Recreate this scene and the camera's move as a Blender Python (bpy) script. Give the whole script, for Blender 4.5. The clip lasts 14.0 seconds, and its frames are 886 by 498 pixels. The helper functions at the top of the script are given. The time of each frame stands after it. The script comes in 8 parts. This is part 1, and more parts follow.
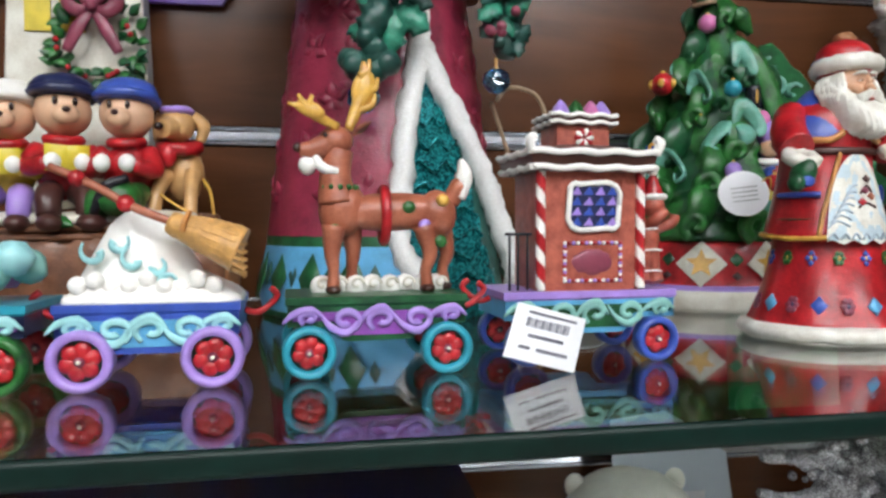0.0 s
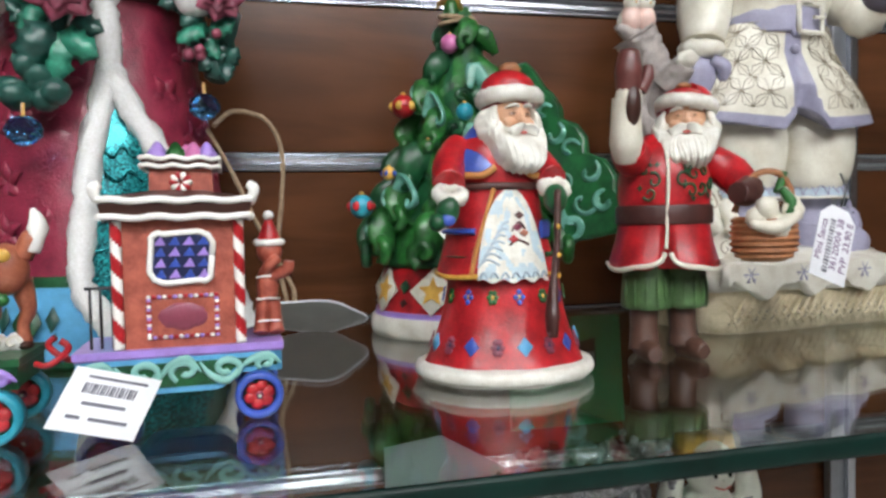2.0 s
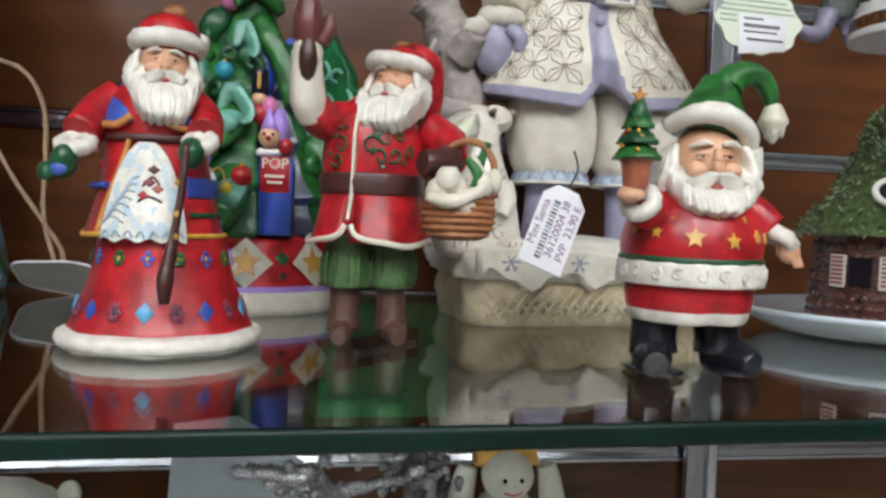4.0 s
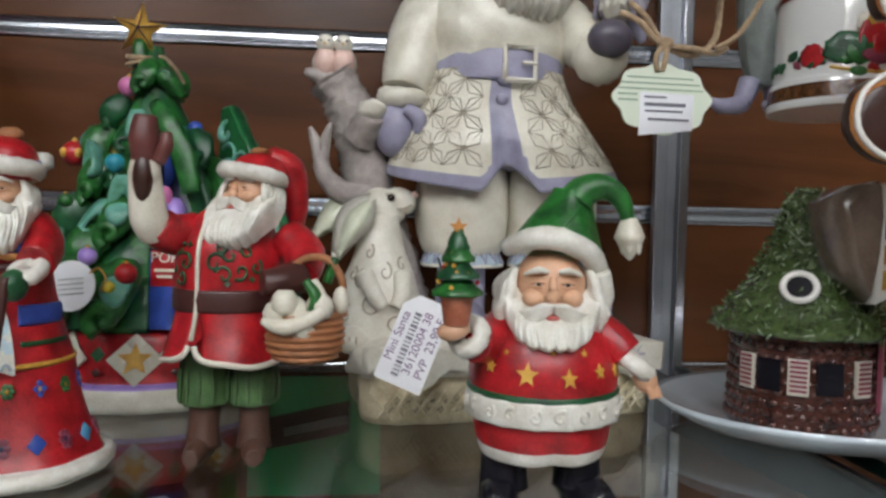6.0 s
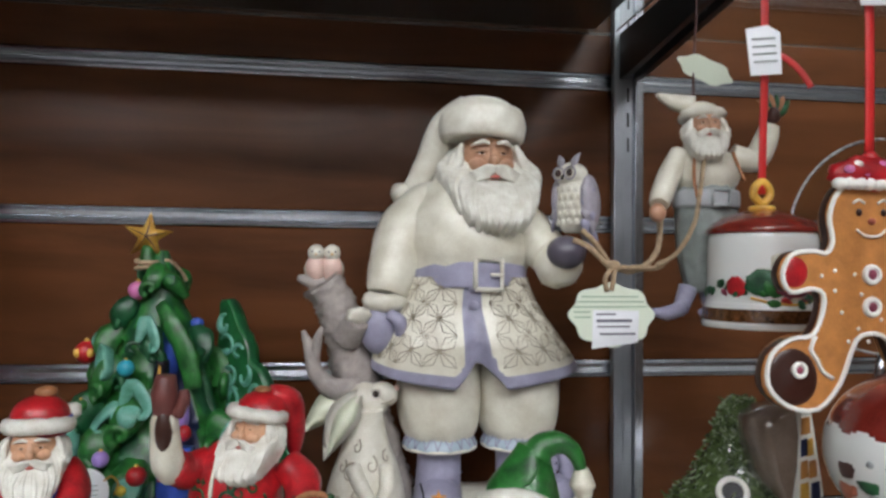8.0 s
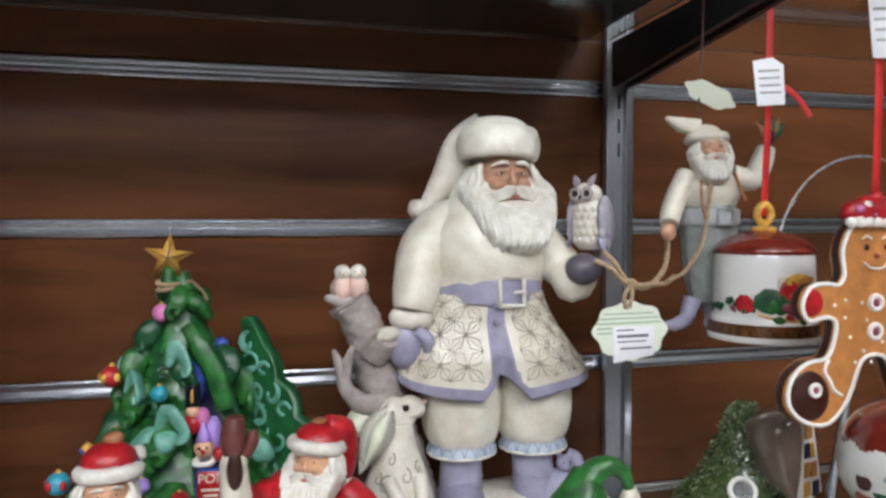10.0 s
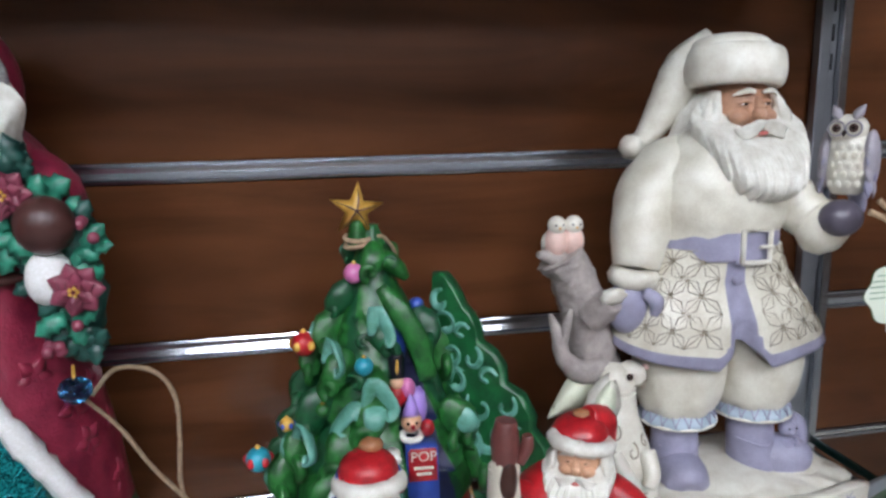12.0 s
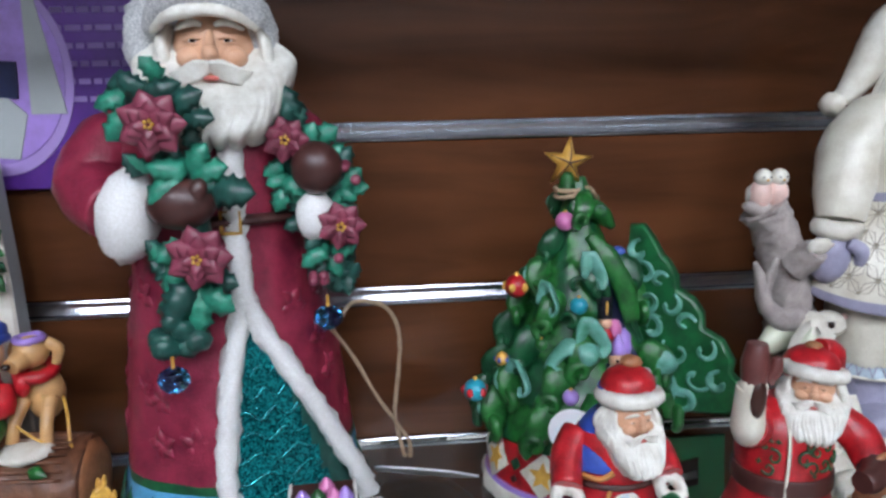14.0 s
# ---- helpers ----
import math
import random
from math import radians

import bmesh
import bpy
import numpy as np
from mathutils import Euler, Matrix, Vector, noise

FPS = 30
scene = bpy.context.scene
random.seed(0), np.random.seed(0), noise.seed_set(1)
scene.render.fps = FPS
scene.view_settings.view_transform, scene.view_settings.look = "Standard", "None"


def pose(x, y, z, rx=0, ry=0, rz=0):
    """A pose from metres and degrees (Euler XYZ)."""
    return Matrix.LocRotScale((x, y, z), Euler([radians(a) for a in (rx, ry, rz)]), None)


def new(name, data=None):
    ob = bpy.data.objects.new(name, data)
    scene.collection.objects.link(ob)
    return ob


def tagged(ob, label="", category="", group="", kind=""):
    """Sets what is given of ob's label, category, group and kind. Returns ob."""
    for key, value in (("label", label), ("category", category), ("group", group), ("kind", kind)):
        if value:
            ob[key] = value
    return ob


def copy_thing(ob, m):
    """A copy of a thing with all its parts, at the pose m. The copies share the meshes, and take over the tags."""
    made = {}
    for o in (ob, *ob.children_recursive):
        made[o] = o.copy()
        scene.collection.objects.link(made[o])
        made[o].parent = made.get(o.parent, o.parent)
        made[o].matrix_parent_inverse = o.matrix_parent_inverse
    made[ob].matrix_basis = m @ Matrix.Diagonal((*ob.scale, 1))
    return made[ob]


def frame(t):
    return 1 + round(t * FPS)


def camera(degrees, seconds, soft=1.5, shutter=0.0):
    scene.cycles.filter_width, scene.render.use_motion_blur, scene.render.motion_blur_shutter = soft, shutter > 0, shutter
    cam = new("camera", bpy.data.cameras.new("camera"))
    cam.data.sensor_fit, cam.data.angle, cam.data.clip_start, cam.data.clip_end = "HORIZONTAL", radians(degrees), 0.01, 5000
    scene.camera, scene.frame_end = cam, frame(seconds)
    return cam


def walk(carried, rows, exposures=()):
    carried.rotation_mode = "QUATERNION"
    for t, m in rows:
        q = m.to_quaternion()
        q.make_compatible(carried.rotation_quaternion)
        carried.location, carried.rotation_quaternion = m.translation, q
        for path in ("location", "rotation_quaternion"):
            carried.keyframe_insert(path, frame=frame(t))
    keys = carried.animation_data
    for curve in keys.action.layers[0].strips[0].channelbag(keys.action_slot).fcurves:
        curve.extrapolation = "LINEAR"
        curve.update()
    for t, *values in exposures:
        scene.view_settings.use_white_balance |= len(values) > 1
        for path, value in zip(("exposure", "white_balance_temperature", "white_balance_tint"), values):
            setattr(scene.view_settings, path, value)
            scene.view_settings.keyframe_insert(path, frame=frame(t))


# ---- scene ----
cam = camera(65.2, 14.0, soft=2.8)
METRES, EYE, TILT, LEAN, TURN = 1.0, 1.35, 0.0, 0.0, -8.8
ROWS = [
    (0.0, 0.0, 0.0, 0.0, -0.0, -1.95, 0.09),
    (0.5, 0.0372, 0.0045, -0.0017, -1.1, -2.05, 0.3),
    (1.0, 0.0755, 0.0059, 0.0019, -2.8, -2.22, 0.16),
    (1.5, 0.1154, 0.0082, 0.0109, -3.66, -2.02, 0.26),
    (2.0, 0.1571, 0.0142, 0.0218, -4.1, -2.34, 1.04),
    (2.5, 0.1875, 0.0269, 0.0202, -4.51, -1.26, -1.8),
    (3.0, 0.2408, 0.027, 0.0218, -5.35, -1.41, -1.33),
    (3.5, 0.3037, 0.0295, 0.0073, -2.65, -2.67, -2.27),
    (6.0, 0.4465, 0.0616, 0.0649, 3.06, -2.32, -1.23),
    (6.5, 0.4546, 0.0599, 0.1052, 2.38, -1.77, 0.2),
    (7.0, 0.4543, 0.0433, 0.1319, 2.5, -0.27, 0.45),
    (7.5, 0.4533, 0.0106, 0.1531, 2.03, 1.57, 0.01),
    (10.0, 0.3708, -0.012, 0.2206, -4.97, -2.07, 0.17),
    (10.5, 0.3389, 0.0145, 0.2267, -5.23, -5.26, 0.54),
    (11.0, 0.3038, 0.0462, 0.2406, -4.56, -7.46, 0.7),
    (11.5, 0.2791, 0.0732, 0.2544, -3.98, -8.92, 0.83),
    (12.0, 0.2465, 0.073, 0.258, -2.21, -11.03, 1.07),
    (12.5, 0.2195, 0.0608, 0.2608, -0.88, -13.27, 0.96),
    (13.0, 0.2041, 0.0501, 0.2597, 0.61, -13.93, 1.25),
    (13.5, 0.1826, 0.0382, 0.2524, 2.56, -13.37, 1.36),
    (14.0, 0.1448, 0.0294, 0.2376, 3.46, -11.68, 1.26),
]
EXPO = 0.0
walk(cam, [(t, pose(0, 0, EYE, TILT, LEAN, TURN) @ pose(METRES * x, METRES * y, METRES * z, 90 + pitch, roll, yaw)) for t, x, y, z, yaw, pitch, roll in ROWS],
     exposures=[(0.0, EXPO + 0.06, 6450, 10), (2.0, EXPO + 0.10, 6480, 10), (3.5, EXPO + 0.02, 6500, 10), (6.0, EXPO - 0.46, 6500, 10), (6.5, EXPO - 0.56, 6500, 9), (7.5, EXPO - 0.48, 6450, 10), (10.0, EXPO - 0.14, 6400, 12), (12.0, EXPO - 0.13, 6050, 13), (14.0, EXPO - 0.14, 5850, 13)])

# ---- plan, in metres ----
SHELF = 1.288          # top of the glass shelf
FRONT = 0.203          # its front edge
WALL = 0.600           # face of the slatted wall
UPPER = 1.757          # underside of the shelf above
LOWER = 0.96           # top of the shelf below
POST_X = 0.715         # upright between the two bays
SLAT_GAP = 0.1430
SLAT_A = 1.4245

# ---- world and lamps: a closed shop with ceiling panels ----
world = bpy.data.worlds.new("world")
scene.world = world
world.use_nodes = True
world.node_tree.nodes["Background"].inputs[0].default_value = (0.9, 0.95, 1.0, 1)
world.node_tree.nodes["Background"].inputs[1].default_value = 0.02


# ---- materials ----
MATS = {}


def mat(name, rgb, rough=0.5, metal=0.0, vary=0.25, scale=60.0, bump=0.15, fine=600.0, coat=0.0, dark=None, spec=0.5):
    """A painted or plain surface: colour varied at two scales, with a fine relief."""
    if name in MATS:
        return MATS[name]
    m = bpy.data.materials.new(name)
    m.use_nodes = True
    nt = m.node_tree
    b = nt.nodes["Principled BSDF"]
    tc = nt.nodes.new("ShaderNodeTexCoord")
    n1 = nt.nodes.new("ShaderNodeTexNoise")
    n1.inputs["Scale"].default_value, n1.inputs["Detail"].default_value = scale, 5.0
    n2 = nt.nodes.new("ShaderNodeTexNoise")
    n2.inputs["Scale"].default_value, n2.inputs["Detail"].default_value = fine, 3.0
    mix = nt.nodes.new("ShaderNodeMath")
    mix.operation = "MULTIPLY_ADD"
    mix.inputs[1].default_value = 0.35
    nt.links.new(tc.outputs["Object"], n1.inputs["Vector"])
    nt.links.new(tc.outputs["Object"], n2.inputs["Vector"])
    nt.links.new(n2.outputs[0], mix.inputs[0])
    nt.links.new(n1.outputs[0], mix.inputs[2])
    ramp = nt.nodes.new("ShaderNodeValToRGB")
    d = dark or tuple(c * (1 - vary) for c in rgb)
    l = tuple(min(1.0, c * (1 + 0.35 * vary)) for c in rgb)
    ramp.color_ramp.elements[0].position, ramp.color_ramp.elements[1].position = 0.42, 0.88
    ramp.color_ramp.elements[0].color, ramp.color_ramp.elements[1].color = (*d, 1), (*l, 1)
    nt.links.new(mix.outputs[0], ramp.inputs[0])
    nt.links.new(ramp.outputs[0], b.inputs["Base Color"])
    b.inputs["Roughness"].default_value, b.inputs["Metallic"].default_value = rough, metal
    b.inputs["Specular IOR Level"].default_value = spec
    b.inputs["Coat Weight"].default_value, b.inputs["Coat Roughness"].default_value = coat, 0.12
    bp = nt.nodes.new("ShaderNodeBump")
    bp.inputs["Strength"].default_value, bp.inputs["Distance"].default_value = bump, 0.002
    nt.links.new(mix.outputs[0], bp.inputs["Height"])
    nt.links.new(bp.outputs[0], b.inputs["Normal"])
    MATS[name] = m
    return m


def glass(name, rgb=(1, 1, 1), rough=0.0, ior=1.5):
    if name in MATS:
        return MATS[name]
    m = bpy.data.materials.new(name)
    m.use_nodes = True
    b = m.node_tree.nodes["Principled BSDF"]
    b.inputs["Base Color"].default_value = (*rgb, 1)
    b.inputs["Transmission Weight"].default_value = 1.0
    b.inputs["Roughness"].default_value, b.inputs["IOR"].default_value = rough, ior
    MATS[name] = m
    return m


def glow(name, rgb, strength):
    m = bpy.data.materials.new(name)
    m.use_nodes = True
    b = m.node_tree.nodes["Principled BSDF"]
    b.inputs["Base Color"].default_value = (*rgb, 1)
    b.inputs["Emission Color"].default_value, b.inputs["Emission Strength"].default_value = (*rgb, 1), strength
    MATS[name] = m
    return m


def wood_laminate():
    m = bpy.data.materials.new("wood_laminate")
    m.use_nodes = True
    nt = m.node_tree
    b = nt.nodes["Principled BSDF"]
    tc = nt.nodes.new("ShaderNodeTexCoord")
    mp = nt.nodes.new("ShaderNodeMapping")
    mp.inputs["Scale"].default_value = (2.2, 2.2, 15.0)
    n1 = nt.nodes.new("ShaderNodeTexNoise")
    n1.inputs["Scale"].default_value, n1.inputs["Detail"].default_value, n1.inputs["Distortion"].default_value = 1.6, 7.0, 0.9
    n2 = nt.nodes.new("ShaderNodeTexNoise")
    n2.inputs["Scale"].default_value, n2.inputs["Detail"].default_value = 7.0, 3.0
    ad = nt.nodes.new("ShaderNodeMath")
    ad.operation = "MULTIPLY_ADD"
    ad.inputs[1].default_value = 0.45
    nt.links.new(tc.outputs["Object"], mp.inputs["Vector"])
    nt.links.new(mp.outputs[0], n1.inputs["Vector"])
    nt.links.new(tc.outputs["Object"], n2.inputs["Vector"])
    nt.links.new(n2.outputs[0], ad.inputs[0])
    nt.links.new(n1.outputs[0], ad.inputs[2])
    ramp = nt.nodes.new("ShaderNodeValToRGB")
    ramp.color_ramp.elements[0].position, ramp.color_ramp.elements[1].position = 0.45, 0.95
    ramp.color_ramp.elements[0].color, ramp.color_ramp.elements[1].color = (0.056, 0.0195, 0.0082, 1), (0.140, 0.0505, 0.0196, 1)
    nt.links.new(ad.outputs[0], ramp.inputs[0])
    nt.links.new(ramp.outputs[0], b.inputs["Base Color"])
    b.inputs["Roughness"].default_value = 0.24
    b.inputs["Specular IOR Level"].default_value = 0.36
    bp = nt.nodes.new("ShaderNodeBump")
    bp.inputs["Strength"].default_value, bp.inputs["Distance"].default_value = 0.06, 0.001
    nt.links.new(n1.outputs[0], bp.inputs["Height"])
    nt.links.new(bp.outputs[0], b.inputs["Normal"])
    MATS["wood_laminate"] = m
    return m


WOOD = wood_laminate()
ALU = mat("aluminium", (0.60, 0.62, 0.67), 0.22, 1.0, 0.05, 6, 0.004, 60)
STEEL = mat("grey_steel", (0.42, 0.44, 0.48), 0.34, 0.85, 0.15, 30, 0.04, 900)
BLACK = mat("black_enamel", (0.018, 0.018, 0.02), 0.3, 0.0, 0.3, 40, 0.05)
GLASS = glass("clear_glass", (0.93, 0.985, 0.955))
GLASS_EDGE = mat("green_glass_edge", (0.0012, 0.016, 0.012), 0.42, 0.0, 0.5, 25, 0.02, 200, coat=0.0, spec=0.25)
SHOPWALL = mat("dark_shop_wall", (0.10, 0.075, 0.06), 0.6, 0, 0.3, 4, 0.1, 60)
PLASTER = mat("white_plaster", (0.6, 0.6, 0.58), 0.8, 0, 0.08, 6, 0.1, 120)
FLOOR_TILE = mat("grey_floor_tile", (0.42, 0.41, 0.39), 0.35, 0, 0.15, 5, 0.05, 90)
LAMP = glow("lamp_panel", (0.97, 0.985, 1.0), 31.0)


# ---- mesh helpers ----
def link_bm(name, bm, mats, parent=None, smooth=True, label=""):
    me = bpy.data.meshes.new(name)
    bmesh.ops.recalc_face_normals(bm, faces=bm.faces)
    bm.to_mesh(me)
    bm.free()
    for m in mats if isinstance(mats, (list, tuple)) else [mats]:
        me.materials.append(m)
    if smooth:
        me.polygons.foreach_set("use_smooth", [True] * len(me.polygons))
    ob = new(name, me)
    if parent is not None:
        ob.parent = parent
    if label:
        ob["label"] = label
    return ob


def part(name, bm, material, parent, label="", smooth=True):
    return link_bm(name, bm, material, parent, smooth, label)


def thing(name, at, label, category, turn=0.0, group="", kind=""):
    ob = new(name)
    ob.matrix_world = pose(*at, 0, 0, turn)
    return tagged(ob, label, category, group, kind)


def box_bm(x0, x1, y0, y1, z0, z1, bevel=0.0, seg=2, bm=None):
    own = bm is None
    bm = bm or bmesh.new()
    r = bmesh.ops.create_cube(bm, size=1)
    for v in r["verts"]:
        v.co = Vector((x0 + (v.co.x + .5) * (x1 - x0), y0 + (v.co.y + .5) * (y1 - y0), z0 + (v.co.z + .5) * (z1 - z0)))
    if bevel > 0:
        es = list({e for v in r["verts"] for e in v.link_edges})
        bmesh.ops.bevel(bm, geom=es, offset=bevel, segments=seg, affect="EDGES", profile=0.5)
    return bm


def structure(name, bm, m, label, category, smooth=False):
    return tagged(link_bm(name, bm, m, None, smooth), label, category, kind="structure")


# ---- the setting ----
def extrude_x(profile, x0, x1):
    """A closed profile of (y, z) pulled along x."""
    bm = bmesh.new()
    a = [bm.verts.new((x0, y, z)) for y, z in profile]
    b = [bm.verts.new((x1, y, z)) for y, z in profile]
    n = len(profile)
    for i in range(n):
        bm.faces.new((a[i], a[(i + 1) % n], b[(i + 1) % n], b[i]))
    bm.faces.new(a)
    bm.faces.new(b[::-1])
    return bm


X0, X1 = -1.4, 2.6      # the run of shelving
wall = structure("wall_north", box_bm(X0, X1, WALL + 0.016, WALL + 0.12, 0.0, 2.9), WOOD, "dark plain backing wall behind the slatted panels", "wall")
n_low = -8
for i in range(n_low, 9):
    z0 = SLAT_A + i * SLAT_GAP + 0.008
    z1 = z0 + SLAT_GAP - 0.016
    if z1 > 2.85 or z0 < 0.02:
        continue
    for xa, xb in ((X0, POST_X - 0.001), (POST_X + 0.001, X1)):
        p = part("panel", box_bm(xa, xb, WALL, WALL + 0.016, z0 + 0.0004, z1 - 0.0004, 0.0008, 1), WOOD, wall, "reddish-brown glossy wood laminate slat panel", smooth=False)
        zc = z0 - 0.008
        s = extrude_x([(WALL + 0.015, zc - 0.0078), (WALL - 0.0016, zc - 0.0078), (WALL - 0.0022, zc - 0.0068), (WALL - 0.0022, zc - 0.0055), (WALL + 0.0005, zc - 0.0042),
                       (WALL + 0.0030, zc + 0.0005), (WALL + 0.0032, zc + 0.0040), (WALL - 0.0012, zc + 0.0056), (WALL - 0.0022, zc + 0.0066), (WALL - 0.0016, zc + 0.0078), (WALL + 0.015, zc + 0.0078)],
                      xa, xb)
        part("slat_rail", s, ALU, wall, "shiny aluminium slat rail", smooth=False)

# upright between the bays: two channels with a slotted strip between
post = thing("upright", (POST_X, WALL, 0), "slotted grey aluminium upright between two shelving bays", "upright", kind="structure")
part("channel", box_bm(-0.0155, -0.005, -0.012, -0.0024, 0.02, 2.85, 0.0012), STEEL, post, smooth=False)
part("channel", box_bm(0.0065, 0.0155, -0.012, -0.0024, 0.02, 2.85, 0.0012), ALU, post, smooth=False)
part("strip", box_bm(-0.0045, 0.006, -0.006, -0.0024, 0.02, 2.85), STEEL, post, smooth=False)
bm = bmesh.new()
for i in range(46):
    z = 1.64 + i * 0.025
    box_bm(0.0, 0.002, -0.0072, -0.0062, z, z + 0.014, bm=bm)
part("slots", bm, BLACK, post, "dark punched slots", smooth=False)


def shelf(name, z, x0, x1, skew, label):
    t = 0.009
    ob = thing(name, (0, 0, z), label, "shelf", kind="structure")
    bm = bmesh.new()
    f0, f1 = FRONT + skew * (x0 - 0.15), FRONT + skew * (x1 - 0.15)
    lo = [bm.verts.new(p) for p in ((x0, f0, -t), (x1, f1, -t), (x1, WALL - 0.003, -t), (x0, WALL - 0.003, -t))]
    hi = [bm.verts.new((v.co.x, v.co.y, 0)) for v in lo]
    bm.faces.new(lo[::-1]); bm.faces.new(hi)
    for i in range(4):
        bm.faces.new((lo[i], lo[(i + 1) % 4], hi[(i + 1) % 4], hi[i]))
    g = part("pane", bm, GLASS, ob, "clear glass pane", smooth=False)
    g.visible_shadow = z < 1.5
    bm = bmesh.new()
    for (ax, ay), (bx, by) in (((x0, f0), (x1, f1)), ((x1, f1), (x1, WALL - 0.003)), ((x0, f0), (x0, WALL - 0.003))):
        d = Vector((bx - ax, by - ay, 0)).normalized()
        n = Vector((d.y, -d.x, 0)) * (0.0016 if bx > ax else -0.0016 if ax == x0 and bx == x0 else 0.0016)
        prof = [(0.15, -0.0002), (0.75, -0.0009), (1, -0.002), (1, -t + 0.002), (0.75, -t + 0.0009), (0.15, -t + 0.0002)]
        ra = [bm.verts.new((ax + n.x * k, ay + n.y * k, h)) for k, h in prof]
        rb = [bm.verts.new((bx + n.x * k, by + n.y * k, h)) for k, h in prof]
        for i in range(len(prof) - 1):
            bm.faces.new((ra[i], ra[i + 1], rb[i + 1], rb[i]))
    e = part("edge", bm, GLASS_EDGE, ob, "dark green polished glass edge", smooth=True)
    return ob


shelf("shelf_1", SHELF, -0.62, POST_X - 0.014, 0.025, "clear glass shelf with dark green edge holding figurines")
shelf("shelf_2", SHELF, POST_X + 0.016, 1.9, 0.0, "clear glass shelf of the next bay")
shelf("shelf_3", UPPER + 0.009, -0.62, POST_X - 0.014, 0.0, "clear glass shelf overhead")
shelf("shelf_4", UPPER + 0.009, POST_X + 0.016, 1.9, 0.0, "clear glass shelf overhead in the next bay")
shelf("shelf_5", LOWER, -0.62, POST_X - 0.014, 0.0, "clear glass shelf below")
for k, (x, z) in enumerate(((POST_X, SHELF - 0.009), (POST_X, UPPER), (-0.60, SHELF - 0.009), (-0.60, UPPER), (-0.60, LOWER - 0.009), (POST_X, LOWER - 0.009))):
    b = thing("shelf_bracket", (x, WALL, z), "black steel cantilever bracket under a glass shelf", "bracket", group="shelf brackets", kind="structure")
    bm = bmesh.new()
    vs = [(0, 0.0), (-0.36, 0.0), (-0.36, -0.012), (-0.02, -0.045), (0, -0.045)]
    for sx in (-0.0075, 0.0075):
        a = [bm.verts.new((sx - 0.003, y - 0.013, zz - 0.001)) for y, zz in vs]
        c = [bm.verts.new((sx + 0.003, y - 0.013, zz - 0.001)) for y, zz in vs]
        bm.faces.new(a); bm.faces.new(c[::-1])
        for i in range(5):
            bm.faces.new((a[i], a[(i + 1) % 5], c[(i + 1) % 5], c[i]))
    part("arm", bm, BLACK, b, smooth=False)

structure("floor", box_bm(-3.0, 4.0, -4.2, 0.75, -0.08, 0.0), FLOOR_TILE, "grey tiled shop floor", "floor")
structure("ceiling", box_bm(-3.0, 4.0, -4.2, 0.75, 2.9, 3.0), PLASTER, "white shop ceiling", "ceiling")
structure("wall_south", box_bm(-3.0, 4.0, -4.3, -4.2, 0, 2.9), SHOPWALL, "dark plain shop wall behind the walker", "wall")
structure("wall_west", box_bm(-3.1, -3.0, -4.2, 0.75, 0, 2.9), SHOPWALL, "dark plain shop side wall", "wall")
structure("wall_east", box_bm(4.0, 4.1, -4.2, 0.75, 0, 2.9), SHOPWALL, "dark plain shop side wall", "wall")
structure("wall_behind", box_bm(-3.0, 4.0, 0.75, 0.8, 0, 2.9), SHOPWALL, "dark plain shop wall behind the shelving", "wall")
for x in (-0.95, 0.15, 1.25):
    for y in (-1.5, -2.9):
        l = thing("ceiling_light", (x, y, 2.9), "recessed white square ceiling light", "ceiling light", group="ceiling lights")
        part("frame", box_bm(-0.31, 0.31, -0.31, 0.31, -0.012, 0.0, 0.003), PLASTER, l, smooth=False)
        part("diffuser", box_bm(-0.28, 0.28, -0.28, 0.28, -0.018, -0.0125), LAMP, l, "glowing white diffuser", smooth=False)


# ---- paints ----
def hexa(s):
    return tuple(((int(s[i:i + 2], 16) / 255 + 0.055) / 1.055) ** 2.4 if int(s[i:i + 2], 16) > 10 else int(s[i:i + 2], 16) / 3294.6 for i in (0, 2, 4))


def paint(name, h, rough=0.38, vary=0.3, bump=0.2, scale=90.0, fine=700.0, coat=0.15, metal=0.0, dark=None):
    return mat(name, hexa(h), rough, metal, vary, scale, bump, fine, coat, hexa(dark) if dark else None)


def glitter(name, h, h2, size=900.0, rough=0.25, metal=0.35):
    """Flakes: cells of two shades, each tilted its own way."""
    m = bpy.data.materials.new(name)
    m.use_nodes = True
    nt = m.node_tree
    b = nt.nodes["Principled BSDF"]
    tc = nt.nodes.new("ShaderNodeTexCoord")
    v = nt.nodes.new("ShaderNodeTexVoronoi")
    v.inputs["Scale"].default_value = size
    nt.links.new(tc.outputs["Object"], v.inputs["Vector"])
    ramp = nt.nodes.new("ShaderNodeValToRGB")
    ramp.color_ramp.elements[0].position, ramp.color_ramp.elements[1].position = 0.3, 0.95
    ramp.color_ramp.elements[0].color, ramp.color_ramp.elements[1].color = (*hexa(h), 1), (*hexa(h2), 1)
    nt.links.new(v.outputs["Color"], ramp.inputs[0])
    nt.links.new(ramp.outputs[0], b.inputs["Base Color"])
    bp = nt.nodes.new("ShaderNodeBump")
    bp.inputs["Strength"].default_value, bp.inputs["Distance"].default_value = 0.75, 0.002
    nt.links.new(v.outputs["Color"], bp.inputs["Height"])
    nt.links.new(bp.outputs[0], b.inputs["Normal"])
    b.inputs["Roughness"].default_value, b.inputs["Metallic"].default_value = rough, metal
    MATS[name] = m
    return m


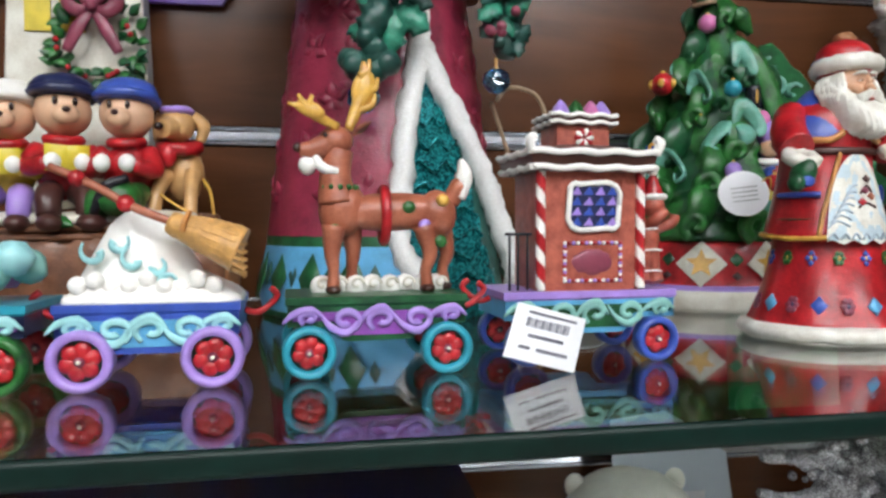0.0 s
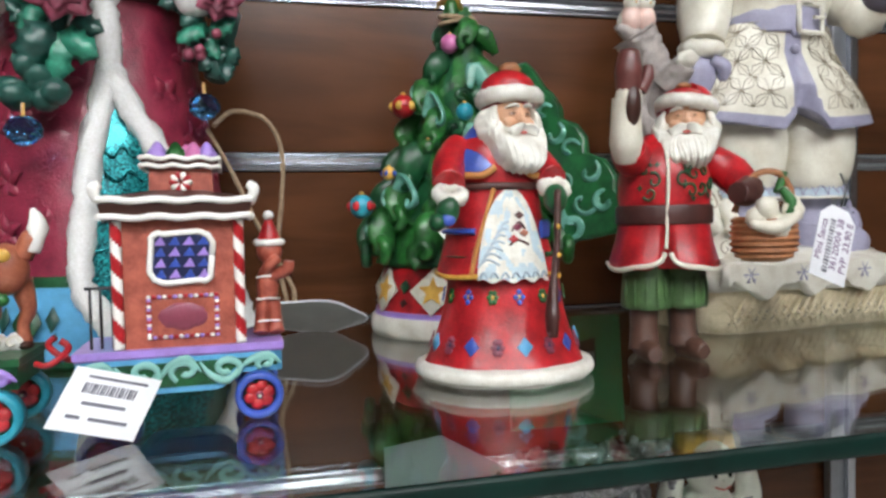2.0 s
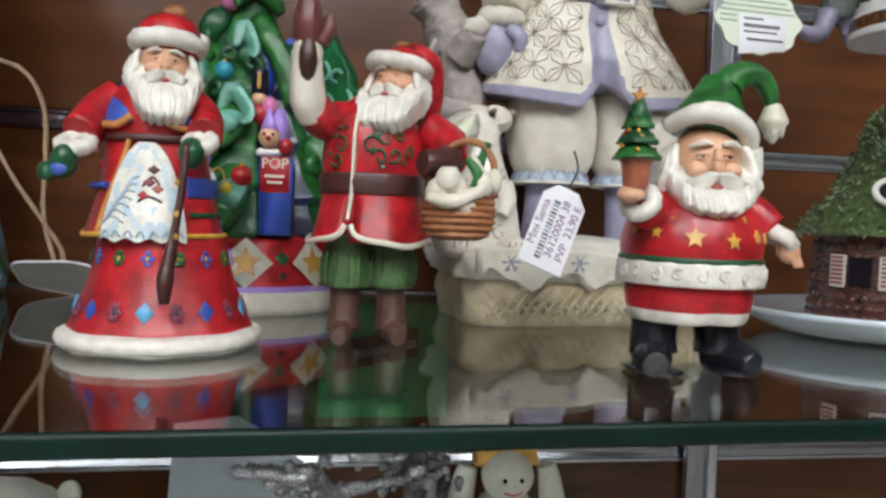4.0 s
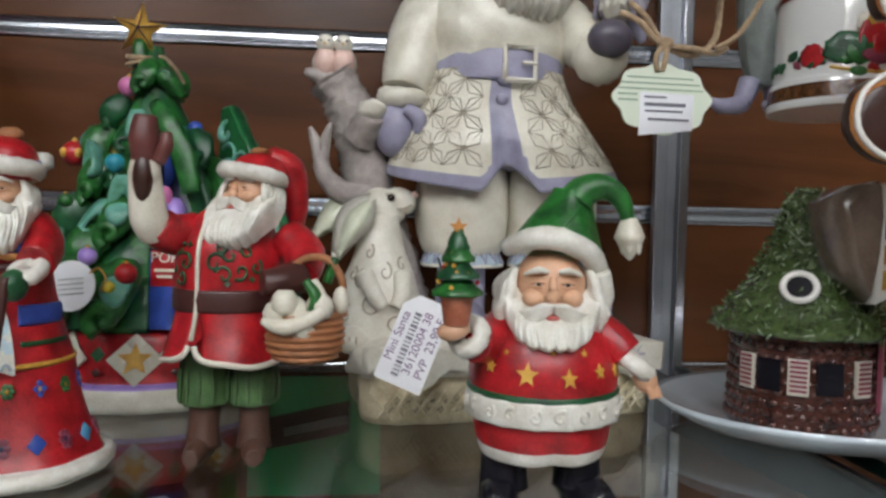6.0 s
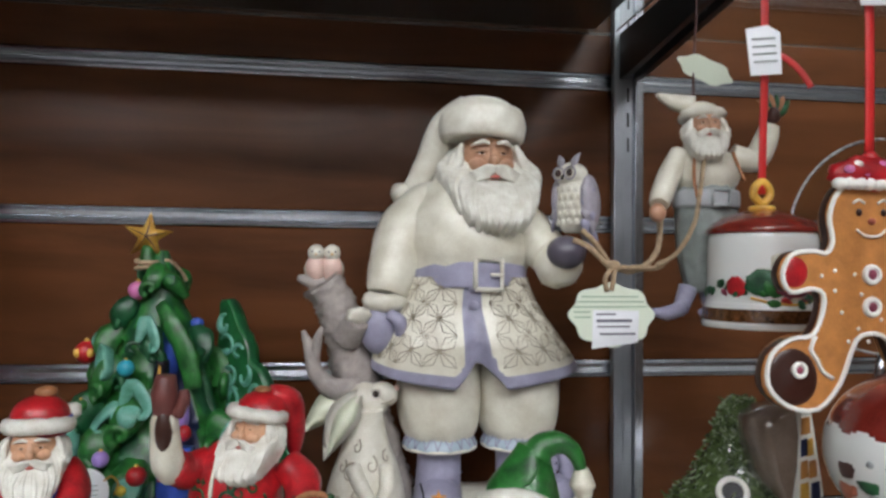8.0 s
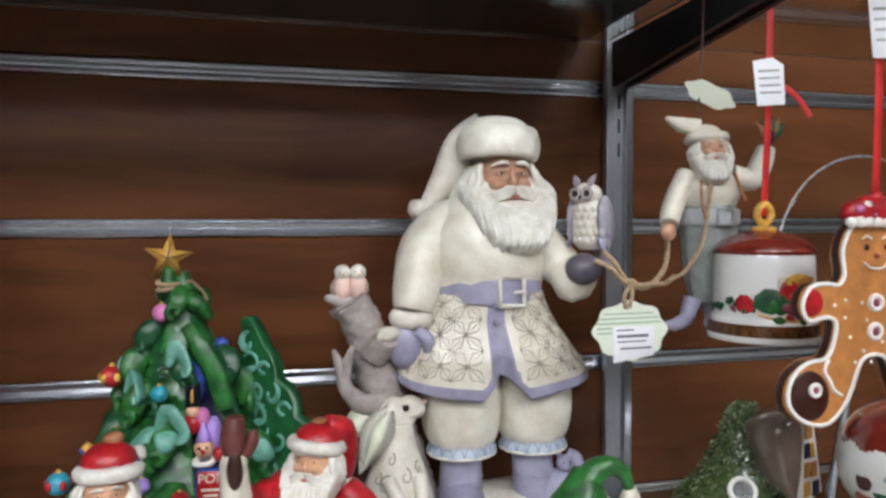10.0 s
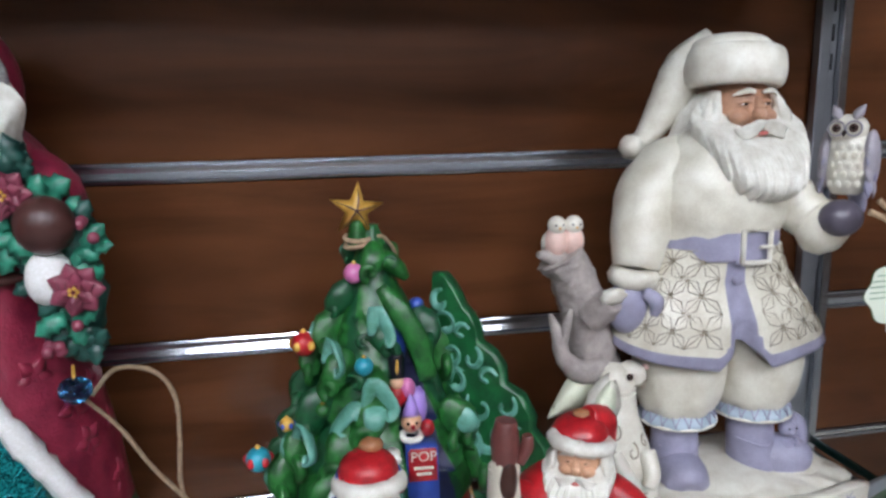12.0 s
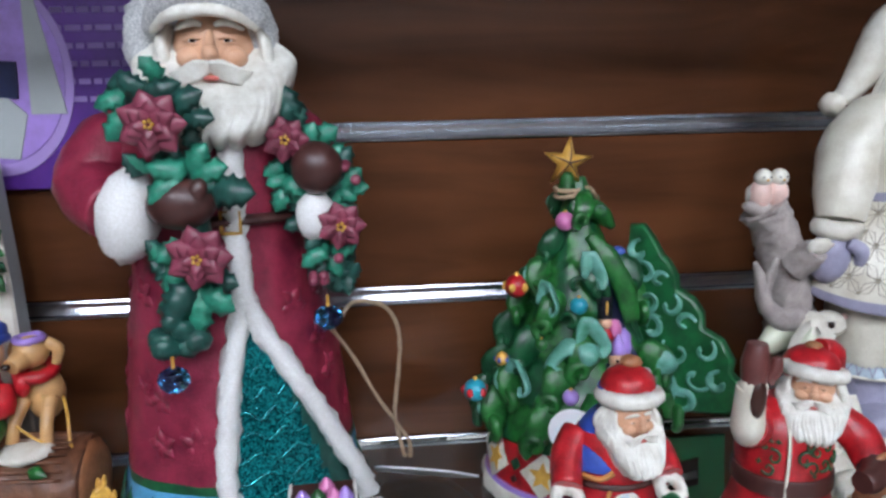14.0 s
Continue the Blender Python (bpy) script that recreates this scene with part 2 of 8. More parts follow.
RED = paint("red_paint", "c4242c", 0.36, dark="7c1018")
CRIMSON = paint("crimson_robe", "983048", 0.38, bump=0.6, scale=70, dark="6a1830")
FUR = glitter("white_fur", "ecebe7", "ffffff", 1300, 0.45, 0.0)
BEARD = paint("beard_white", "e8e7df", 0.40, 0.12, 0.3, 120, dark="cbc6b9")
CREAM = paint("cream_resin", "e0ddcf", 0.29, 0.15, 0.25, 60, dark="c9c2b0")
IVORY = paint("ivory_resin", "e5e3d8", 0.34, 0.12, 0.3, 70, dark="ccc5b5")
LILAC = paint("lilac_grey", "9d9bb2", 0.45, 0.25, 0.25, 70)
PALE_BLUE = paint("pale_blue", "aebfcb", 0.42, 0.2, 0.2)
SKIN = paint("skin_paint", "deb292", 0.42, 0.15, 0.12, 80, dark="c89674")
SKIN_DARK = paint("tan_skin_paint", "cc9f82", 0.42, 0.15, 0.12, 80, dark="a0745a")
OLIVE = paint("olive_green", "4f6f42", 0.42, 0.35, 0.3, dark="2c4426")
APRON_BLUE = paint("apron_blue", "c3d6de", 0.42, 0.2, 0.2)
OWL_GREY = paint("owl_wing_grey", "a9a4ae", 0.4, 0.3, 0.3)
EYE = paint("eye_dark", "2a1a14", 0.25, 0.1, 0.0)
LIP = paint("lip_pink", "c96a62", 0.4, 0.1, 0.1)
BROWN = paint("brown_leather", "4a2a26", 0.4, 0.35, 0.3)
TAN = paint("tan_wicker", "a9714a", 0.5, 0.35, 0.5, 160)
BARK = paint("grey_bark", "aaa19c", 0.6, 0.35, 0.7, 110)
GREEN = paint("leaf_green", "2c7030", 0.36, 0.5, 0.5, 110, 500, dark="10381a")
GREEN_D = paint("dark_green", "1d5a34", 0.38, 0.45, 0.4, dark="0c3420")
HOLLY = paint("holly_green", "3a9478", 0.36, 0.4, 0.35, 140, dark="1c5c4a")
HOLLY_D = paint("dark_holly", "27564c", 0.36, 0.35, 0.25, dark="143430")
MINT = paint("mint_swirl", "8cc4ba", 0.36, 0.2, 0.15)
MINT_T = paint("muted_mint", "6fa99c", 0.34, 0.35, 0.25, dark="3f7a5e")
SKY = paint("sky_blue", "5fa8d4", 0.36, 0.25, 0.15)
BLUE = paint("royal_blue", "3c58b4", 0.34, 0.3, 0.15)
NAVY = paint("navy_paint", "20284e", 0.34, 0.3, 0.15)
PURPLE = paint("purple_paint", "8f4fae", 0.34, 0.3, 0.15)
LAVENDER = paint("lavender_paint", "a98ad8", 0.34, 0.2, 0.15)
TEAL = paint("teal_paint", "2f9ab0", 0.34, 0.3, 0.15)
AQUA = paint("aqua_swirl", "a2dde0", 0.36, 0.15, 0.15)
GOLD = paint("gold_paint", "e0b453", 0.33, 0.35, 0.2, dark="b07c30")
YELLOW = paint("yellow_paint", "e0c840", 0.36, 0.2, 0.15)
ORANGE = paint("amber_trim", "c98a4a", 0.4, 0.3, 0.2)
PINK = paint("pink_paint", "d47ab0", 0.3, 0.2, 0.1)
WINE = paint("wine_flower", "8c4054", 0.4, 0.3, 0.25)
FAWN = paint("fawn_brown", "b06a50", 0.38, 0.3, 0.25, dark="84432f")
GINGER = paint("gingerbread", "b35f4c", 0.45, 0.3, 0.4, 150, dark="8a3f33")
GINGER_L = paint("light_gingerbread", "c8874c", 0.4, 0.25, 0.25, 120)
CHOCO = paint("chocolate_brown", "3c2018", 0.35, 0.3, 0.2)
WHITE = paint("white_paint", "f4f2ec", 0.35, 0.08, 0.1, 60)
CARD = paint("white_card", "eceef2", 0.55, 0.04, 0.05, 20)
INK = paint("grey_ink", "7c7c88", 0.6, 0.2, 0.0)
INK_P = paint("violet_ink", "7a5a86", 0.6, 0.2, 0.0)
MINTCARD = paint("pale_green_card", "dbe4d2", 0.55, 0.06, 0.05, 20)
ROPE = paint("jute_string", "b39a7c", 0.8, 0.35, 0.6, 300, 1500, coat=0)
# dark teal flakes; the pale cyan cells put the glitter's glints into the colour
TEAL_GLIT = glitter("teal_glitter", "04424a", "3fd0d4", 900, 0.2, 0.55)
# silver hood fur; shade from the overhead shelf is in its grey too
HOOD = glitter("shaded_silver_hood", "b4b6b8", "f2f2f0", 1200, 0.4, 0.1)
PALE_GREEN_INK = paint("pale_green_ink", "8fae92", .6, .1, .0)
SILVER_GLIT = glitter("silver_glitter", "8c8c90", "f4f4f8", 1100, 0.18)
WOOD_CARVED = paint("carved_cream", "e4d9bd", 0.5, 0.2, 0.4, 70, dark="b9aa86")
BOOT_BLACK = paint("black_boot", "1a1a22", 0.22, 0.3, 0.15)
GEM = glass("blue_crystal", (0.10, 0.42, 0.85), 0.03, 1.6)
GREY_CARD = paint("grey_tag", "aab0b0", 0.5, 0.1, 0.1, 30)
STRAW = paint("broom_straw", "d6a35e", 0.5, 0.35, 0.5, 180)


# ---- clay: builds one mesh out of balls, turned forms, tubes and leaves ----
def catmull(pts, n=6):
    pts = [Vector(p) for p in pts]
    if len(pts) < 3:
        return [pts[0].lerp(pts[-1], i / n) for i in range(n + 1)]
    out = []
    for i in range(len(pts) - 1):
        p0, p1, p2, p3 = pts[max(i - 1, 0)], pts[i], pts[i + 1], pts[min(i + 2, len(pts) - 1)]
        for k in range(n):
            t = k / n
            out.append(0.5 * ((2 * p1) + (p2 - p0) * t + (2 * p0 - 5 * p1 + 4 * p2 - p3) * t * t + (3 * p1 - p0 - 3 * p2 + p3) * t ** 3))
    out.append(pts[-1])
    return out


class Clay:
    def __init__(self):
        self.v, self.f, self.fm, self.mats = [], [], [], []
        self.m = Matrix.Identity(4)

    def slot(self, material):
        if material not in self.mats:
            self.mats.append(material)
        return self.mats.index(material)

    def grid(self, rows, material, close=True, cap=True):
        """Rows of points, each a ring (or a strip when close is off); material may be a function of (row, column)."""
        base, n = len(self.v), len(rows[0])
        for r in rows:
            self.v.extend((self.m @ Vector(p))[:] for p in r)
        fixed = None if callable(material) else self.slot(material)
        for i in range(len(rows) - 1):
            for j in range(n if close else n - 1):
                k = (j + 1) % n
                self.f.append((base + i * n + j, base + i * n + k, base + (i + 1) * n + k, base + (i + 1) * n + j))
                self.fm.append(self.slot(material(i, j)) if fixed is None else fixed)
        if close and cap:
            for i, rev in ((0, True), (len(rows) - 1, False)):
                idx = list(range(base + i * n, base + (i + 1) * n))
                self.f.append(tuple(idx[::-1] if rev else idx))
                self.fm.append(self.slot(material(min(i, len(rows) - 2), 0)) if fixed is None else fixed)

    def ball(self, c, r, material, rot=(0, 0, 0), n=14, rough=0.0, freq=3.0):
        r = (r, r, r) if isinstance(r, (int, float)) else r
        e = Euler([radians(a) for a in rot]).to_matrix()
        rows = []
        h = max(6, n * 2 // 3)
        for i in range(h + 1):
            a = math.pi * (0.02 + 0.96 * i / h)
            row = []
            for j in range(n):
                b = 2 * math.pi * j / n
                d = Vector((math.sin(a) * math.cos(b), math.sin(a) * math.sin(b), math.cos(a)))
                k = 1 + (rough * noise.noise(d * freq + Vector(c) * 97) if rough else 0)
                row.append(Vector(c) + e @ Vector((d.x * r[0] * k, d.y * r[1] * k, d.z * r[2] * k)))
            rows.append(row)
        self.grid(rows, material)

    def turned(self, profile, c, material, ysc=1.0, seg=40, sub=4, wave=None, drop=None):
        """A form turned about the upright through c; profile: (z, r) pairs. material may be a function of (z, theta)."""
        pts = catmull([(r, z, 0) for z, r in profile], sub)
        rows = []
        for p in pts:
            row = []
            for j in range(seg):
                th = 2 * math.pi * j / seg
                r = p.x + (wave(th, p.y) if wave else 0)
                row.append((c[0] + r * math.sin(th), c[1] - r * math.cos(th) * ysc, c[2] + p.y + (drop(th, p.y) if drop else 0)))
            rows.append(row)
        if callable(material):
            def pick(i, j):
                th = 2 * math.pi * (j + 0.5) / seg
                return material((pts[i].y + pts[min(i + 1, len(pts) - 1)].y) / 2, th if th < math.pi else th - 2 * math.pi)
            self.grid(rows, pick)
        else:
            self.grid(rows, material)

    def tube(self, pts, r, material, seg=8, n=5, rough=0.0, flat=1.0, smooth=True):
        ps = catmull(pts, n) if smooth else [Vector(p) for p in pts]
        rs = r if isinstance(r, (list, tuple)) else [r, r]
        rows, side = [], None
        for i, p in enumerate(ps):
            d = (ps[min(i + 1, len(ps) - 1)] - ps[max(i - 1, 0)])
            d = d.normalized() if d.length > 1e-9 else Vector((0, 0, 1))
            if side is None:
                side = d.cross(Vector((0, -1, 0)) if abs(d.y) < 0.9 else Vector((0, 0, 1))).normalized()
            side = (side - d * side.dot(d)).normalized()
            up = d.cross(side)
            u = i / (len(ps) - 1) * (len(rs) - 1)
            k = min(int(u), len(rs) - 2)
            rad = rs[k] + (rs[k + 1] - rs[k]) * (u - k)
            row = []
            for j in range(seg):
                a = 2 * math.pi * j / seg
                q = rad * (1 + (rough * noise.noise(Vector((p.x * 260 + j * 1.3, p.y * 260, p.z * 260 + i * .35))) if rough else 0))
                row.append(p + side * math.cos(a) * q + up * math.sin(a) * q * flat)
            rows.append(row)
        self.grid(rows, material)

    def leaf(self, c, tip, up, width, material, fold=0.25, jag=0.0):
        """A pointed leaf from c to tip, with a raised midrib; up is the way it faces."""
        c, tip, up = Vector(c), Vector(tip), Vector(up).normalized()
        d = tip - c
        s = d.cross(up).normalized()
        n = s.cross(d).normalized()
        prof = [0.14, 0.66, 1.0, 0.78, 0.76, 1.0, 0.74, 0.66, 0.82, 0.52, 0.30, 0.03] if jag else [0.15, 0.7, 1.0, 0.95, 0.7, 0.4, 0.03]
        front, back = [], []
        for i, w in enumerate(prof):
            t = i / (len(prof) - 1)
            m = c + d * t + n * (d.length * 0.12 * math.sin(math.pi * t))
            w *= width
            front.append([m - s * w - n * w * fold, m - s * w * 0.5, m + n * w * fold * .6, m + s * w * 0.5, m + s * w - n * w * fold, m - n * (0.12 * width + w * fold)])
        self.grid(front, material)

    def prism(self, outline, origin, ax, ay, thick, material, side=None, bevel=0.12):
        """A flat outline of (u, v) pairs with thickness and a softened rim."""
        o, ax, ay = Vector(origin), Vector(ax).normalized(), Vector(ay).normalized()
        nn = ax.cross(ay).normalized()
        cu = sum(p[0] for p in outline) / len(outline)
        cv = sum(p[1] for p in outline) / len(outline)
        k = bevel * thick
        def ring(h, inset):
            row = []
            for u, v in outline:
                L = math.hypot(u - cu, v - cv) or 1
                s = max(0.0, 1 - inset / L)
                row.append(o + ax * (cu + (u - cu) * s) + ay * (cv + (v - cv) * s) + nn * h)
            return row
        self.grid([ring(-thick / 2, k), ring(-thick / 2 + k, 0), ring(thick / 2 - k, 0), ring(thick / 2, k)], (lambda i, j: (side or material) if i == 1 else material))

    def object(self, name, parent=None, label="", flat=False):
        me = bpy.data.meshes.new(name)
        me.from_pydata(self.v, [], self.f)
        for m in self.mats:
            me.materials.append(m)
        me.polygons.foreach_set("material_index", self.fm)
        if not flat:
            me.polygons.foreach_set("use_smooth", [len(p) <= 4 for p in self.f])
        me.update()
        bm = bmesh.new()
        bm.from_mesh(me)
        bmesh.ops.recalc_face_normals(bm, faces=bm.faces)
        bm.to_mesh(me)
        bm.free()
        ob = new(name, me)
        if parent is not None:
            ob.parent = parent
        if label:
            ob["label"] = label
        return ob

    # -- parts of painted figures --
    def surface(self, profile, c, ysc=1.0, lift=0.0005):
        """A function (theta, z) -> place and way out, on the form that turned() makes."""
        zs = [p[0] for p in profile]
        def at(th, z):
            k = 0
            while k < len(zs) - 2 and z > zs[k + 1]:
                k += 1
            (z0, r0), (z1, r1) = profile[k], profile[k + 1]
            r = r0 + (r1 - r0) * (z - z0) / (z1 - z0) + lift
            return Vector((c[0] + r * math.sin(th), c[1] - r * math.cos(th) * ysc, c[2] + z)), Vector((math.sin(th), -math.cos(th), 0.25)).normalized()
        return at

    def drawn(self, at, path, r, material, flat=0.6, n=4):
        """A raised line over a surface; path: (theta, z) pairs."""
        self.tube([at(th, z)[0] for th, z in path], r, material, 5, n, flat=flat)

    def scroll(self, at, th, z, size, material, r=0.0007, turn=1, ang=0.0, rad=0.03):
        """A curl over a surface: size in metres, rad: the surface's radius there."""
        pts = []
        for i in range(11):
            a = ang + turn * i * 0.62
            k = size * (1 - i / 12)
            pts.append((th + k * math.cos(a) / rad, z + k * math.sin(a)))
        self.tube([at(*p)[0] for p in pts], [r * 1.3, r, r * 0.9], material, 5, 2)

    def star(self, at, th, z, size, material, rad=0.03, points=5, thick=0.001, inner=0.45):
        p, n = at(th, z)
        ax = Vector((math.cos(th), math.sin(th), 0))
        ay = n.cross(ax)
        ay = ay if ay.z > 0 else -ay
        out = [((size if i % 2 == 0 else size * inner) * math.sin(math.pi * i / points), (size if i % 2 == 0 else size * inner) * math.cos(math.pi * i / points)) for i in range(2 * points)]
        self.prism(out, p, ax, ay, thick, material)

    def diamond(self, at, th, z, w, h, material, thick=0.0008):
        p, n = at(th, z)
        ax = Vector((math.cos(th), math.sin(th), 0))
        ay = n.cross(ax)
        ay = ay if ay.z > 0 else -ay
        self.prism([(0, h), (w, 0), (0, -h), (-w, 0)], p, ax, ay, thick, material)

    def head(self, c, s, turn=0.0, nod=0.0, beard_w=1.4, beard_l=2.0, skin=None, strands=15, eyes_open=True, out=0.75, carve=1.0):
        """A bearded old man's head of the painted resin kind; s is the head's half width."""
        keep = self.m
        self.m = keep @ pose(*c, nod, 0, turn) @ Matrix.Scale(s, 4)
        sk = skin or SKIN
        rng = random.Random(int(1000 * (c[0] + c[2])))
        self.ball((0, 0, 0.05), (0.86, 0.86, 1.0), sk, n=18)
        self.ball((0, -0.90, -0.10), (0.17, 0.22, 0.20), sk)
        self.tube([(0, -0.82, 0.34), (0, -0.93, 0.02)], [0.08, 0.13], sk)
        for q in (-1, 1):
            self.ball((q * 0.42, -0.66, -0.16), (0.28, 0.22, 0.22), sk)
            self.ball((q * 0.33, -0.765, 0.16), (0.100, 0.06, 0.030 if eyes_open else 0.03), WHITE if eyes_open else sk)
            self.ball((q * 0.33, -0.815, 0.165), (0.058, 0.030, 0.036 if eyes_open else 0.022), EYE)
            self.tube([(q * 0.17, -0.83, 0.20), (q * 0.33, -0.83, 0.235), (q * 0.50, -0.72, 0.19)], [0.03, 0.045, 0.03], sk, 6, 3)
            self.tube([(q * 0.17, -0.80, 0.115), (q * 0.33, -0.80, 0.10), (q * 0.48, -0.72, 0.13)], [0.02, 0.035, 0.02], sk, 6, 3)
            self.tube([(q * 0.12, -0.86, 0.45), (q * 0.34, -0.88, 0.50), (q * 0.66, -0.70, 0.38)], [0.05, 0.085, 0.03], BEARD, 7, 4, rough=0.4)
            for b in range(6):
                lip = 0.16 * max(0.0, out - 0.6)
                self.tube([(0, -1.0 + 0.02 * b - lip, -0.29 - 0.022 * b), (q * 0.26, -1.06 + 0.02 * b - lip, -0.30 - 0.050 * b), (q * 0.54, -0.98 - lip, -0.42 - 0.048 * b), (q * (0.80 - 0.04 * b), -0.84 - lip, -0.47 - 0.050 * b)], [0.05, 0.080, 0.066, 0.015], BEARD, 7, 4)
            for k in range(10):
                w, wave = rng.uniform(-0.06, 0.06), 0.10 * (-1) ** k
                back = 0.10 * k
                self.tube([(q * (0.84 - 0.02 * k), -0.34 + back, 0.50), (q * (0.98 + 0.012 * k) + w, -0.46 + back, 0.18), (q * (0.93 + 0.02 * k + (min(beard_w, 1.4) - 1) * 0.22) + wave * 0.5, -0.50 + back, -0.16), (q * (1.02 + (min(beard_w, 1.4) - 1) * 0.45) - wave * 0.6, -0.46 + 0.8 * back, -0.52), (q * (0.92 + (min(beard_w, 1.4) - 1) * 0.45) + wave * 0.5, -0.42 + 0.7 * back, -0.90 - 0.03 * k)], [0.07, 0.13, 0.14, 0.13, 0.05], BEARD, 7, 4, rough=0.2)
        self.ball((0, 0.22, -0.22), (0.96, 0.70, 1.0), BEARD, (0, 0, 0), 18, 0.12, 4)
        self.ball((0, -0.92 - 0.16 * max(0.0, out - 0.6), -0.575), (0.16, 0.10, 0.06), LIP)
        # one carved mass of beard: long locks that fall from the cheeks and the lip
        low, wide = beard_l - 0.50, beard_w * 0.90
        seed = rng.uniform(0, 50)
        sheet = []
        rows_n, cols_n = 30, 150
        for i in range(rows_n + 1):
            t = i / rows_n
            row = []
            for j in range(cols_n + 1):
                u = 2 * j / cols_n - 1
                a = abs(u)
                lock = u * strands * 1.05 + 0.55 * math.sin(4.2 * t + 2.5 * u + seed) + 1.5 * noise.noise(Vector((u * 2.6, t * 1.6, seed)))
                ridge = abs(math.sin(lock)) ** 0.75
                hair = math.sin(lock * 4.7 + 2.5 * t)
                top = -0.56 + 0.95 * a ** 2.2
                end = -0.50 - low * (1 - 0.66 * a ** 4.0) * (0.92 + 0.08 * ridge)
                x = u * (0.90 + (wide - 0.90) * math.sin(math.pi / 2 * min(1.0, t / 0.5))) * (1 - 0.16 * t ** 3)
                curve = max(0.0, 1 - (0.985 * a) ** 2.8) ** 0.6
                swell = math.sin(math.pi * min(1.0, 0.66 * t))
                curve **= 1 + 1.6 * (1 - min(1.0, t / 0.35))
                y = -0.10 - (0.78 + out * 0.62 * swell) * curve + 0.55 * max(0.0, (t - 0.78) / 0.22) ** 2
                y -= min(1.0, t * 3.0) * carve * (0.085 * (ridge - 0.5) + 0.020 * hair)
                row.append((x, y, top + (end - top) * t))
            sheet.append(row)
        self.grid(sheet, BEARD, close=False)
        self.m = keep

    def fur_ring(self, c, r, thick, material, ysc=1.0, tilt=(0, 0, 0), seg=26, rough=0.35):
        e = Euler([radians(a) for a in tilt]).to_matrix()
        pts = [Vector(c) + e @ Vector((-r * math.sin(2 * math.pi * i / seg), r * ysc * math.cos(2 * math.pi * i / seg), 0)) for i in range(seg + 1)]
        self.tube(pts, thick, material, 9, 2, rough=rough)


def placed(ob, x, y, z, turn=0.0, label="", category="figurine", group=""):
    ob.matrix_world = pose(x, y, z, 0, 0, turn)
    return tagged(ob, label, category, group)


def cloud_outline(w, h, n=40, lobes=7, depth=0.10):
    return [((w * (1 + depth * math.cos(lobes * 2 * math.pi * i / n))) * math.cos(2 * math.pi * i / n), (h * (1 + depth * math.cos(lobes * 2 * math.pi * i / n))) * math.sin(2 * math.pi * i / n)) for i in range(n)]


def bars(clay, origin, ax, ay, rows, material, lift=0.0007):
    """Rows of short printed bars: (u0, u1, v, height)."""
    nn = Vector(ax).normalized().cross(Vector(ay).normalized())
    for u0, u1, v, h in rows:
        clay.prism([(u0, v - h / 2), (u1, v - h / 2), (u1, v + h / 2), (u0, v + h / 2)], Vector(origin) + nn * lift, ax, ay, 0.0003, material, bevel=0.0)


def words(text, size, m, material, parent, name="lettering"):
    cu = bpy.data.curves.new(name, "FONT")
    cu.body, cu.size, cu.align_x, cu.align_y, cu.extrude = text, size, "CENTER", "CENTER", 0.0001
    cu.materials.append(material)
    ob = new(name, cu)
    ob.parent = parent
    ob.matrix_basis = m
    return ob


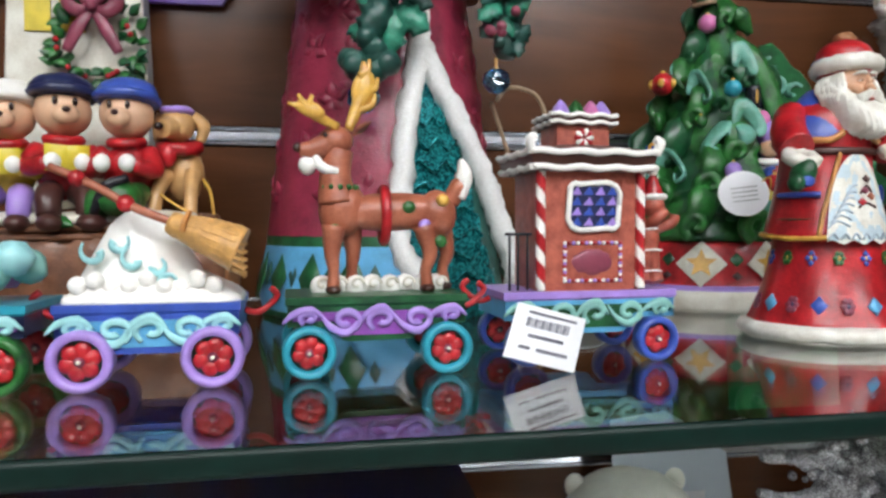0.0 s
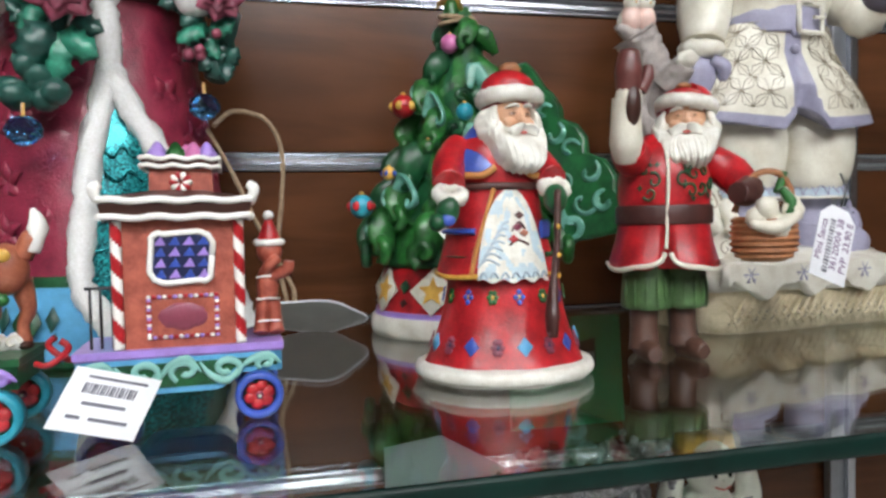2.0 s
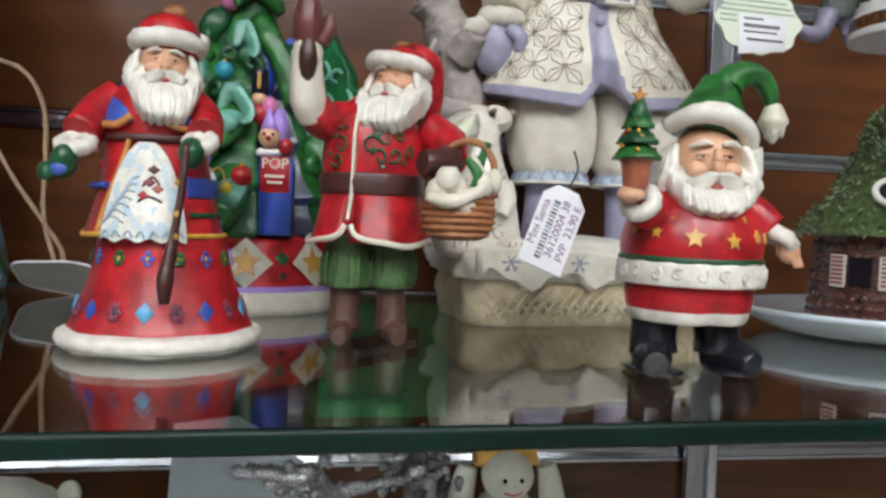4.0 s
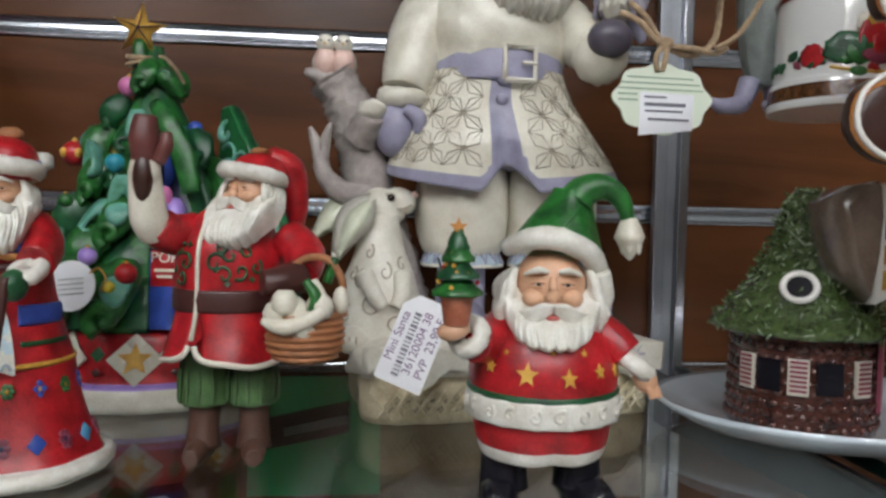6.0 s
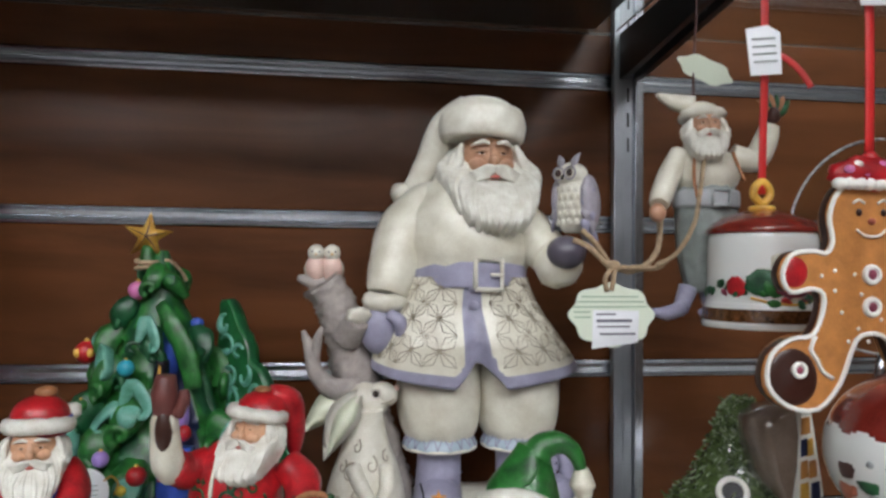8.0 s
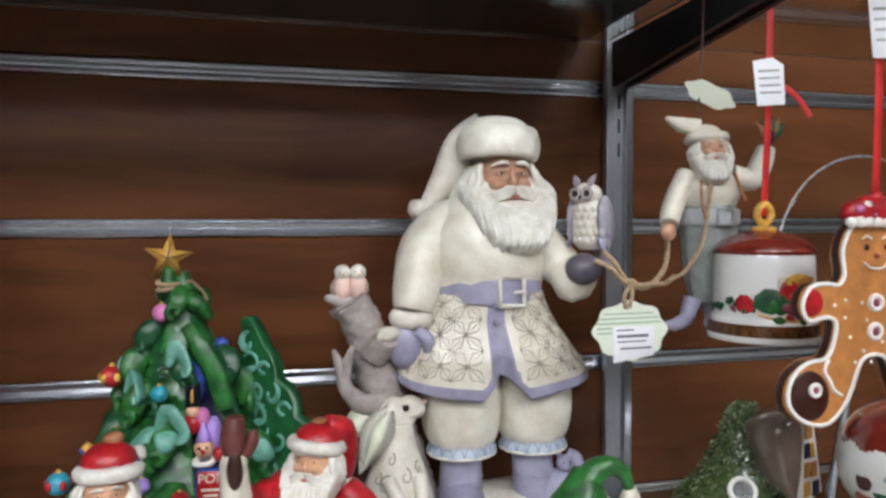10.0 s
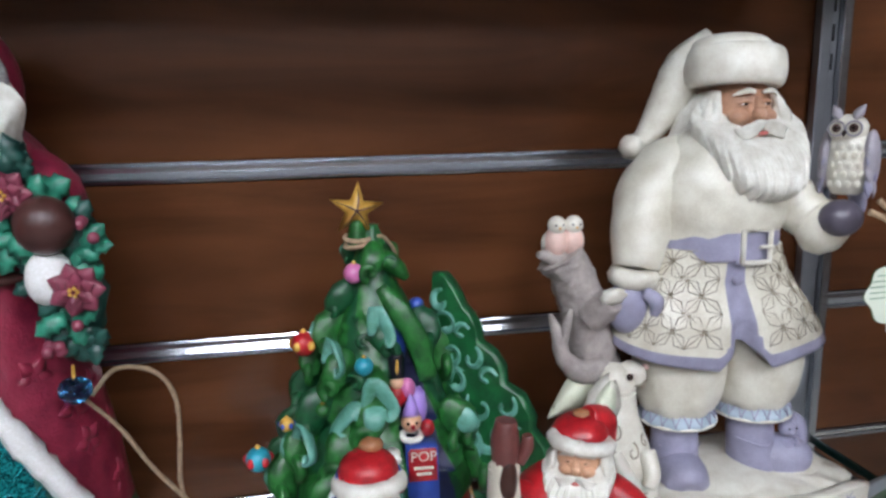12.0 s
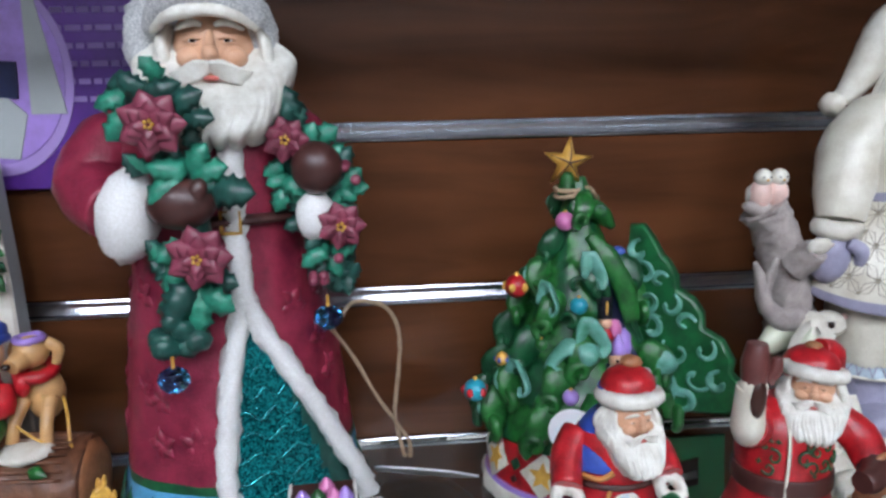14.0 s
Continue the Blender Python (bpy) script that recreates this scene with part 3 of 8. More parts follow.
# ---- the tall red-robed figure ----
def tall_red_figure():
    k = Clay()
    prof = [(0.0, .086), (.02, .088), (.055, .083), (.10, .078), (.16, .070), (.20, .064), (.225, .062), (.26, .066), (.29, .062), (.315, .045), (.33, .025)]

    def left(z):
        return 0.02 + (0.24 - 0.02) * (z / 0.170) ** 2 if z > 0.05 else 0.06 + (0.05 - z) * 6.0

    def right(z):
        return 0.30 + 1.05 * (1 - min(z, .170) / 0.170) ** 0.8

    def robe(z, th):
        if z < 0.170 and left(z) < th < right(z):
            return HOLLY_D if th > right(z) - 0.30 * (1 - z / 0.170) and z < 0.12 else TEAL_GLIT
        if z < 0.05:
            return SKY if z > 0.004 else GREEN_D
        if z < 0.058:
            return GREEN_D
        return CRIMSON
    k.turned(prof, (0, 0, 0), robe, 0.93, 96, 6, wave=lambda th, z: 0.0022 * math.sin(7 * th + 20 * z) * max(0, 1 - z / 0.22) + 0.0012 * noise.noise(Vector((th * 6, z * 90, 1))))
    at = k.surface(prof, (0, 0, 0), 0.93, 0.002)
    for i in range(16):
        th = -2.6 + i * 0.33
        if left(0.025) - 0.2 < th < right(0.025):
            continue
        k.diamond(at, th, 0.028, 0.009, 0.017, GREEN_D)
        k.diamond(at, th + 0.165, 0.030, 0.004, 0.008, HOLLY_D)
    # raised leaves in the robe's own colour
    emb = random.Random(8)
    for z in (.085, .115, .145, .175, .200):
        for i in range(9):
            th = -1.9 + i * .42 + emb.uniform(-.12, .12) + (.2 if z in (.115, .175) else 0)
            if left(min(z, .15)) - .22 < th < right(min(z, .15)) + .22:
                continue
            p, nn = at(th, z + emb.uniform(-.006, .006))
            sx = Vector((math.cos(th), math.sin(th), 0))
            for a in range(5):
                an = a * 1.257 + i
                k.leaf(p - nn * .0032, p - nn * .0030 + sx * .013 * math.cos(an) + Vector((0, 0, .013 * math.sin(an))), nn, .0048, CRIMSON)
    # white trim
    k.tube([at(0.30, z)[0] for z in (0.305, 0.28, 0.25, 0.22, 0.195, 0.176)], [.0085, .0085, .0075, .0075, .008, .0085], FUR, 10, 6, rough=0.5)
    k.tube([at(0.30, 0.180)[0]] + [at(left(z), z)[0] for z in (0.145, 0.11, 0.08, 0.05, 0.025, 0.008)], .0075, FUR, 10, 6, rough=0.45)
    k.tube([at(0.30, 0.180)[0]] + [at(right(z), z)[0] + at(right(z), z)[1] * .010 * (1 - z / .170) for z in (0.155, 0.13, 0.10, 0.07, 0.048, 0.028, 0.012)], .0075, FUR, 10, 6, rough=0.45)
    # ripples of the glittering panel
    for i in range(9):
        z = .014 + i * .0145
        a, b = left(z) + .06, right(z) - .30 * (1 - z / .170)
        if b - a > .1:
            k.drawn(at, [(a + (b - a) * j / 8, z + .0035 * math.sin(j * 1.7 + i)) for j in range(9)], .0014, TEAL_GLIT)
    # belt
    k.tube([at(th, 0.230)[0] for th in (-1.6, -1.2, -0.8, -0.4, 0, .4, .8, 1.2, 1.6)], 0.0075, BROWN, 8, 3, flat=0.5)
    p = at(0.27, 0.230)[0] + Vector((0, -0.006, 0))
    k.tube([p + Vector(d) for d in ((-.006, 0, -.007), (.006, 0, -.007), (.006, 0, .007), (-.006, 0, .007), (-.006, 0, -.007))], 0.0013, GOLD, 6, smooth=False)
    # arms
    k.tube([(-.045, .0, .288), (-.068, -.010, .275), (-.076, -.030, .252), (-.052, -.056, .238)], [.022, .026, .025, .021], CRIMSON, 14, 6, rough=0.06)
    k.ball((-.043, -.068, .237), (.0190, .022, .0300), FUR, (0, 10, 0), 22, 0.10, 5)
    k.ball((-.005, -.088, .246), (.0210, .013, .0155), BROWN, (0, -6, 0), 18)
    k.ball((.006, -.094, .253), (.006, .005, .009), BROWN, (0, 20, 0))
    k.tube([(.040, .0, .290), (.058, -.010, .278), (.068, -.026, .262), (.070, -.042, .250)], [.019, .021, .019, .016], CRIMSON, 14, 6, rough=0.06)
    k.ball((.070, -.056, .232), (.013, .012, .017), FUR, n=14, rough=0.1)
    k.ball((.073, -.062, .263), (.0165, .014, .017), BROWN)
    # head in its hood
    k.ball((.000, .000, .336), (.042, .038, .047), HOOD, n=22, rough=0.06)
    k.ball((.001, .014, .342), (.043, .034, .047), CRIMSON, n=22)
    ring = [(.001 + .038 * math.sin(a), -.016 - .014 * math.cos(a * .5), .342 + .040 * math.cos(a)) for a in [(-2.2 + i * 0.4) for i in range(12)]]
    k.tube(ring, .0115, HOOD, 10, 4, rough=0.3)
    k.head((.010, -.028, .337), .0312, 4, 0, 1.86, 2.02, strands=12, out=1.40, carve=.45)
    k.tube([(-.026, -.040, .350), (-.014, -.056, .364), (.006, -.062, .369), (.026, -.058, .366), (.042, -.044, .354)], [.006, .0085, .0090, .0085, .006], HOOD, 10, 5, rough=.15)
    for i in range(3):
        k.tube([(-.024, -.046 - .001 * i, .352 - .0015 * i), (-.012, -.0575 - .001 * i, .3595 - .0022 * i), (.008, -.0630 - .001 * i, .3640 - .0026 * i), (.028, -.0585 - .001 * i, .3610 - .0022 * i), (.040, -.048, .352 - .0015 * i)], [.002, .0036, .0040, .0036, .002], BEARD, 8, 5, rough=.3)
    # garlands of holly with flowers
    rng = random.Random(5)

    def blossom(c, r):
        k_c = Vector(c)
        for ring_n, (rr, n) in enumerate(((r, 7), (r * .72, 6), (r * .45, 5))):
            for i in range(n):
                a = 2 * math.pi * i / n + ring_n * .4
                k.leaf(k_c + Vector((0, -.002 * ring_n, 0)), k_c + Vector((rr * math.cos(a), -.004 - .003 * ring_n, rr * math.sin(a))), (0, -1, 0), rr * .50, WINE)
        for i in range(5):
            a = i * 1.26
            k.ball(k_c + Vector((.0022 * math.cos(a), -.009, .0022 * math.sin(a))), .0012, GOLD, n=6)

    def berries(c, n, m=None):
        for _ in range(n):
            k.ball(Vector(c) + Vector((rng.uniform(-.01, .01), rng.uniform(-.004, .002), rng.uniform(-.008, .008))), .0036, m or WINE, n=8)
    # each garland: a dark stem under single leaves (place, way it points, length, dark or not)
    for stem, y, leaves in (
            (((-.042, -.060, .318), (-.022, -.072, .300), (-.012, -.076, .270), (.000, -.078, .240), (-.004, -.082, .200), (-.013, -.084, .165)), -.090,
             ((-0.036, 0.309, -159, 0.019, 0), (-0.025, 0.311, 140, 0.019, 1), (-0.021, 0.308, 23, 0.023, 1), (-0.008, 0.303, 23, 0.023, 1), (-0.001, 0.297, -6, 0.021, 1), (-0.031, 0.299, -135, 0.024, 0), (-0.005, 0.265, 167, 0.024, 0), (-0.008, 0.262, -140, 0.026, 0), (-0.003, 0.265, 53, 0.024, 0), (-0.001, 0.263, 12, 0.026, 0), (0.001, 0.255, 11, 0.018, 1), (0.012, 0.254, -4, 0.029, 1), (-0.011, 0.222, -146, 0.02, 0), (-0.014, 0.208, -113, 0.023, 0), (-0.008, 0.196, -123, 0.031, 1), (-0.004, 0.194, -94, 0.033, 0), (-0.002, 0.192, -30, 0.027, 0), (0.004, 0.201, -18, 0.021, 1), (-0.01, 0.189, -100, 0.026, 0))),
            (((.044, -.024, .318), (.052, -.036, .290), (.060, -.046, .262), (.082, -.046, .250), (.088, -.044, .215), (.080, -.046, .178)), -.054,
             ((0.058, 0.291, 99, 0.028, 1), (0.061, 0.289, 76, 0.018, 1), (0.056, 0.289, 90, 0.016, 1), (0.069, 0.278, 28, 0.024, 0), (0.066, 0.274, 69, 0.022, 0), (0.084, 0.276, -62, 0.017, 0), (0.087, 0.263, 58, 0.017, 1), (0.05, 0.265, -150, 0.016, 0), (0.053, 0.257, -160, 0.017, 0), (0.053, 0.254, -28, 0.022, 0), (0.051, 0.25, -114, 0.02, 0), (0.056, 0.249, -47, 0.018, 0), (0.088, 0.249, 43, 0.02, 0), (0.086, 0.247, -32, 0.015, 0), (0.074, 0.209, -144, 0.021, 0), (0.076, 0.206, 126, 0.015, 0), (0.08, 0.206, 24, 0.02, 0), (0.079, 0.203, -70, 0.017, 0), (0.074, 0.2, -135, 0.019, 1), (0.073, 0.219, -140, 0.017, 1), (0.069, 0.216, 141, 0.014, 1), (0.085, 0.216, 31, 0.013, 1)))):
        k.tube(stem, [.008, .0095, .0085, .0075, .0085, .0065], HOLLY_D, 10, 6, rough=.5)
        for x, z, ang, size, dark in leaves:
            x += .004 if x < .03 else 0
            a = radians(ang)
            d = Vector((math.cos(a), rng.uniform(-.35, .05), math.sin(a))).normalized()
            c = Vector((x, y + rng.uniform(-.003, .003), z))
            k.leaf(c - d * size * .08, c + d * size * .88, (rng.uniform(-.3, .3), -1, rng.uniform(0, .45)), size * .40, HOLLY_D if dark else HOLLY, fold=.32, jag=1)
    for i in range(44):
        side = i % 2
        x, z = ((rng.uniform(-.028, .002), rng.uniform(.165, .325)), (rng.uniform(.058, .098), rng.uniform(.180, .280)))[side]
        if .232 < z < .262 and not side:
            continue
        a = rng.uniform(0, 6.28)
        c = Vector((x, -.082 if not side else -.048, z))
        k.leaf(c, c + Vector((.016 * math.cos(a), -.006, .016 * math.sin(a))), (rng.uniform(-.4, .4), -1, rng.uniform(-.1, .5)), .0066, HOLLY if i % 3 == 0 else HOLLY_D, jag=1)
    for i in range(11):
        k.ball((-.015 + rng.uniform(-.013, .013), -.088 + rng.uniform(-.004, .004), .165 + rng.uniform(-.012, .012)), (.0085, .006, .0075), HOLLY_D, (rng.uniform(0, 60), 0, rng.uniform(0, 60)), 10, .2)
    blossom((-.014, -.096, .293), .020)
    blossom((.006, -.100, .216), .020)
    blossom((.055, -.060, .281), .015)
    blossom((.087, -.064, .226), .016)
    berries((.076, -.062, .197), 5)
    berries((.090, -.058, .262), 4)
    ob = k.object("robed_figurine")
    # hanging crystals
    for x, y, z in ((-.018, -.094, .138), (.074, -.050, .160)):
        g = Clay()
        rows = []
        for zz, r in ((.0082, .004), (.0055, .0085), (.001, .0102), (-.003, .0095), (-.0072, .005), (-.0085, .001)):
            rows.append([(x + r * math.cos(2 * math.pi * (i + .5 * (len(rows) % 2)) / 9), y + r * .75 * math.sin(2 * math.pi * (i + .5 * (len(rows) % 2)) / 9), z + zz) for i in range(9)])
        g.grid(rows, GEM)
        g.tube([(x, y, z + .008), (x, y + .001, z + .016)], .0011, GOLD, 6)
        gem = g.object("crystal_pendant", None, flat=True)
        placed(gem, BIG[0], BIG[1], SHELF, 0, "faceted blue crystal pendant on a gold wire", "pendant", "crystal pendants")
    return placed(ob, BIG[0], BIG[1], SHELF, 0, "tall figurine in crimson robe with holly garland and glittering white trim", "figurine")


BIG = (.035, .515)
tall_red_figure()

# jute loop and cloud-shaped tag that hang from it to the shelf
t = Clay()
X, Y = BIG
t.tube([(.078, -.035, .150), (.090, -.022, .162), (.112, -.018, .157), (.122, -.010, .135), (.121, -.002, .100), (.117, .006, .060), (.122, .010, .030), (.124, .012, .021)], .0016, ROPE, 7, 6, rough=0.4)
t.tube([(.074, -.035, .148), (.088, -.020, .120), (.103, -.010, .085), (.118, .002, .055), (.128, .010, .034), (.128, .012, .020)], .0015, ROPE, 7, 6, rough=0.4)
tag = new("hang_tag")
placed(tag, X, Y, SHELF, 0, "grey cloud-shaped tag on jute loop tilted above glass", "tag")
t.object("string", tag, "twisted jute string")
t = Clay()
out = cloud_outline(.041, .026, 44, 5, .06)
CO, CU, CV = Vector((.138, -.004, .0145)), Vector((.97, -.20, -.05)), Vector((.05, -.84, .54))
t.prism(out, CO, CU, CV, .0010, paint("dull_grey_card", "c2c0bc", .4, .2, .1, 30), CARD)
CU.normalize(); CV.normalize()
t.tube([CO + CU * u + CV * v for u, v in out + out[:1]], .0009, CARD, 6, 1)
bars(t, CO, CU, CV, [(-.020, .018 - .006 * i, .008 - i * .006, .0009) for i in range(3)], INK, -.0008)
t.object("card", tag, "grey cloud-shaped card with pale rim")


# ---- the white-coated figure on its carved base ----
INCISED = paint("incised_line", "a89e8c", .6, .25, .2)


def white_figure():
    k = Clay()
    A = Vector((-.0115, 0, 0))
    # carved base with snow on it, turned a little
    keep = k.m
    k.m = pose(-.010, .012, 0, 0, 0, 8)

    def slab(z0, z1, hx, y0, y1, material, lump, dz):
        rows = []
        seg = 84
        for z, s in ((z0, .985), (z0 + (z1 - z0) * .2, 1), (z0 + (z1 - z0) * .5, 1.005), (z0 + (z1 - z0) * .8, 1), (z1, .97), (z1 + dz, .8), (z1 + dz * 1.3, .45)):
            row = []
            for i in range(seg):
                a = 2 * math.pi * i / seg
                ca, sa = math.cos(a), math.sin(a)
                p = 0.22
                x = hx * math.copysign(abs(ca) ** p, ca)
                y = (y0 + y1) / 2 + (y1 - y0) / 2 * math.copysign(abs(sa) ** p, sa)
                w = 1 + lump * noise.noise(Vector((x * 60, y * 60, z * 60)))
                row.append((x * s * w, (y0 + y1) / 2 + (y - (y0 + y1) / 2) * s * w, z + lump * .03 * noise.noise(Vector((x * 50, y * 50, 3)))))
            rows.append(row)
        k.grid(rows, material)
    slab(0.0, .032, .098, -.062, .036, WOOD_CARVED, .05, .001)
    slab(.030, .047, .102, -.066, .040, IVORY, .14, .006)
    drape = [(-.100 + i * .005, .032 + .0060 * math.sin(i * .62 + .6) + .0022 * math.sin(i * 1.5)) for i in range(41)] + [(.100 - i * .010, .0505 + .0015 * math.sin(i * 1.1)) for i in range(21)]
    k.prism(drape, (0, -.0660, 0), (1, 0, 0), (0, -.06, 1), .009, IVORY, IVORY, .35)
    for i in range(23):
        x = -.090 + i * .0077
        k.tube([(x, -.0635, .005), (x + .006, -.0655, .014), (x + .016, -.0645, .026)], [.0006, .0015, .0006], WOOD_CARVED, 5, 3)
        k.tube([(x + .010, -.0635, .003), (x + .004, -.0652, .012), (x - .005, -.0640, .021)], [.0005, .0013, .0005], WOOD_CARVED, 5, 3)
        k.tube([(x, -.0640, .008 + .003 * (i % 3)), (x + .007, -.0656, .010 + .004 * (i % 2)), (x + .013, -.0640, .016)], .00045, INCISED, 4, 3)
    for x in (-.078, -.030, .078, .030):
        for a in range(6):
            d = Vector((math.cos(a * math.pi / 3), 0, math.sin(a * math.pi / 3))) * .0066
            k.tube([Vector((x, -.0728, .043)), Vector((x, -.0728, .043)) + d], .0007, LILAC, 5, 2)
            k.tube([Vector((x, -.0728, .043)) + d * .55, Vector((x, -.0728, .043)) + d * .8 + Vector((-d.z, 0, d.x)) * .3], .0005, LILAC, 4, 2)
    k.m = keep
    for c, r in (((.058, .002, .047), (.034, .034, .012)), ((-.070, -.005, .045), (.035, .028, .012)), ((-.006, .0, .049), (.06, .045, .011))):
        k.ball(c, r, IVORY, n=18, rough=.12)
    # boots, frilled cuffs and full knees
    for q, x, toe in ((-1, -.0320, (-.006, -.034)), (1, .0300, (.040, -.014))):
        k.tube([(x, .002, .106), (x, .002, .088), (x + q * .001, .0, .068), (x + q * .002, -.002, .052)], [.0175, .0170, .0178, .0195], LILAC, 18, 5)
        k.tube([(x, .004, .058), (x + toe[0] * .5, toe[1] * .5, .058), (x + toe[0] * .85, toe[1] * .85, .057), (x + toe[0], toe[1], .055)], [.0185, .0180, .0155, .008], LILAC, 16, 5)
        k.tube([(x - .017, -.006, .078), (x, -.019, .074), (x + .017, -.006, .077)], [.0004, .0010, .0004], LILAC, 6, 4)
        k.turned([(.098, .018), (.104, .0250), (.112, .0295), (.126, .0325), (.144, .0335), (.168, .030)], (x, 0, 0), CREAM, .90, 34, 4, wave=lambda th, z: .0009 * math.sin(7 * th + 60 * z))
        fr = [(.0965, .0275), (.0985, .0285), (.1040, .0250), (.1100, .0215), (.1130, .0200)]
        k.turned(fr, (x, 0, 0), PALE_BLUE, .92, 44, 3, wave=lambda th, z: .0009 * math.sin(10 * th) * (1 if z < .103 else 0))
        k.fur_ring((x, 0, .0968), .0280, .0012, IVORY, .92, (0, 0, 0), 36, .1)
        for i in range(11):
            a = -1.65 + i * .33
            f = lambda r, b, z: (x + r * math.sin(b), -r * .92 * math.cos(b), z)
            k.tube([f(.0288, a - .165, .0985), f(.0262, a - .08, .1045), f(.0245, a, .1062), f(.0262, a + .08, .1045), f(.0288, a + .165, .0985)], .00055, LILAC, 5, 2)
    # chest that swells over the belt
    k.turned([(.206, .044), (.226, .0455), (.238, .0485), (.247, .0515), (.260, .0515), (.278, .047), (.296, .035), (.310, .018)], A, CREAM, .74, 54, 5, wave=lambda th, z: .0016 * noise.noise(Vector((th * 3, z * 70, 2))))
    # skirt of the coat: lilac border, front slit, flat before and behind
    SX, slit = -.0050, -.02
    zs = [.150, .156, .163, .171, .180, .190, .200, .210, .220, .229]
    wide = [.0815, .0805, .0780, .0740, .0695, .0645, .0590, .0535, .0490, .0462]

    def breadth(z):
        i = min(max(0, sum(1 for q in zs if q <= z) - 1), len(zs) - 2)
        return wide[i] + (wide[i + 1] - wide[i]) * (z - zs[i]) / (zs[i + 1] - zs[i])

    def coat(th, z, lift=0.0):
        low = max(0.0, (.205 - z) / .055)
        d = abs(th - slit)
        drop = (-.004 + .020 * (1 - d / .17)) if d < .17 else -.004 + .013 * min(1.0, (d - .17) / 1.3)
        r = breadth(z)
        deep = .0335 + .0095 * min(1.0, low * 2) + .0013 * math.sin(7 * th + 1) * low
        e = .82
        sx, cy = math.sin(th), math.cos(th)
        return Vector((SX + A.x * .55 * (1 - low) + (r + lift) * math.copysign(abs(sx) ** e, sx), -(deep + lift) * math.copysign(abs(cy) ** e, cy) + .012 * low * math.exp(-(d / .05) ** 2), z + drop * min(1.0, low * low)))
    cols = 220
    rows = [[coat(2 * math.pi * j / cols - math.pi, z) for j in range(cols)] for z in [.150 + i * .0021 for i in range(38)]]

    def cloth(i, j):
        th, z = 2 * math.pi * (j + .5) / cols - math.pi, .150 + (i + .5) * .0021
        return LILAC if z < .1585 or abs(th - slit) < .085 + .05 * max(0, (.17 - z) / .02) else CREAM
    k.grid(rows, cloth)
    for i in range(2):
        p = coat(slit + .0, .2195 - .0125 * i, .0016)
        k.ball(p + Vector((.0012, 0, 0)), (.0040, .0022, .0036), LILAC, n=12)
    # incised stars of kite-shaped petals, tip to tip
    s = .0160
    for row in range(3):
        z = .1745 + row * 1.42 * s
        r = breadth(z) * .90
        for side in (-1, 1):
            for i in range(5):
                th = slit + side * (.15 + .74 * s / r + i * 1.42 * s / r)
                if abs(th) > 1.6:
                    continue
                for a in range(4):
                    ang = a * math.pi / 2 + math.pi / 4
                    line = []
                    for m, q in ((0, 0), (.62, -.44), (1.0, 0), (.62, .44), (0, 0)):
                        zz = z + m * s * math.sin(ang + q)
                        line.append(coat(th + m * s * math.cos(ang + q) / r, min(max(zz, .1600), .2275), .0003))
                    k.tube(line, .00042, INCISED, 4, smooth=False)
                    k.tube([line[0], line[2]], .00034, INCISED, 4, smooth=False)
    # belt and buckle
    k.turned([(.2200, .0455), (.2215, .0470), (.2375, .0470), (.2390, .0455)], A, LILAC, .78, 54, 3)
    bp = Vector((A.x + .010, -.0385, .2298))
    k.tube([bp + Vector(d) for d in ((-.0100, .001, -.0108), (.0100, .001, -.0108), (.0100, .001, .0108), (-.0100, .001, .0108), (-.0100, .001, -.0108))], .0021, IVORY, 7, smooth=False)
    k.tube([bp + Vector((.001, -.001, 0)), bp + Vector((.011, -.001, 0))], .0013, IVORY, 6)
    # arms: full sleeves, cuffs and mittens
    k.tube([(-.020, .010, .290), (-.042, .006, .281), (-.060, .002, .262), (-.068, -.004, .240), (-.073, -.010, .222), (-.075, -.012, .214)], [.014, .0215, .0225, .0205, .0175, .0150], CREAM, 22, 6, rough=.05)
    k.fur_ring((-.0765, -.012, .2095), .0105, .0070, IVORY, .95, (8, 0, 0), 20, .16)
    k.ball((-.0805, -.013, .188), (.0148, .0120, .0195), LILAC, (6, 0, 0), 18)
    k.tube([(-.074, -.022, .200), (-.066, -.025, .194), (-.0655, -.024, .184)], [.0045, .0056, .0036], LILAC, 9)
    k.tube([(.000, .008, .288), (.014, .003, .279), (.032, -.004, .267), (.044, -.014, .252), (.050, -.024, .244)], [.013, .0185, .0195, .0180, .0160], CREAM, 20, 6, rough=.05)
    k.ball((.054, -.028, .239), (.0190, .0150, .0190), CREAM, (0, 20, 0), 18, .1)
    k.ball((.056, -.042, .247), (.0148, .0120, .0125), paint("grey_mitten", "5d5764", .35, .25, .2), n=18)
    # head, cap with its tail
    k.head((.0035, .002, .3185), .0258, 3, 0, 1.86, 2.38, SKIN_DARK, 17, out=1.75, carve=1.0)
    for q in (-1, 1):
        for i in range(6):
            k.tube([(.003 + q * (.021 + .001 * i), -.004 + .004 * i, .330), (.003 + q * (.030 + .0015 * i), -.010 + .005 * i, .316 - .002 * i), (.003 + q * (.033 + .002 * i), -.006 + .004 * i, .298 - .002 * i), (.002 + q * (.038 + .001 * i), -.004 + .003 * i, .285 - .002 * i)], [.0016, .0034, .0038, .0010], BEARD, 7, 5, rough=.2)
    keep = k.m
    k.m = pose(.0005, .004, .3470, -5, 2, 0)
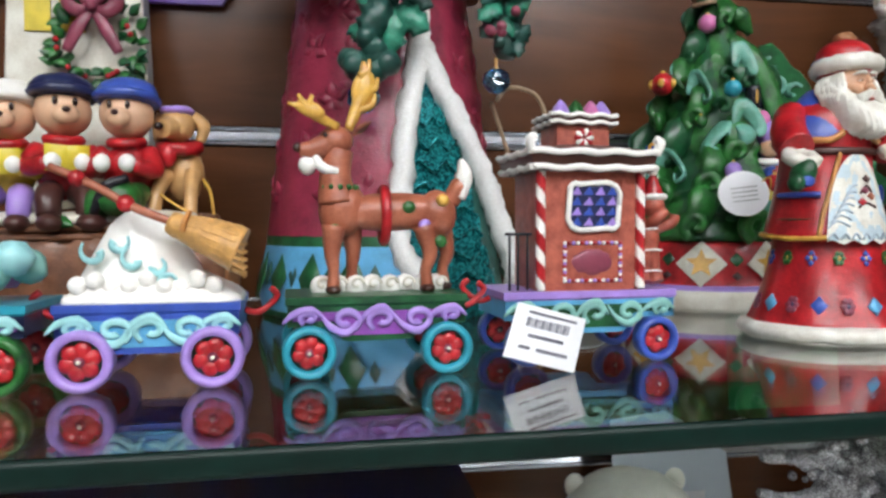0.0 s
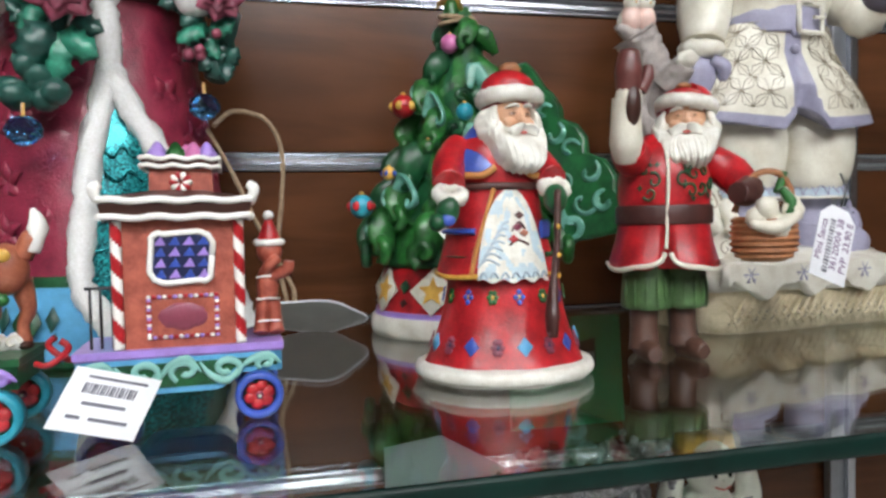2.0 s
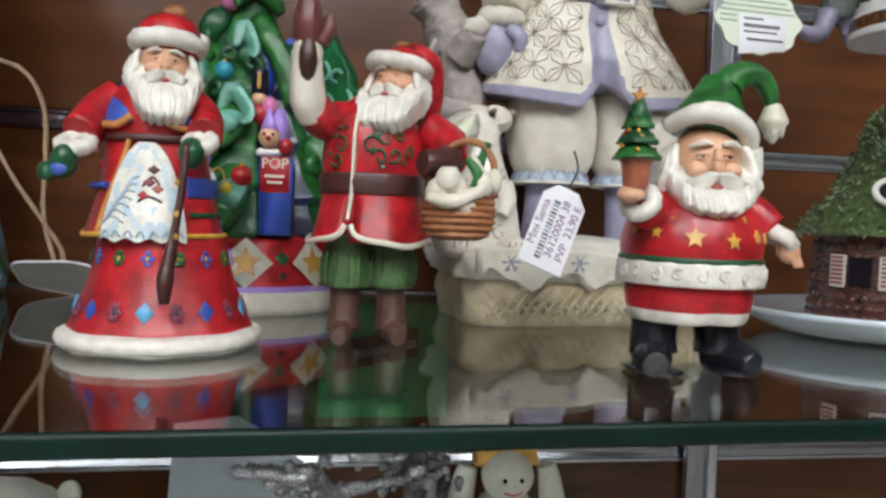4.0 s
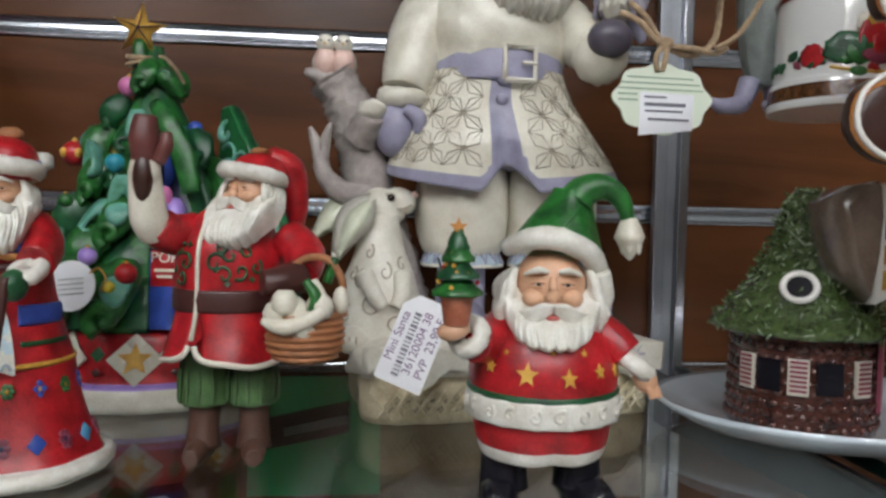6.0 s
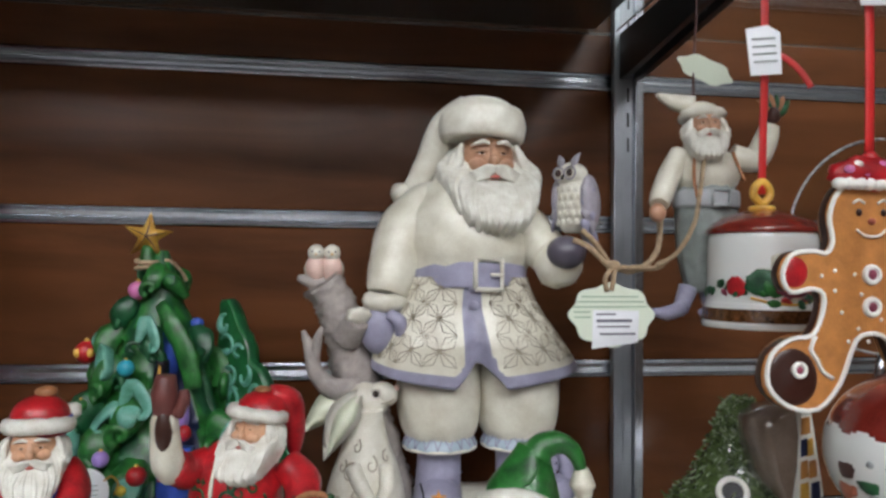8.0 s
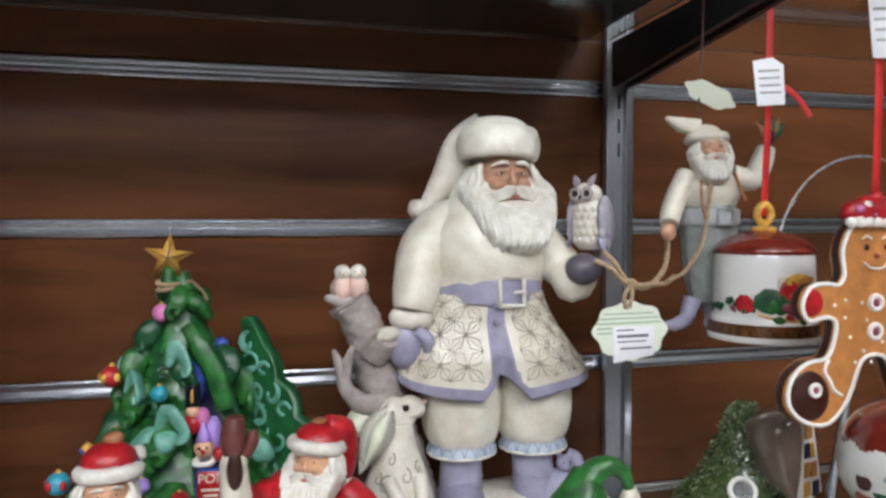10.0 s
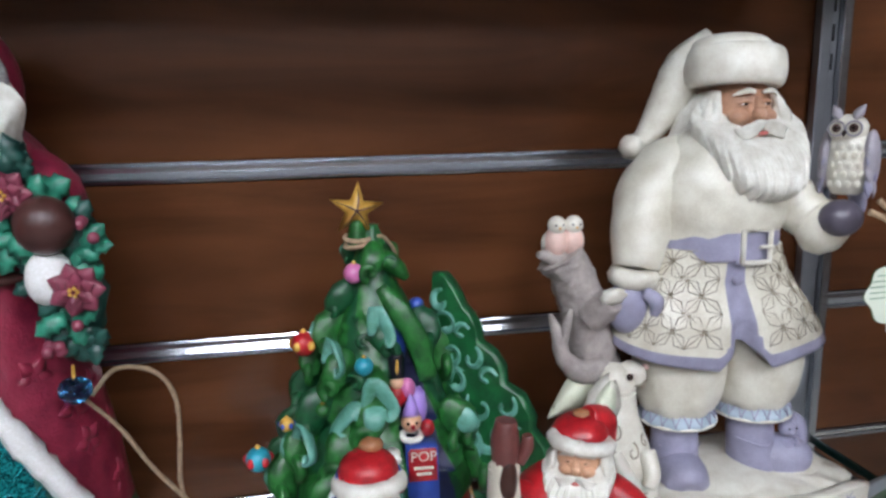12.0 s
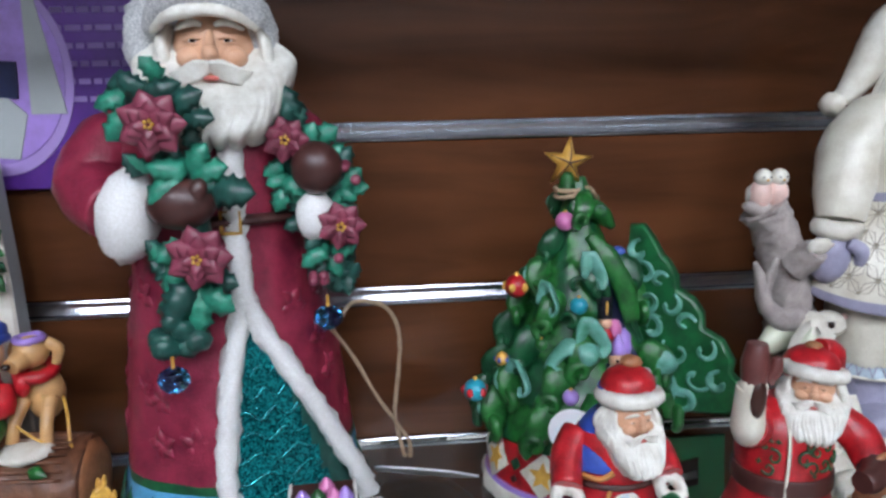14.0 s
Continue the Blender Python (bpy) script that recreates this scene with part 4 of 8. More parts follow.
    k.turned([(-.0125, .0270), (-.0135, .0305), (-.0095, .0340), (.0005, .0350), (.0095, .0330), (.0135, .0290), (.0130, .0250)], (0, 0, 0), IVORY, .95, 60, 5, wave=lambda th, z: .0012 * noise.noise(Vector((math.sin(th) * 3, math.cos(th) * 3, z * 90))))
    k.turned([(-.004, .0275), (.0115, .0285), (.0185, .0240), (.0220, .0140), (.0230, .002)], (-.002, .002, 0), IVORY, .98, 40, 4)
    k.m = keep
    k.tube([(-.006, .016, .360), (-.024, .022, .348), (-.037, .025, .324), (-.049, .026, .305), (-.057, .026, .298)], [.017, .0165, .0130, .0090, .006], IVORY, 16, 6, rough=.06)
    k.ball((-.062, .026, .2945), .0088, IVORY, n=16, rough=.25)
    # hollow tree trunk with its broken limbs
    k.tube([(-.070, .012, .040), (-.078, .012, .080), (-.090, .010, .125), (-.100, .006, .160), (-.107, .004, .190), (-.117, .002, .212), (-.124, .002, .223)], [.023, .0205, .0180, .0165, .0165, .0145, .0165], BARK, 26, 12, rough=.22)
    k.tube([(-.112, .004, .214), (-.128, .0, .222), (-.142, -.004, .226)], [.010, .0070, .002], BARK, 10)
    k.tube([(-.096, -.008, .142), (-.114, -.014, .144), (-.127, -.015, .156), (-.131, -.015, .172), (-.137, -.015, .187)], [.010, .0085, .0060, .0050, .0014], BARK, 10, 5, rough=.15)
    k.tube([(-.129, -.015, .162), (-.126, -.018, .180), (-.123, -.018, .190)], [.0045, .0036, .0012], BARK, 8)
    k.tube([(-.104, -.008, .182), (-.099, -.016, .190), (-.096, -.022, .196)], [.0125, .0105, .0085], BARK, 12, rough=.1)
    k.ball((-.096, -.024, .1985), (.0095, .005, .0075), IVORY, (35, 0, 10), 14, .25)
    for x, q in ((-.1285, -1), (-.1165, 1)):
        k.ball((x, -.001, .2335), (.0080, .0078, .0110), paint("pale_pink_bird", "e8c6ba", .4, .2, .2), n=14)
        k.ball((x, -.003, .2450), .0064, IVORY, n=12)
        for e in (-1, 1):
            k.ball((x + e * .0026, -.0088, .2458), .0007, EYE, n=6)
        k.ball((x, -.0095, .2438), (.0009, .0013, .0010), GOLD, n=6)
        k.leaf((x + q * .006, .0, .240), (x + q * .0075, .004, .226), (q, 0, 0), .005, IVORY)
    # rabbit with its head raised, long ears laid back
    k.turned([(.044, .0270), (.052, .0300), (.070, .0285), (.088, .0235), (.104, .0175), (.118, .0135), (.130, .0120)], (-.0895, -.022, 0), IVORY, .86, 34, 5, wave=lambda th, z: .0009 * noise.noise(Vector((th * 2, z * 80, 6))))
    k.ball((-.0885, -.0140, .1350), (.0165, .0125, .0130), IVORY, (0, 18, 0), 20)
    k.ball((-.0765, -.0150, .1395), (.0110, .0095, .0090), IVORY, (0, 22, 0), 16)
    k.ball((-.0668, -.0160, .1440), (.0026, .0030, .0024), paint("pale_pink_bird", "e8c6ba"), n=8)
    k.tube([(-.0690, -.0225, .1370), (-.0740, -.0242, .1345), (-.0790, -.0240, .1340)], .0006, INCISED, 5, 3)
    for p in ((-.0830, -.0258, .1415), (-.0800, -.0045, .1420)):
        k.ball(p, (.0026, .0016, .0026), EYE, n=10)
    k.tube([(-.0870, -.0262, .1440), (-.0830, -.0272, .1455), (-.0795, -.0262, .1430)], [.0006, .0011, .0006], IVORY, 6, 4)
    ear = paint("ear_green_white", "d8dcc4", .4, .15, .2)
    k.leaf((-.0945, -.0215, .1440), (-.1200, -.0330, .0960), (-.3, -1, .1), .0120, IVORY, fold=-.2)
    k.leaf((-.0955, -.0245, .1400), (-.1170, -.0350, .1010), (-.3, -1, .1), .0070, ear, fold=-.3)
    k.leaf((-.0980, -.0080, .1450), (-.1370, -.0120, .1110), (-.2, -1, .3), .0110, ear, fold=-.2)
    for q in (-1, 1):
        k.tube([(-.087 + q * .012, -.038, .092), (-.084 + q * .009, -.047, .080), (-.083 + q * .004, -.049, .072)], [.0062, .0058, .0046], IVORY, 9)
        k.ball((-.0895 + q * .018, -.044, .051), (.0115, .0160, .0085), IVORY, n=14)
        for e in (-.004, 0, .004):
            k.tube([(-.0895 + q * .018 + e, -.058, .050), (-.0895 + q * .018 + e, -.0600, .055)], .0005, INCISED, 4, 2)
    bell = k.surface([(.045, .0275), (.052, .0303), (.070, .0288), (.088, .0238), (.104, .0178), (.118, .0138)], (-.0895, -.022, 0), .86, .0004)
    for th, z, sz, tn in ((-.5, .088, .0075, 1), (.15, .094, .0065, -1), (-.15, .072, .0085, 1), (.55, .078, .0065, -1), (-.8, .066, .0065, 1), (.35, .060, .0060, 1), (-.4, .106, .0055, -1), (.75, .098, .0050, 1), (-.85, .092, .0050, -1)):
        k.scroll(bell, th, z, sz, INCISED, .00055, tn, 1.2, .028)
    # small squirrel by the boot
    keep = k.m
    k.m = Matrix.Translation((.018, .022, -.004)) @ k.m
    k.ball((.036, -.030, .070), (.0082, .0072, .0120), LILAC, n=14, rough=.12)
    k.ball((.036, -.033, .0865), (.0068, .0066, .0068), LILAC, n=14, rough=.08)
    k.ball((.036, -.0385, .085), (.003, .003, .0028), LILAC, n=10)
    for q in (-1, 1):
        k.leaf((.036 + q * .004, -.032, .090), (.036 + q * .006, -.032, .099), (0, -1, 0), .0028, LILAC)
        k.ball((.036 + q * .0030, -.0388, .0885), .0008, EYE, n=6)
        k.tube([(.036 + q * .006, -.034, .078), (.036 + q * .005, -.039, .075), (.036 + q * .001, -.040, .076)], [.0022, .0022, .0016], LILAC, 7)
    k.tube([(.046, -.024, .060), (.052, -.024, .072), (.050, -.024, .086), (.045, -.024, .092)], [.004, .0070, .0065, .003], LILAC, 10, rough=.25)
    # owl on the mitten
    k.m = Matrix.Translation((.0650, -.034, .2620)) @ pose(0, 0, 0, 0, 0, -52) @ Matrix.Scale(1.12, 4)
    k.turned([(.0, .0070), (.004, .0100), (.014, .0125), (.026, .0120), (.034, .0100), (.040, .0070)], (0, 0, 0), IVORY, .92, 26, 4)
    k.ball((-.001, -.002, .0385), (.0108, .0100, .0088), IVORY, n=18, rough=.06)
    for e in (-1, 1):
        k.ball((-.001 + e * .0045, -.0100, .0392), (.0046, .0020, .0046), CREAM, n=14)
        k.fur_ring((-.001 + e * .0045, -.0116, .0392), .0042, .0006, OWL_GREY, 1, (90, 0, 0), 14, .2)
        k.ball((-.001 + e * .0045, -.0120, .0394), (.0026, .0012, .0026), BROWN, n=10)
        k.ball((-.001 + e * .0045, -.0130, .0394), (.0014, .0009, .0014), EYE, n=8)
        k.leaf((-.001 + e * .0035, -.0080, .0440), (-.001 + e * .0085, -.0050, .0530), (0, -1, .2), .0030, OWL_GREY)
        # folded wing with three rows of feathers
        k.ball((e * .0115, .001, .0200), (.0048, .0100, .0185), OWL_GREY, (8, 0, 0), 16)
        for r in range(4):
            for c in range(3 if r < 3 else 2):
                a = e * (1.0 + .42 * c)
                rr = .0140
                k.leaf((rr * math.sin(a), -rr * .9 * math.cos(a), .0325 - r * .0075), ((rr + .0006) * math.sin(a + e * .10), -(rr + .0006) * .9 * math.cos(a + e * .10), .0220 - r * .0080), (math.sin(a), -math.cos(a), .1), .0036, LILAC if (r + c) % 2 else OWL_GREY)
    k.leaf((-.001, -.0125, .0385), (-.001, -.0140, .0340), (0, -1, .1), .0013, EYE)
    for r in range(5):
        for j in range(4):
            a = -.62 + .42 * j + (.2 if r % 2 else 0)
            k.ball((.0124 * math.sin(a), -.0114 * math.cos(a), .0290 - r * .0056), (.0020, .0008, .0024), CREAM if r % 2 else IVORY, (0, 0, math.degrees(a)), 9)
    k.tube([(.002, .008, .006), (.005, .012, -.004), (.007, .014, -.012)], [.006, .005, .002], LILAC, 9)
    k.m = Matrix.Identity(4)
    return placed(k.object("white_coated_figurine"), .545, .475, SHELF, 0, "ivory figurine in lilac-trimmed coat with rabbit, stump and owl", "figurine")


white_figure()

# its green-edged hang tag on a jute cord
tag = new("hang_tag")
placed(tag, .545, .475, SHELF, 0, "pale green cloud-shaped tag hung on thick jute cord", "tag")
t = Clay()
t.tube([(.058, -.070, .262), (.066, -.073, .254), (.074, -.072, .243), (.079, -.071, .238), (.094, -.066, .233), (.112, -.055, .238), (.125, -.048, .252), (.130, -.042, .285)], .0021, ROPE, 8, 6, rough=.4)
t.tube([(.052, -.070, .255), (.062, -.074, .250), (.072, -.073, .241), (.080, -.073, .236), (.100, -.068, .236), (.118, -.060, .236), (.128, -.055, .241)], .0020, ROPE, 8, 6, rough=.4)
t.ball((.080, -.073, .237), (.0055, .004, .0045), ROPE, n=10, rough=.3)
t.tube([(.080, -.074, .236), (.073, -.0765, .229), (.074, -.077, .219)], .0017, ROPE, 7, rough=.3)
t.tube([(.081, -.074, .236), (.079, -.0765, .228), (.077, -.077, .220)], .0017, ROPE, 7, rough=.3)
t.object("cord", tag, "thick jute cord")
TO, TX, TY = (.077, -.078, .203), (1, .05, 0), (0, .12, 1)
t = Clay()
t.prism(cloud_outline(.0305, .0215, 64, 8, .055), TO, TX, TY, .0012, MINTCARD, GREEN)
t.object("card", tag, "pale green card with scalloped edge")
t = Clay()
bars(t, TO, TX, TY, [(-.022, .020, .0125, .0008), (-.026, .024, .0090, .0008), (-.028, .026, .0055, .0008), (-.028, -.016, .0020, .0008), (-.028, -.016, -.0015, .0008)], PALE_GREEN_INK)
t.object("print", tag, "green printed lines")
t = Clay()
t.prism([(-.016, -.023), (.018, -.019), (.020, .003), (-.014, .0035)], Vector(TO) + Vector((0, -.0012, 0)), TX, TY, .0004, CARD)
t.object("price_sticker", tag, "white printed price sticker")
t = Clay()
bars(t, Vector(TO) + Vector((0, -.0012, 0)), TX, TY, [(-.012, .002, .0005, .0011), (-.012 , .014, -.0040, .0020), (-.012, .012, -.0080, .0010), (-.010, .016, -.0130, .0013)] , INK)
t.object("sticker_print", tag, "grey print bars")


# ---- the opening tree on its round base ----
def tree_figure():
    k = Clay()
    prof = [(.0, .072), (.004, .0745), (.012, .0740), (.016, .0715), (.019, .0712), (.0205, .069), (.040, .066), (.050, .062), (.053, .05)]
    def band(z, th):
        return IVORY if z < .0155 else LAVENDER if z < .019 else RED
    k.turned(prof, (0, 0, 0), band, .93, 72, 4, wave=lambda th, z: .0012 * math.sin(16 * th) if z < .014 else 0)
    at = k.surface([(.0155, .0722), (.0205, .0700), (.040, .0665), (.050, .063)], (0, 0, 0), .93, .0012)
    for i in range(9):
        th = -2.7 + i * .70
        k.diamond(at, th, .0345, .0175, .0170, CREAM)
        for q, w in ((1, 0), (-1, 0), (0, 1), (0, -1)):
            k.diamond(at, th + q * .155, .0345 + w * .0105, .0062, .0058, IVORY, .0016)
        k.star(at, th, .0345, .0110, GOLD, .066, 5, .0026)
        k.diamond(at, th + .35, .0375, .0050, .0052, GREEN_D)
        k.diamond(at, th + .35, .026, .0035, .0030, BROWN)
    # cone with its open side
    cone = [(.050, .062), (.070, .062), (.095, .053), (.130, .041), (.165, .031), (.195, .020), (.220, .012), (.238, .007), (.246, .004)]
    def shell(z, th):
        return NAVY if .20 < th < .80 and z < .185 else GREEN if math.sin(9 * th + 60 * z) > -.2 else GREEN_D
    def hollow(th, z):
        th = th if th < math.pi else th - 2 * math.pi
        if .22 < th < .78 and z < .19:
            return -min(.024, .6 * (.20 - z) * .6)
        # overhanging tiers with scalloped edges
        tier = (z - .046 + .0045 * math.sin(6 * th + 1.5 * int(z * 30))) / .034
        return .0095 * (1 - tier % 1) ** 1.6 * max(.25, 1 - (z - .05) / .22) if z > .052 else 0
    k.turned(cone, (0, 0, 0), shell, .93, 150, 9, wave=hollow)
    ct = k.surface(cone, (0, 0, 0), .93, .002)
    rng = random.Random(11)
    # broad drooping boughs that end in curls, some with pale painted tops
    for row in range(7):
        z = .074 + row * .0245
        rad = math.hypot(*ct(0, z)[0][:2])
        n = max(3, int(2 * math.pi * rad / .034))
        for i in range(n):
            th = 2 * math.pi * (i + (.5 if row % 2 else 0)) / n + rng.uniform(-.15, .15)
            th = (th + math.pi) % (2 * math.pi) - math.pi
            if .10 < th < .92 and z < .200:
                continue
            p, nn = ct(th, z + rng.uniform(-.003, .003))
            s = .0215 * (1 - row * .075) * rng.uniform(.9, 1.15)
            m = GREEN if rng.random() < .7 else GREEN_D
            side = Vector((math.cos(th), math.sin(th), 0))
            t1 = rng.choice((-1, 1))
            root = p - nn * .002 + Vector((0, 0, s * .95))
            mid = p + nn * s * .52 + side * t1 * s * .15
            end = p + nn * s * .50 + side * t1 * s * .45 + Vector((0, 0, -s * .75))
            k.tube([root, mid, end], [s * .30, s * .62, s * .52, s * .30], m, 10, 5, flat=.42, rough=.22)
            c = end + nn * s * .05 - side * t1 * s * .12 + Vector((0, 0, s * .10))
            curl = [c + side * t1 * (s * .46 * (1 - j / 13) * math.cos(-1.2 + j * .62)) + Vector((0, 0, s * .46 * (1 - j / 13) * math.sin(-1.2 + j * .62))) + nn * (s * .10 + .0002 * j) for j in range(11)]
            k.tube(curl, [s * .20, s * .22, s * .16, s * .13], m, 8, 2)
            if rng.random() < .3:
                up = nn * s * .24
                k.tube([root + up * 1.2 - Vector((0, 0, s * .25)), mid + up * 1.15 - side * t1 * s * .12, end + up - side * t1 * s * .22 + Vector((0, 0, s * .35))], [s * .08, s * .42, s * .34, s * .06], MINT_T, 10, 5, flat=.25)
            if rng.random() < .5:
                g = p + nn * s * .55 - side * t1 * s * .75 + Vector((0, 0, -s * .2))
                k.tube([g + side * (s * .40 * (1 - j / 11) * math.cos(j * .66)) * t1 + Vector((0, 0, s * .40 * (1 - j / 11) * math.sin(j * .66))) for j in range(9)], [s * .06, s * .17, s * .15], m if rng.random() < .6 else GREEN_D, 7, 2)
    # the broad pale swirls on the front
    for th, z, sg in ((-.05, .143, 1), (-.42, .128, -1), (-.70, .168, 1), (-.95, .110, 1), (.02, .188, 1)):
        b = [ct(th - .26 * sg, z - .010)[0], ct(th - .12 * sg, z + .004)[0], ct(th + .08 * sg, z - .002)[0], ct(th + .20 * sg, z - .012)[0], ct(th + .10 * sg, z - .017)[0], ct(th + .06 * sg, z - .011)[0]]
        k.tube([q + Vector((math.sin(th), -math.cos(th), 0)) * .0135 for q in b], [.0020, .0066, .0056, .0046, .0034, .0024], MINT_T, 9, 4, flat=.35)
    # limb over the opening
    k.tube([ct(.18, .205)[0], ct(.48, .190)[0] + Vector((.003, -.006, 0)), ct(.72, .168)[0] + Vector((.005, -.007, 0)), ct(.80, .142)[0] + Vector((.004, -.006, 0))], [.004, .0075, .0080, .0065], GREEN, 14, 5, rough=.3, flat=.38)
    k.tube([ct(.1, .225)[0], ct(.6, .219)[0] + Vector((.004, -.003, .002)), ct(.9, .209)[0] + Vector((.008, -.003, 0))], [.005, .0068, .003], GREEN, 10, 5, rough=.5)
    # baubles
    def bauble(p, r, m, m2=None):
        k.ball(p, r, m, n=14)
        k.ball(Vector(p) + Vector((0, 0, r)), r * .25, GOLD, n=6)
        if m2:
            for a in range(5):
                k.ball(Vector(p) + Vector((r * .93 * math.sin(a * 1.26 - .6), -r * .93 * math.cos(a * 1.26 - .6), 0)), (r * .32, r * .32, r * .42), m2, n=8)
    bauble((-.050, -.014, .168), .0086, RED, GOLD)
    bauble((-.014, -.014, .215), .0072, PINK)
    bauble((-.084, -.030, .095), .0085, TEAL, RED)
    bauble((-.012, -.046, .160), .0062, TEAL)
    bauble((-.064, -.030, .118), .0050, GOLD, BLUE)
    bauble((-.022, -.064, .100), .0058, LAVENDER)
    bauble((.004, -.072, .090), .0068, RED)
    bauble((-.040, -.052, .135), .0045, GREEN)
    bauble((-.004, -.078, .082), .0035, YELLOW)
    # toys inside
    k.ball((.012, -.018, .168), (.008, .006, .022), BLUE, n=12)
    k.turned([(.147, .0052), (.150, .0056), (.163, .0056), (.164, .0050)], (.010, -.036, 0), BOOT_BLACK, 1, 14, 2)
    k.ball((.010, -.0415, .156), (.0012, .001, .0055), GOLD, n=6)
    k.ball((.010, -.038, .144), .0050, SKIN, n=10)
    k.ball((.010, -.037, .134), (.0075, .006, .008), RED, n=12)
    k.ball((.017, -.038, .139), (.0055, .005, .0075), PINK, n=10)
    k.ball((.023, -.036, .125), (.008, .008, .014), LAVENDER, n=12, rough=.2)
    k.ball((.018, -.045, .118), .0072, SKIN, n=12)
    for q in (-1, 1):
        k.ball((.018 + q * .0028, -.0515, .1195), .0011, EYE, n=6)
    k.ball((.018, -.0525, .117), .0018, RED, n=6)
    k.turned([(.122, .0062), (.132, .0030), (.137, .0006)], (.018, -.044, 0), LAVENDER, 1, 12, 2)
    k.fur_ring((.018, -.045, .108), .0062, .0024, WHITE, 1, (10, 0, 0), 12, .4)
    k.ball((.029, -.044, .112), (.005, .005, .006), RED, n=10)
    rows = []
    k.m = pose(.024, -.048, .086, -6, 0, -4)
    for z, s in ((-.034, .95), (-.033, 1), (.016, 1.0), (.017, .95)):
        rows.append([(x * s, y * s, z) for x, y in ((-.0105, -.009), (.0105, -.009), (.0105, .009), (-.0105, .009))])
    k.grid(rows, BLUE)
    k.prism([(-.0095, -.006), (.0095, -.006), (.0095, .0145), (-.0095, .0145)], (0, -.0092, 0), (1, 0, 0), (0, 0, 1), .0008, RED, GOLD)
    k.m = Matrix.Identity(4)
    k.ball((.030, -.006, .178), (.0050, .0050, .0105), GOLD, (0, 12, 0), 10)
    k.ball((.029, -.008, .189), (.0055, .0052, .0048), BLUE, n=10)
    k.tube([ct(1.2, .19)[0], ct(1.2, .14)[0], ct(1.2, .08)[0]], [.003, .004, .005], GREEN_D, 8, 4)
    # star
    o = Vector((-.010, -.004, .257))
    for q in (-1, 1):
        outl = []
        for i in range(10):
            r = .0195 if i % 2 == 0 else .0078
            a = math.pi * i / 5 + .10
            outl.append((r * math.sin(a), r * math.cos(a)))
        rows = [[o + Vector((u, 0, v)) for u, v in outl], [o + Vector((u * .5, q * .0035, v * .5)) for u, v in outl], [o + Vector((u * .02, q * .006, v * .02)) for u, v in outl]]
        k.grid(rows, GOLD)
    for i in range(5):
        a = 2 * math.pi * i / 5 + .10
        k.tube([o + Vector((0, -.0066, 0)), o + Vector((.008 * math.sin(a) + .001, -.0045, .008 * math.cos(a))), o + Vector((.0145 * math.sin(a), -.0015, .0145 * math.cos(a)))], [.0007, .0005, .0003], BROWN, 5, 3)
    k.tube([(-.010, -.003, .232), (-.010, -.003, .250)], [.0075, .0045], GREEN, 10)
    for i in range(2):
        k.fur_ring((-.010, -.003, .234 + i * .0035), .0085, .0017, ROPE, 1, (8, -12 + 14 * i, 0), 14, .4)
    k.tube([(-.002, -.006, .236), (.006, -.004, .238), (.014, .002, .230), (.017, .006, .222)], .0015, ROPE, 7, rough=.4)
    # leaning door panel
    GREEN_P = paint('panel_green', '23683a', .32, .35, .2, dark='123e22')
    U = Vector((.72, -.69, 0)).normalized()
    outl = [(-.006, .000), (.0, .068), (.003, .142)]
    pts = [(.012, .143), (.018, .136), (.026, .122), (.031, .118), (.037, .108), (.038, .098), (.050, .092), (.057, .082), (.058, .070), (.071, .064), (.079, .050), (.078, .040), (.088, .030), (.090, .020), (.078, .010), (.060, .006), (.040, .002), (.018, .001)]
    outl = outl + pts
    outl = [(u * 1.10, v * 1.02) for u, v in outl[::-1]]
    D0 = Vector((.041, .012, .062))
    k.prism(outl, D0, U, Vector((.02, .02, 1)), .011, GREEN_P, GREEN_D, .25)
    W = Vector((.02, .02, 1)).normalized()
    N = U.cross(W).normalized()
    N = N if N.y < 0 else -N
    for u, v, s, a0, tn in ((.012, .125, .007, 1.5, 1), (.016, .108, .008, 2.6, -1), (.028, .104, .006, .5, 1), (.020, .088, .009, 3.6, 1), (.036, .086, .008, 1.2, -1), (.048, .074, .007, .3, 1), (.024, .066, .008, 2.4, -1), (.062, .056, .008, 1.0, -1), (.044, .052, .010, 2.6, 1), (.058, .034, .010, .2, -1), (.036, .030, .010, 2.9, 1), (.074, .034, .007, 1.6, 1), (.050, .016, .008, 4.2, 1), (.024, .044, .006, 3.3, -1)):
        s *= 1.28
        pp = [D0 + U * (u * 1.06 + s * (1 - j / 10) * math.cos(a0 + tn * j * .6)) + W * (v + s * (1 - j / 10) * math.sin(a0 + tn * j * .6)) + N * .0058 for j in range(9)]
        k.tube(pp, [.0012, .0034, .0036, .0040], MINT_T, 7, 2, flat=.40)
    for u, v, s in ((.022, .076, .011), (.046, .008 + .014, .009)):
        st = [((s if i % 2 == 0 else s * .35) * math.sin(math.pi * i / 4), (s if i % 2 == 0 else s * .35) * math.cos(math.pi * i / 4)) for i in range(8)]
        k.prism(st, D0 + U * u + W * v + N * .006, U, W, .0012, MINT_T)
    k.prism([(-.001, .004), (.0062, .004), (.0062, .075), (-.001, .075)], D0 + U * -.012 + N * .002, Vector((1, -.1, 0)), Vector((-.12, .1, 1)), .004, BROWN)
    k.ball(D0 + U * .090 + W * .028 + Vector((.002, 0, 0)), .0045, RED, n=10)
    return placed(k.object("tree_figurine"), .295, .510, SHELF, 0, "green swirled tree figurine with gold star and open toy-filled side", "figurine")


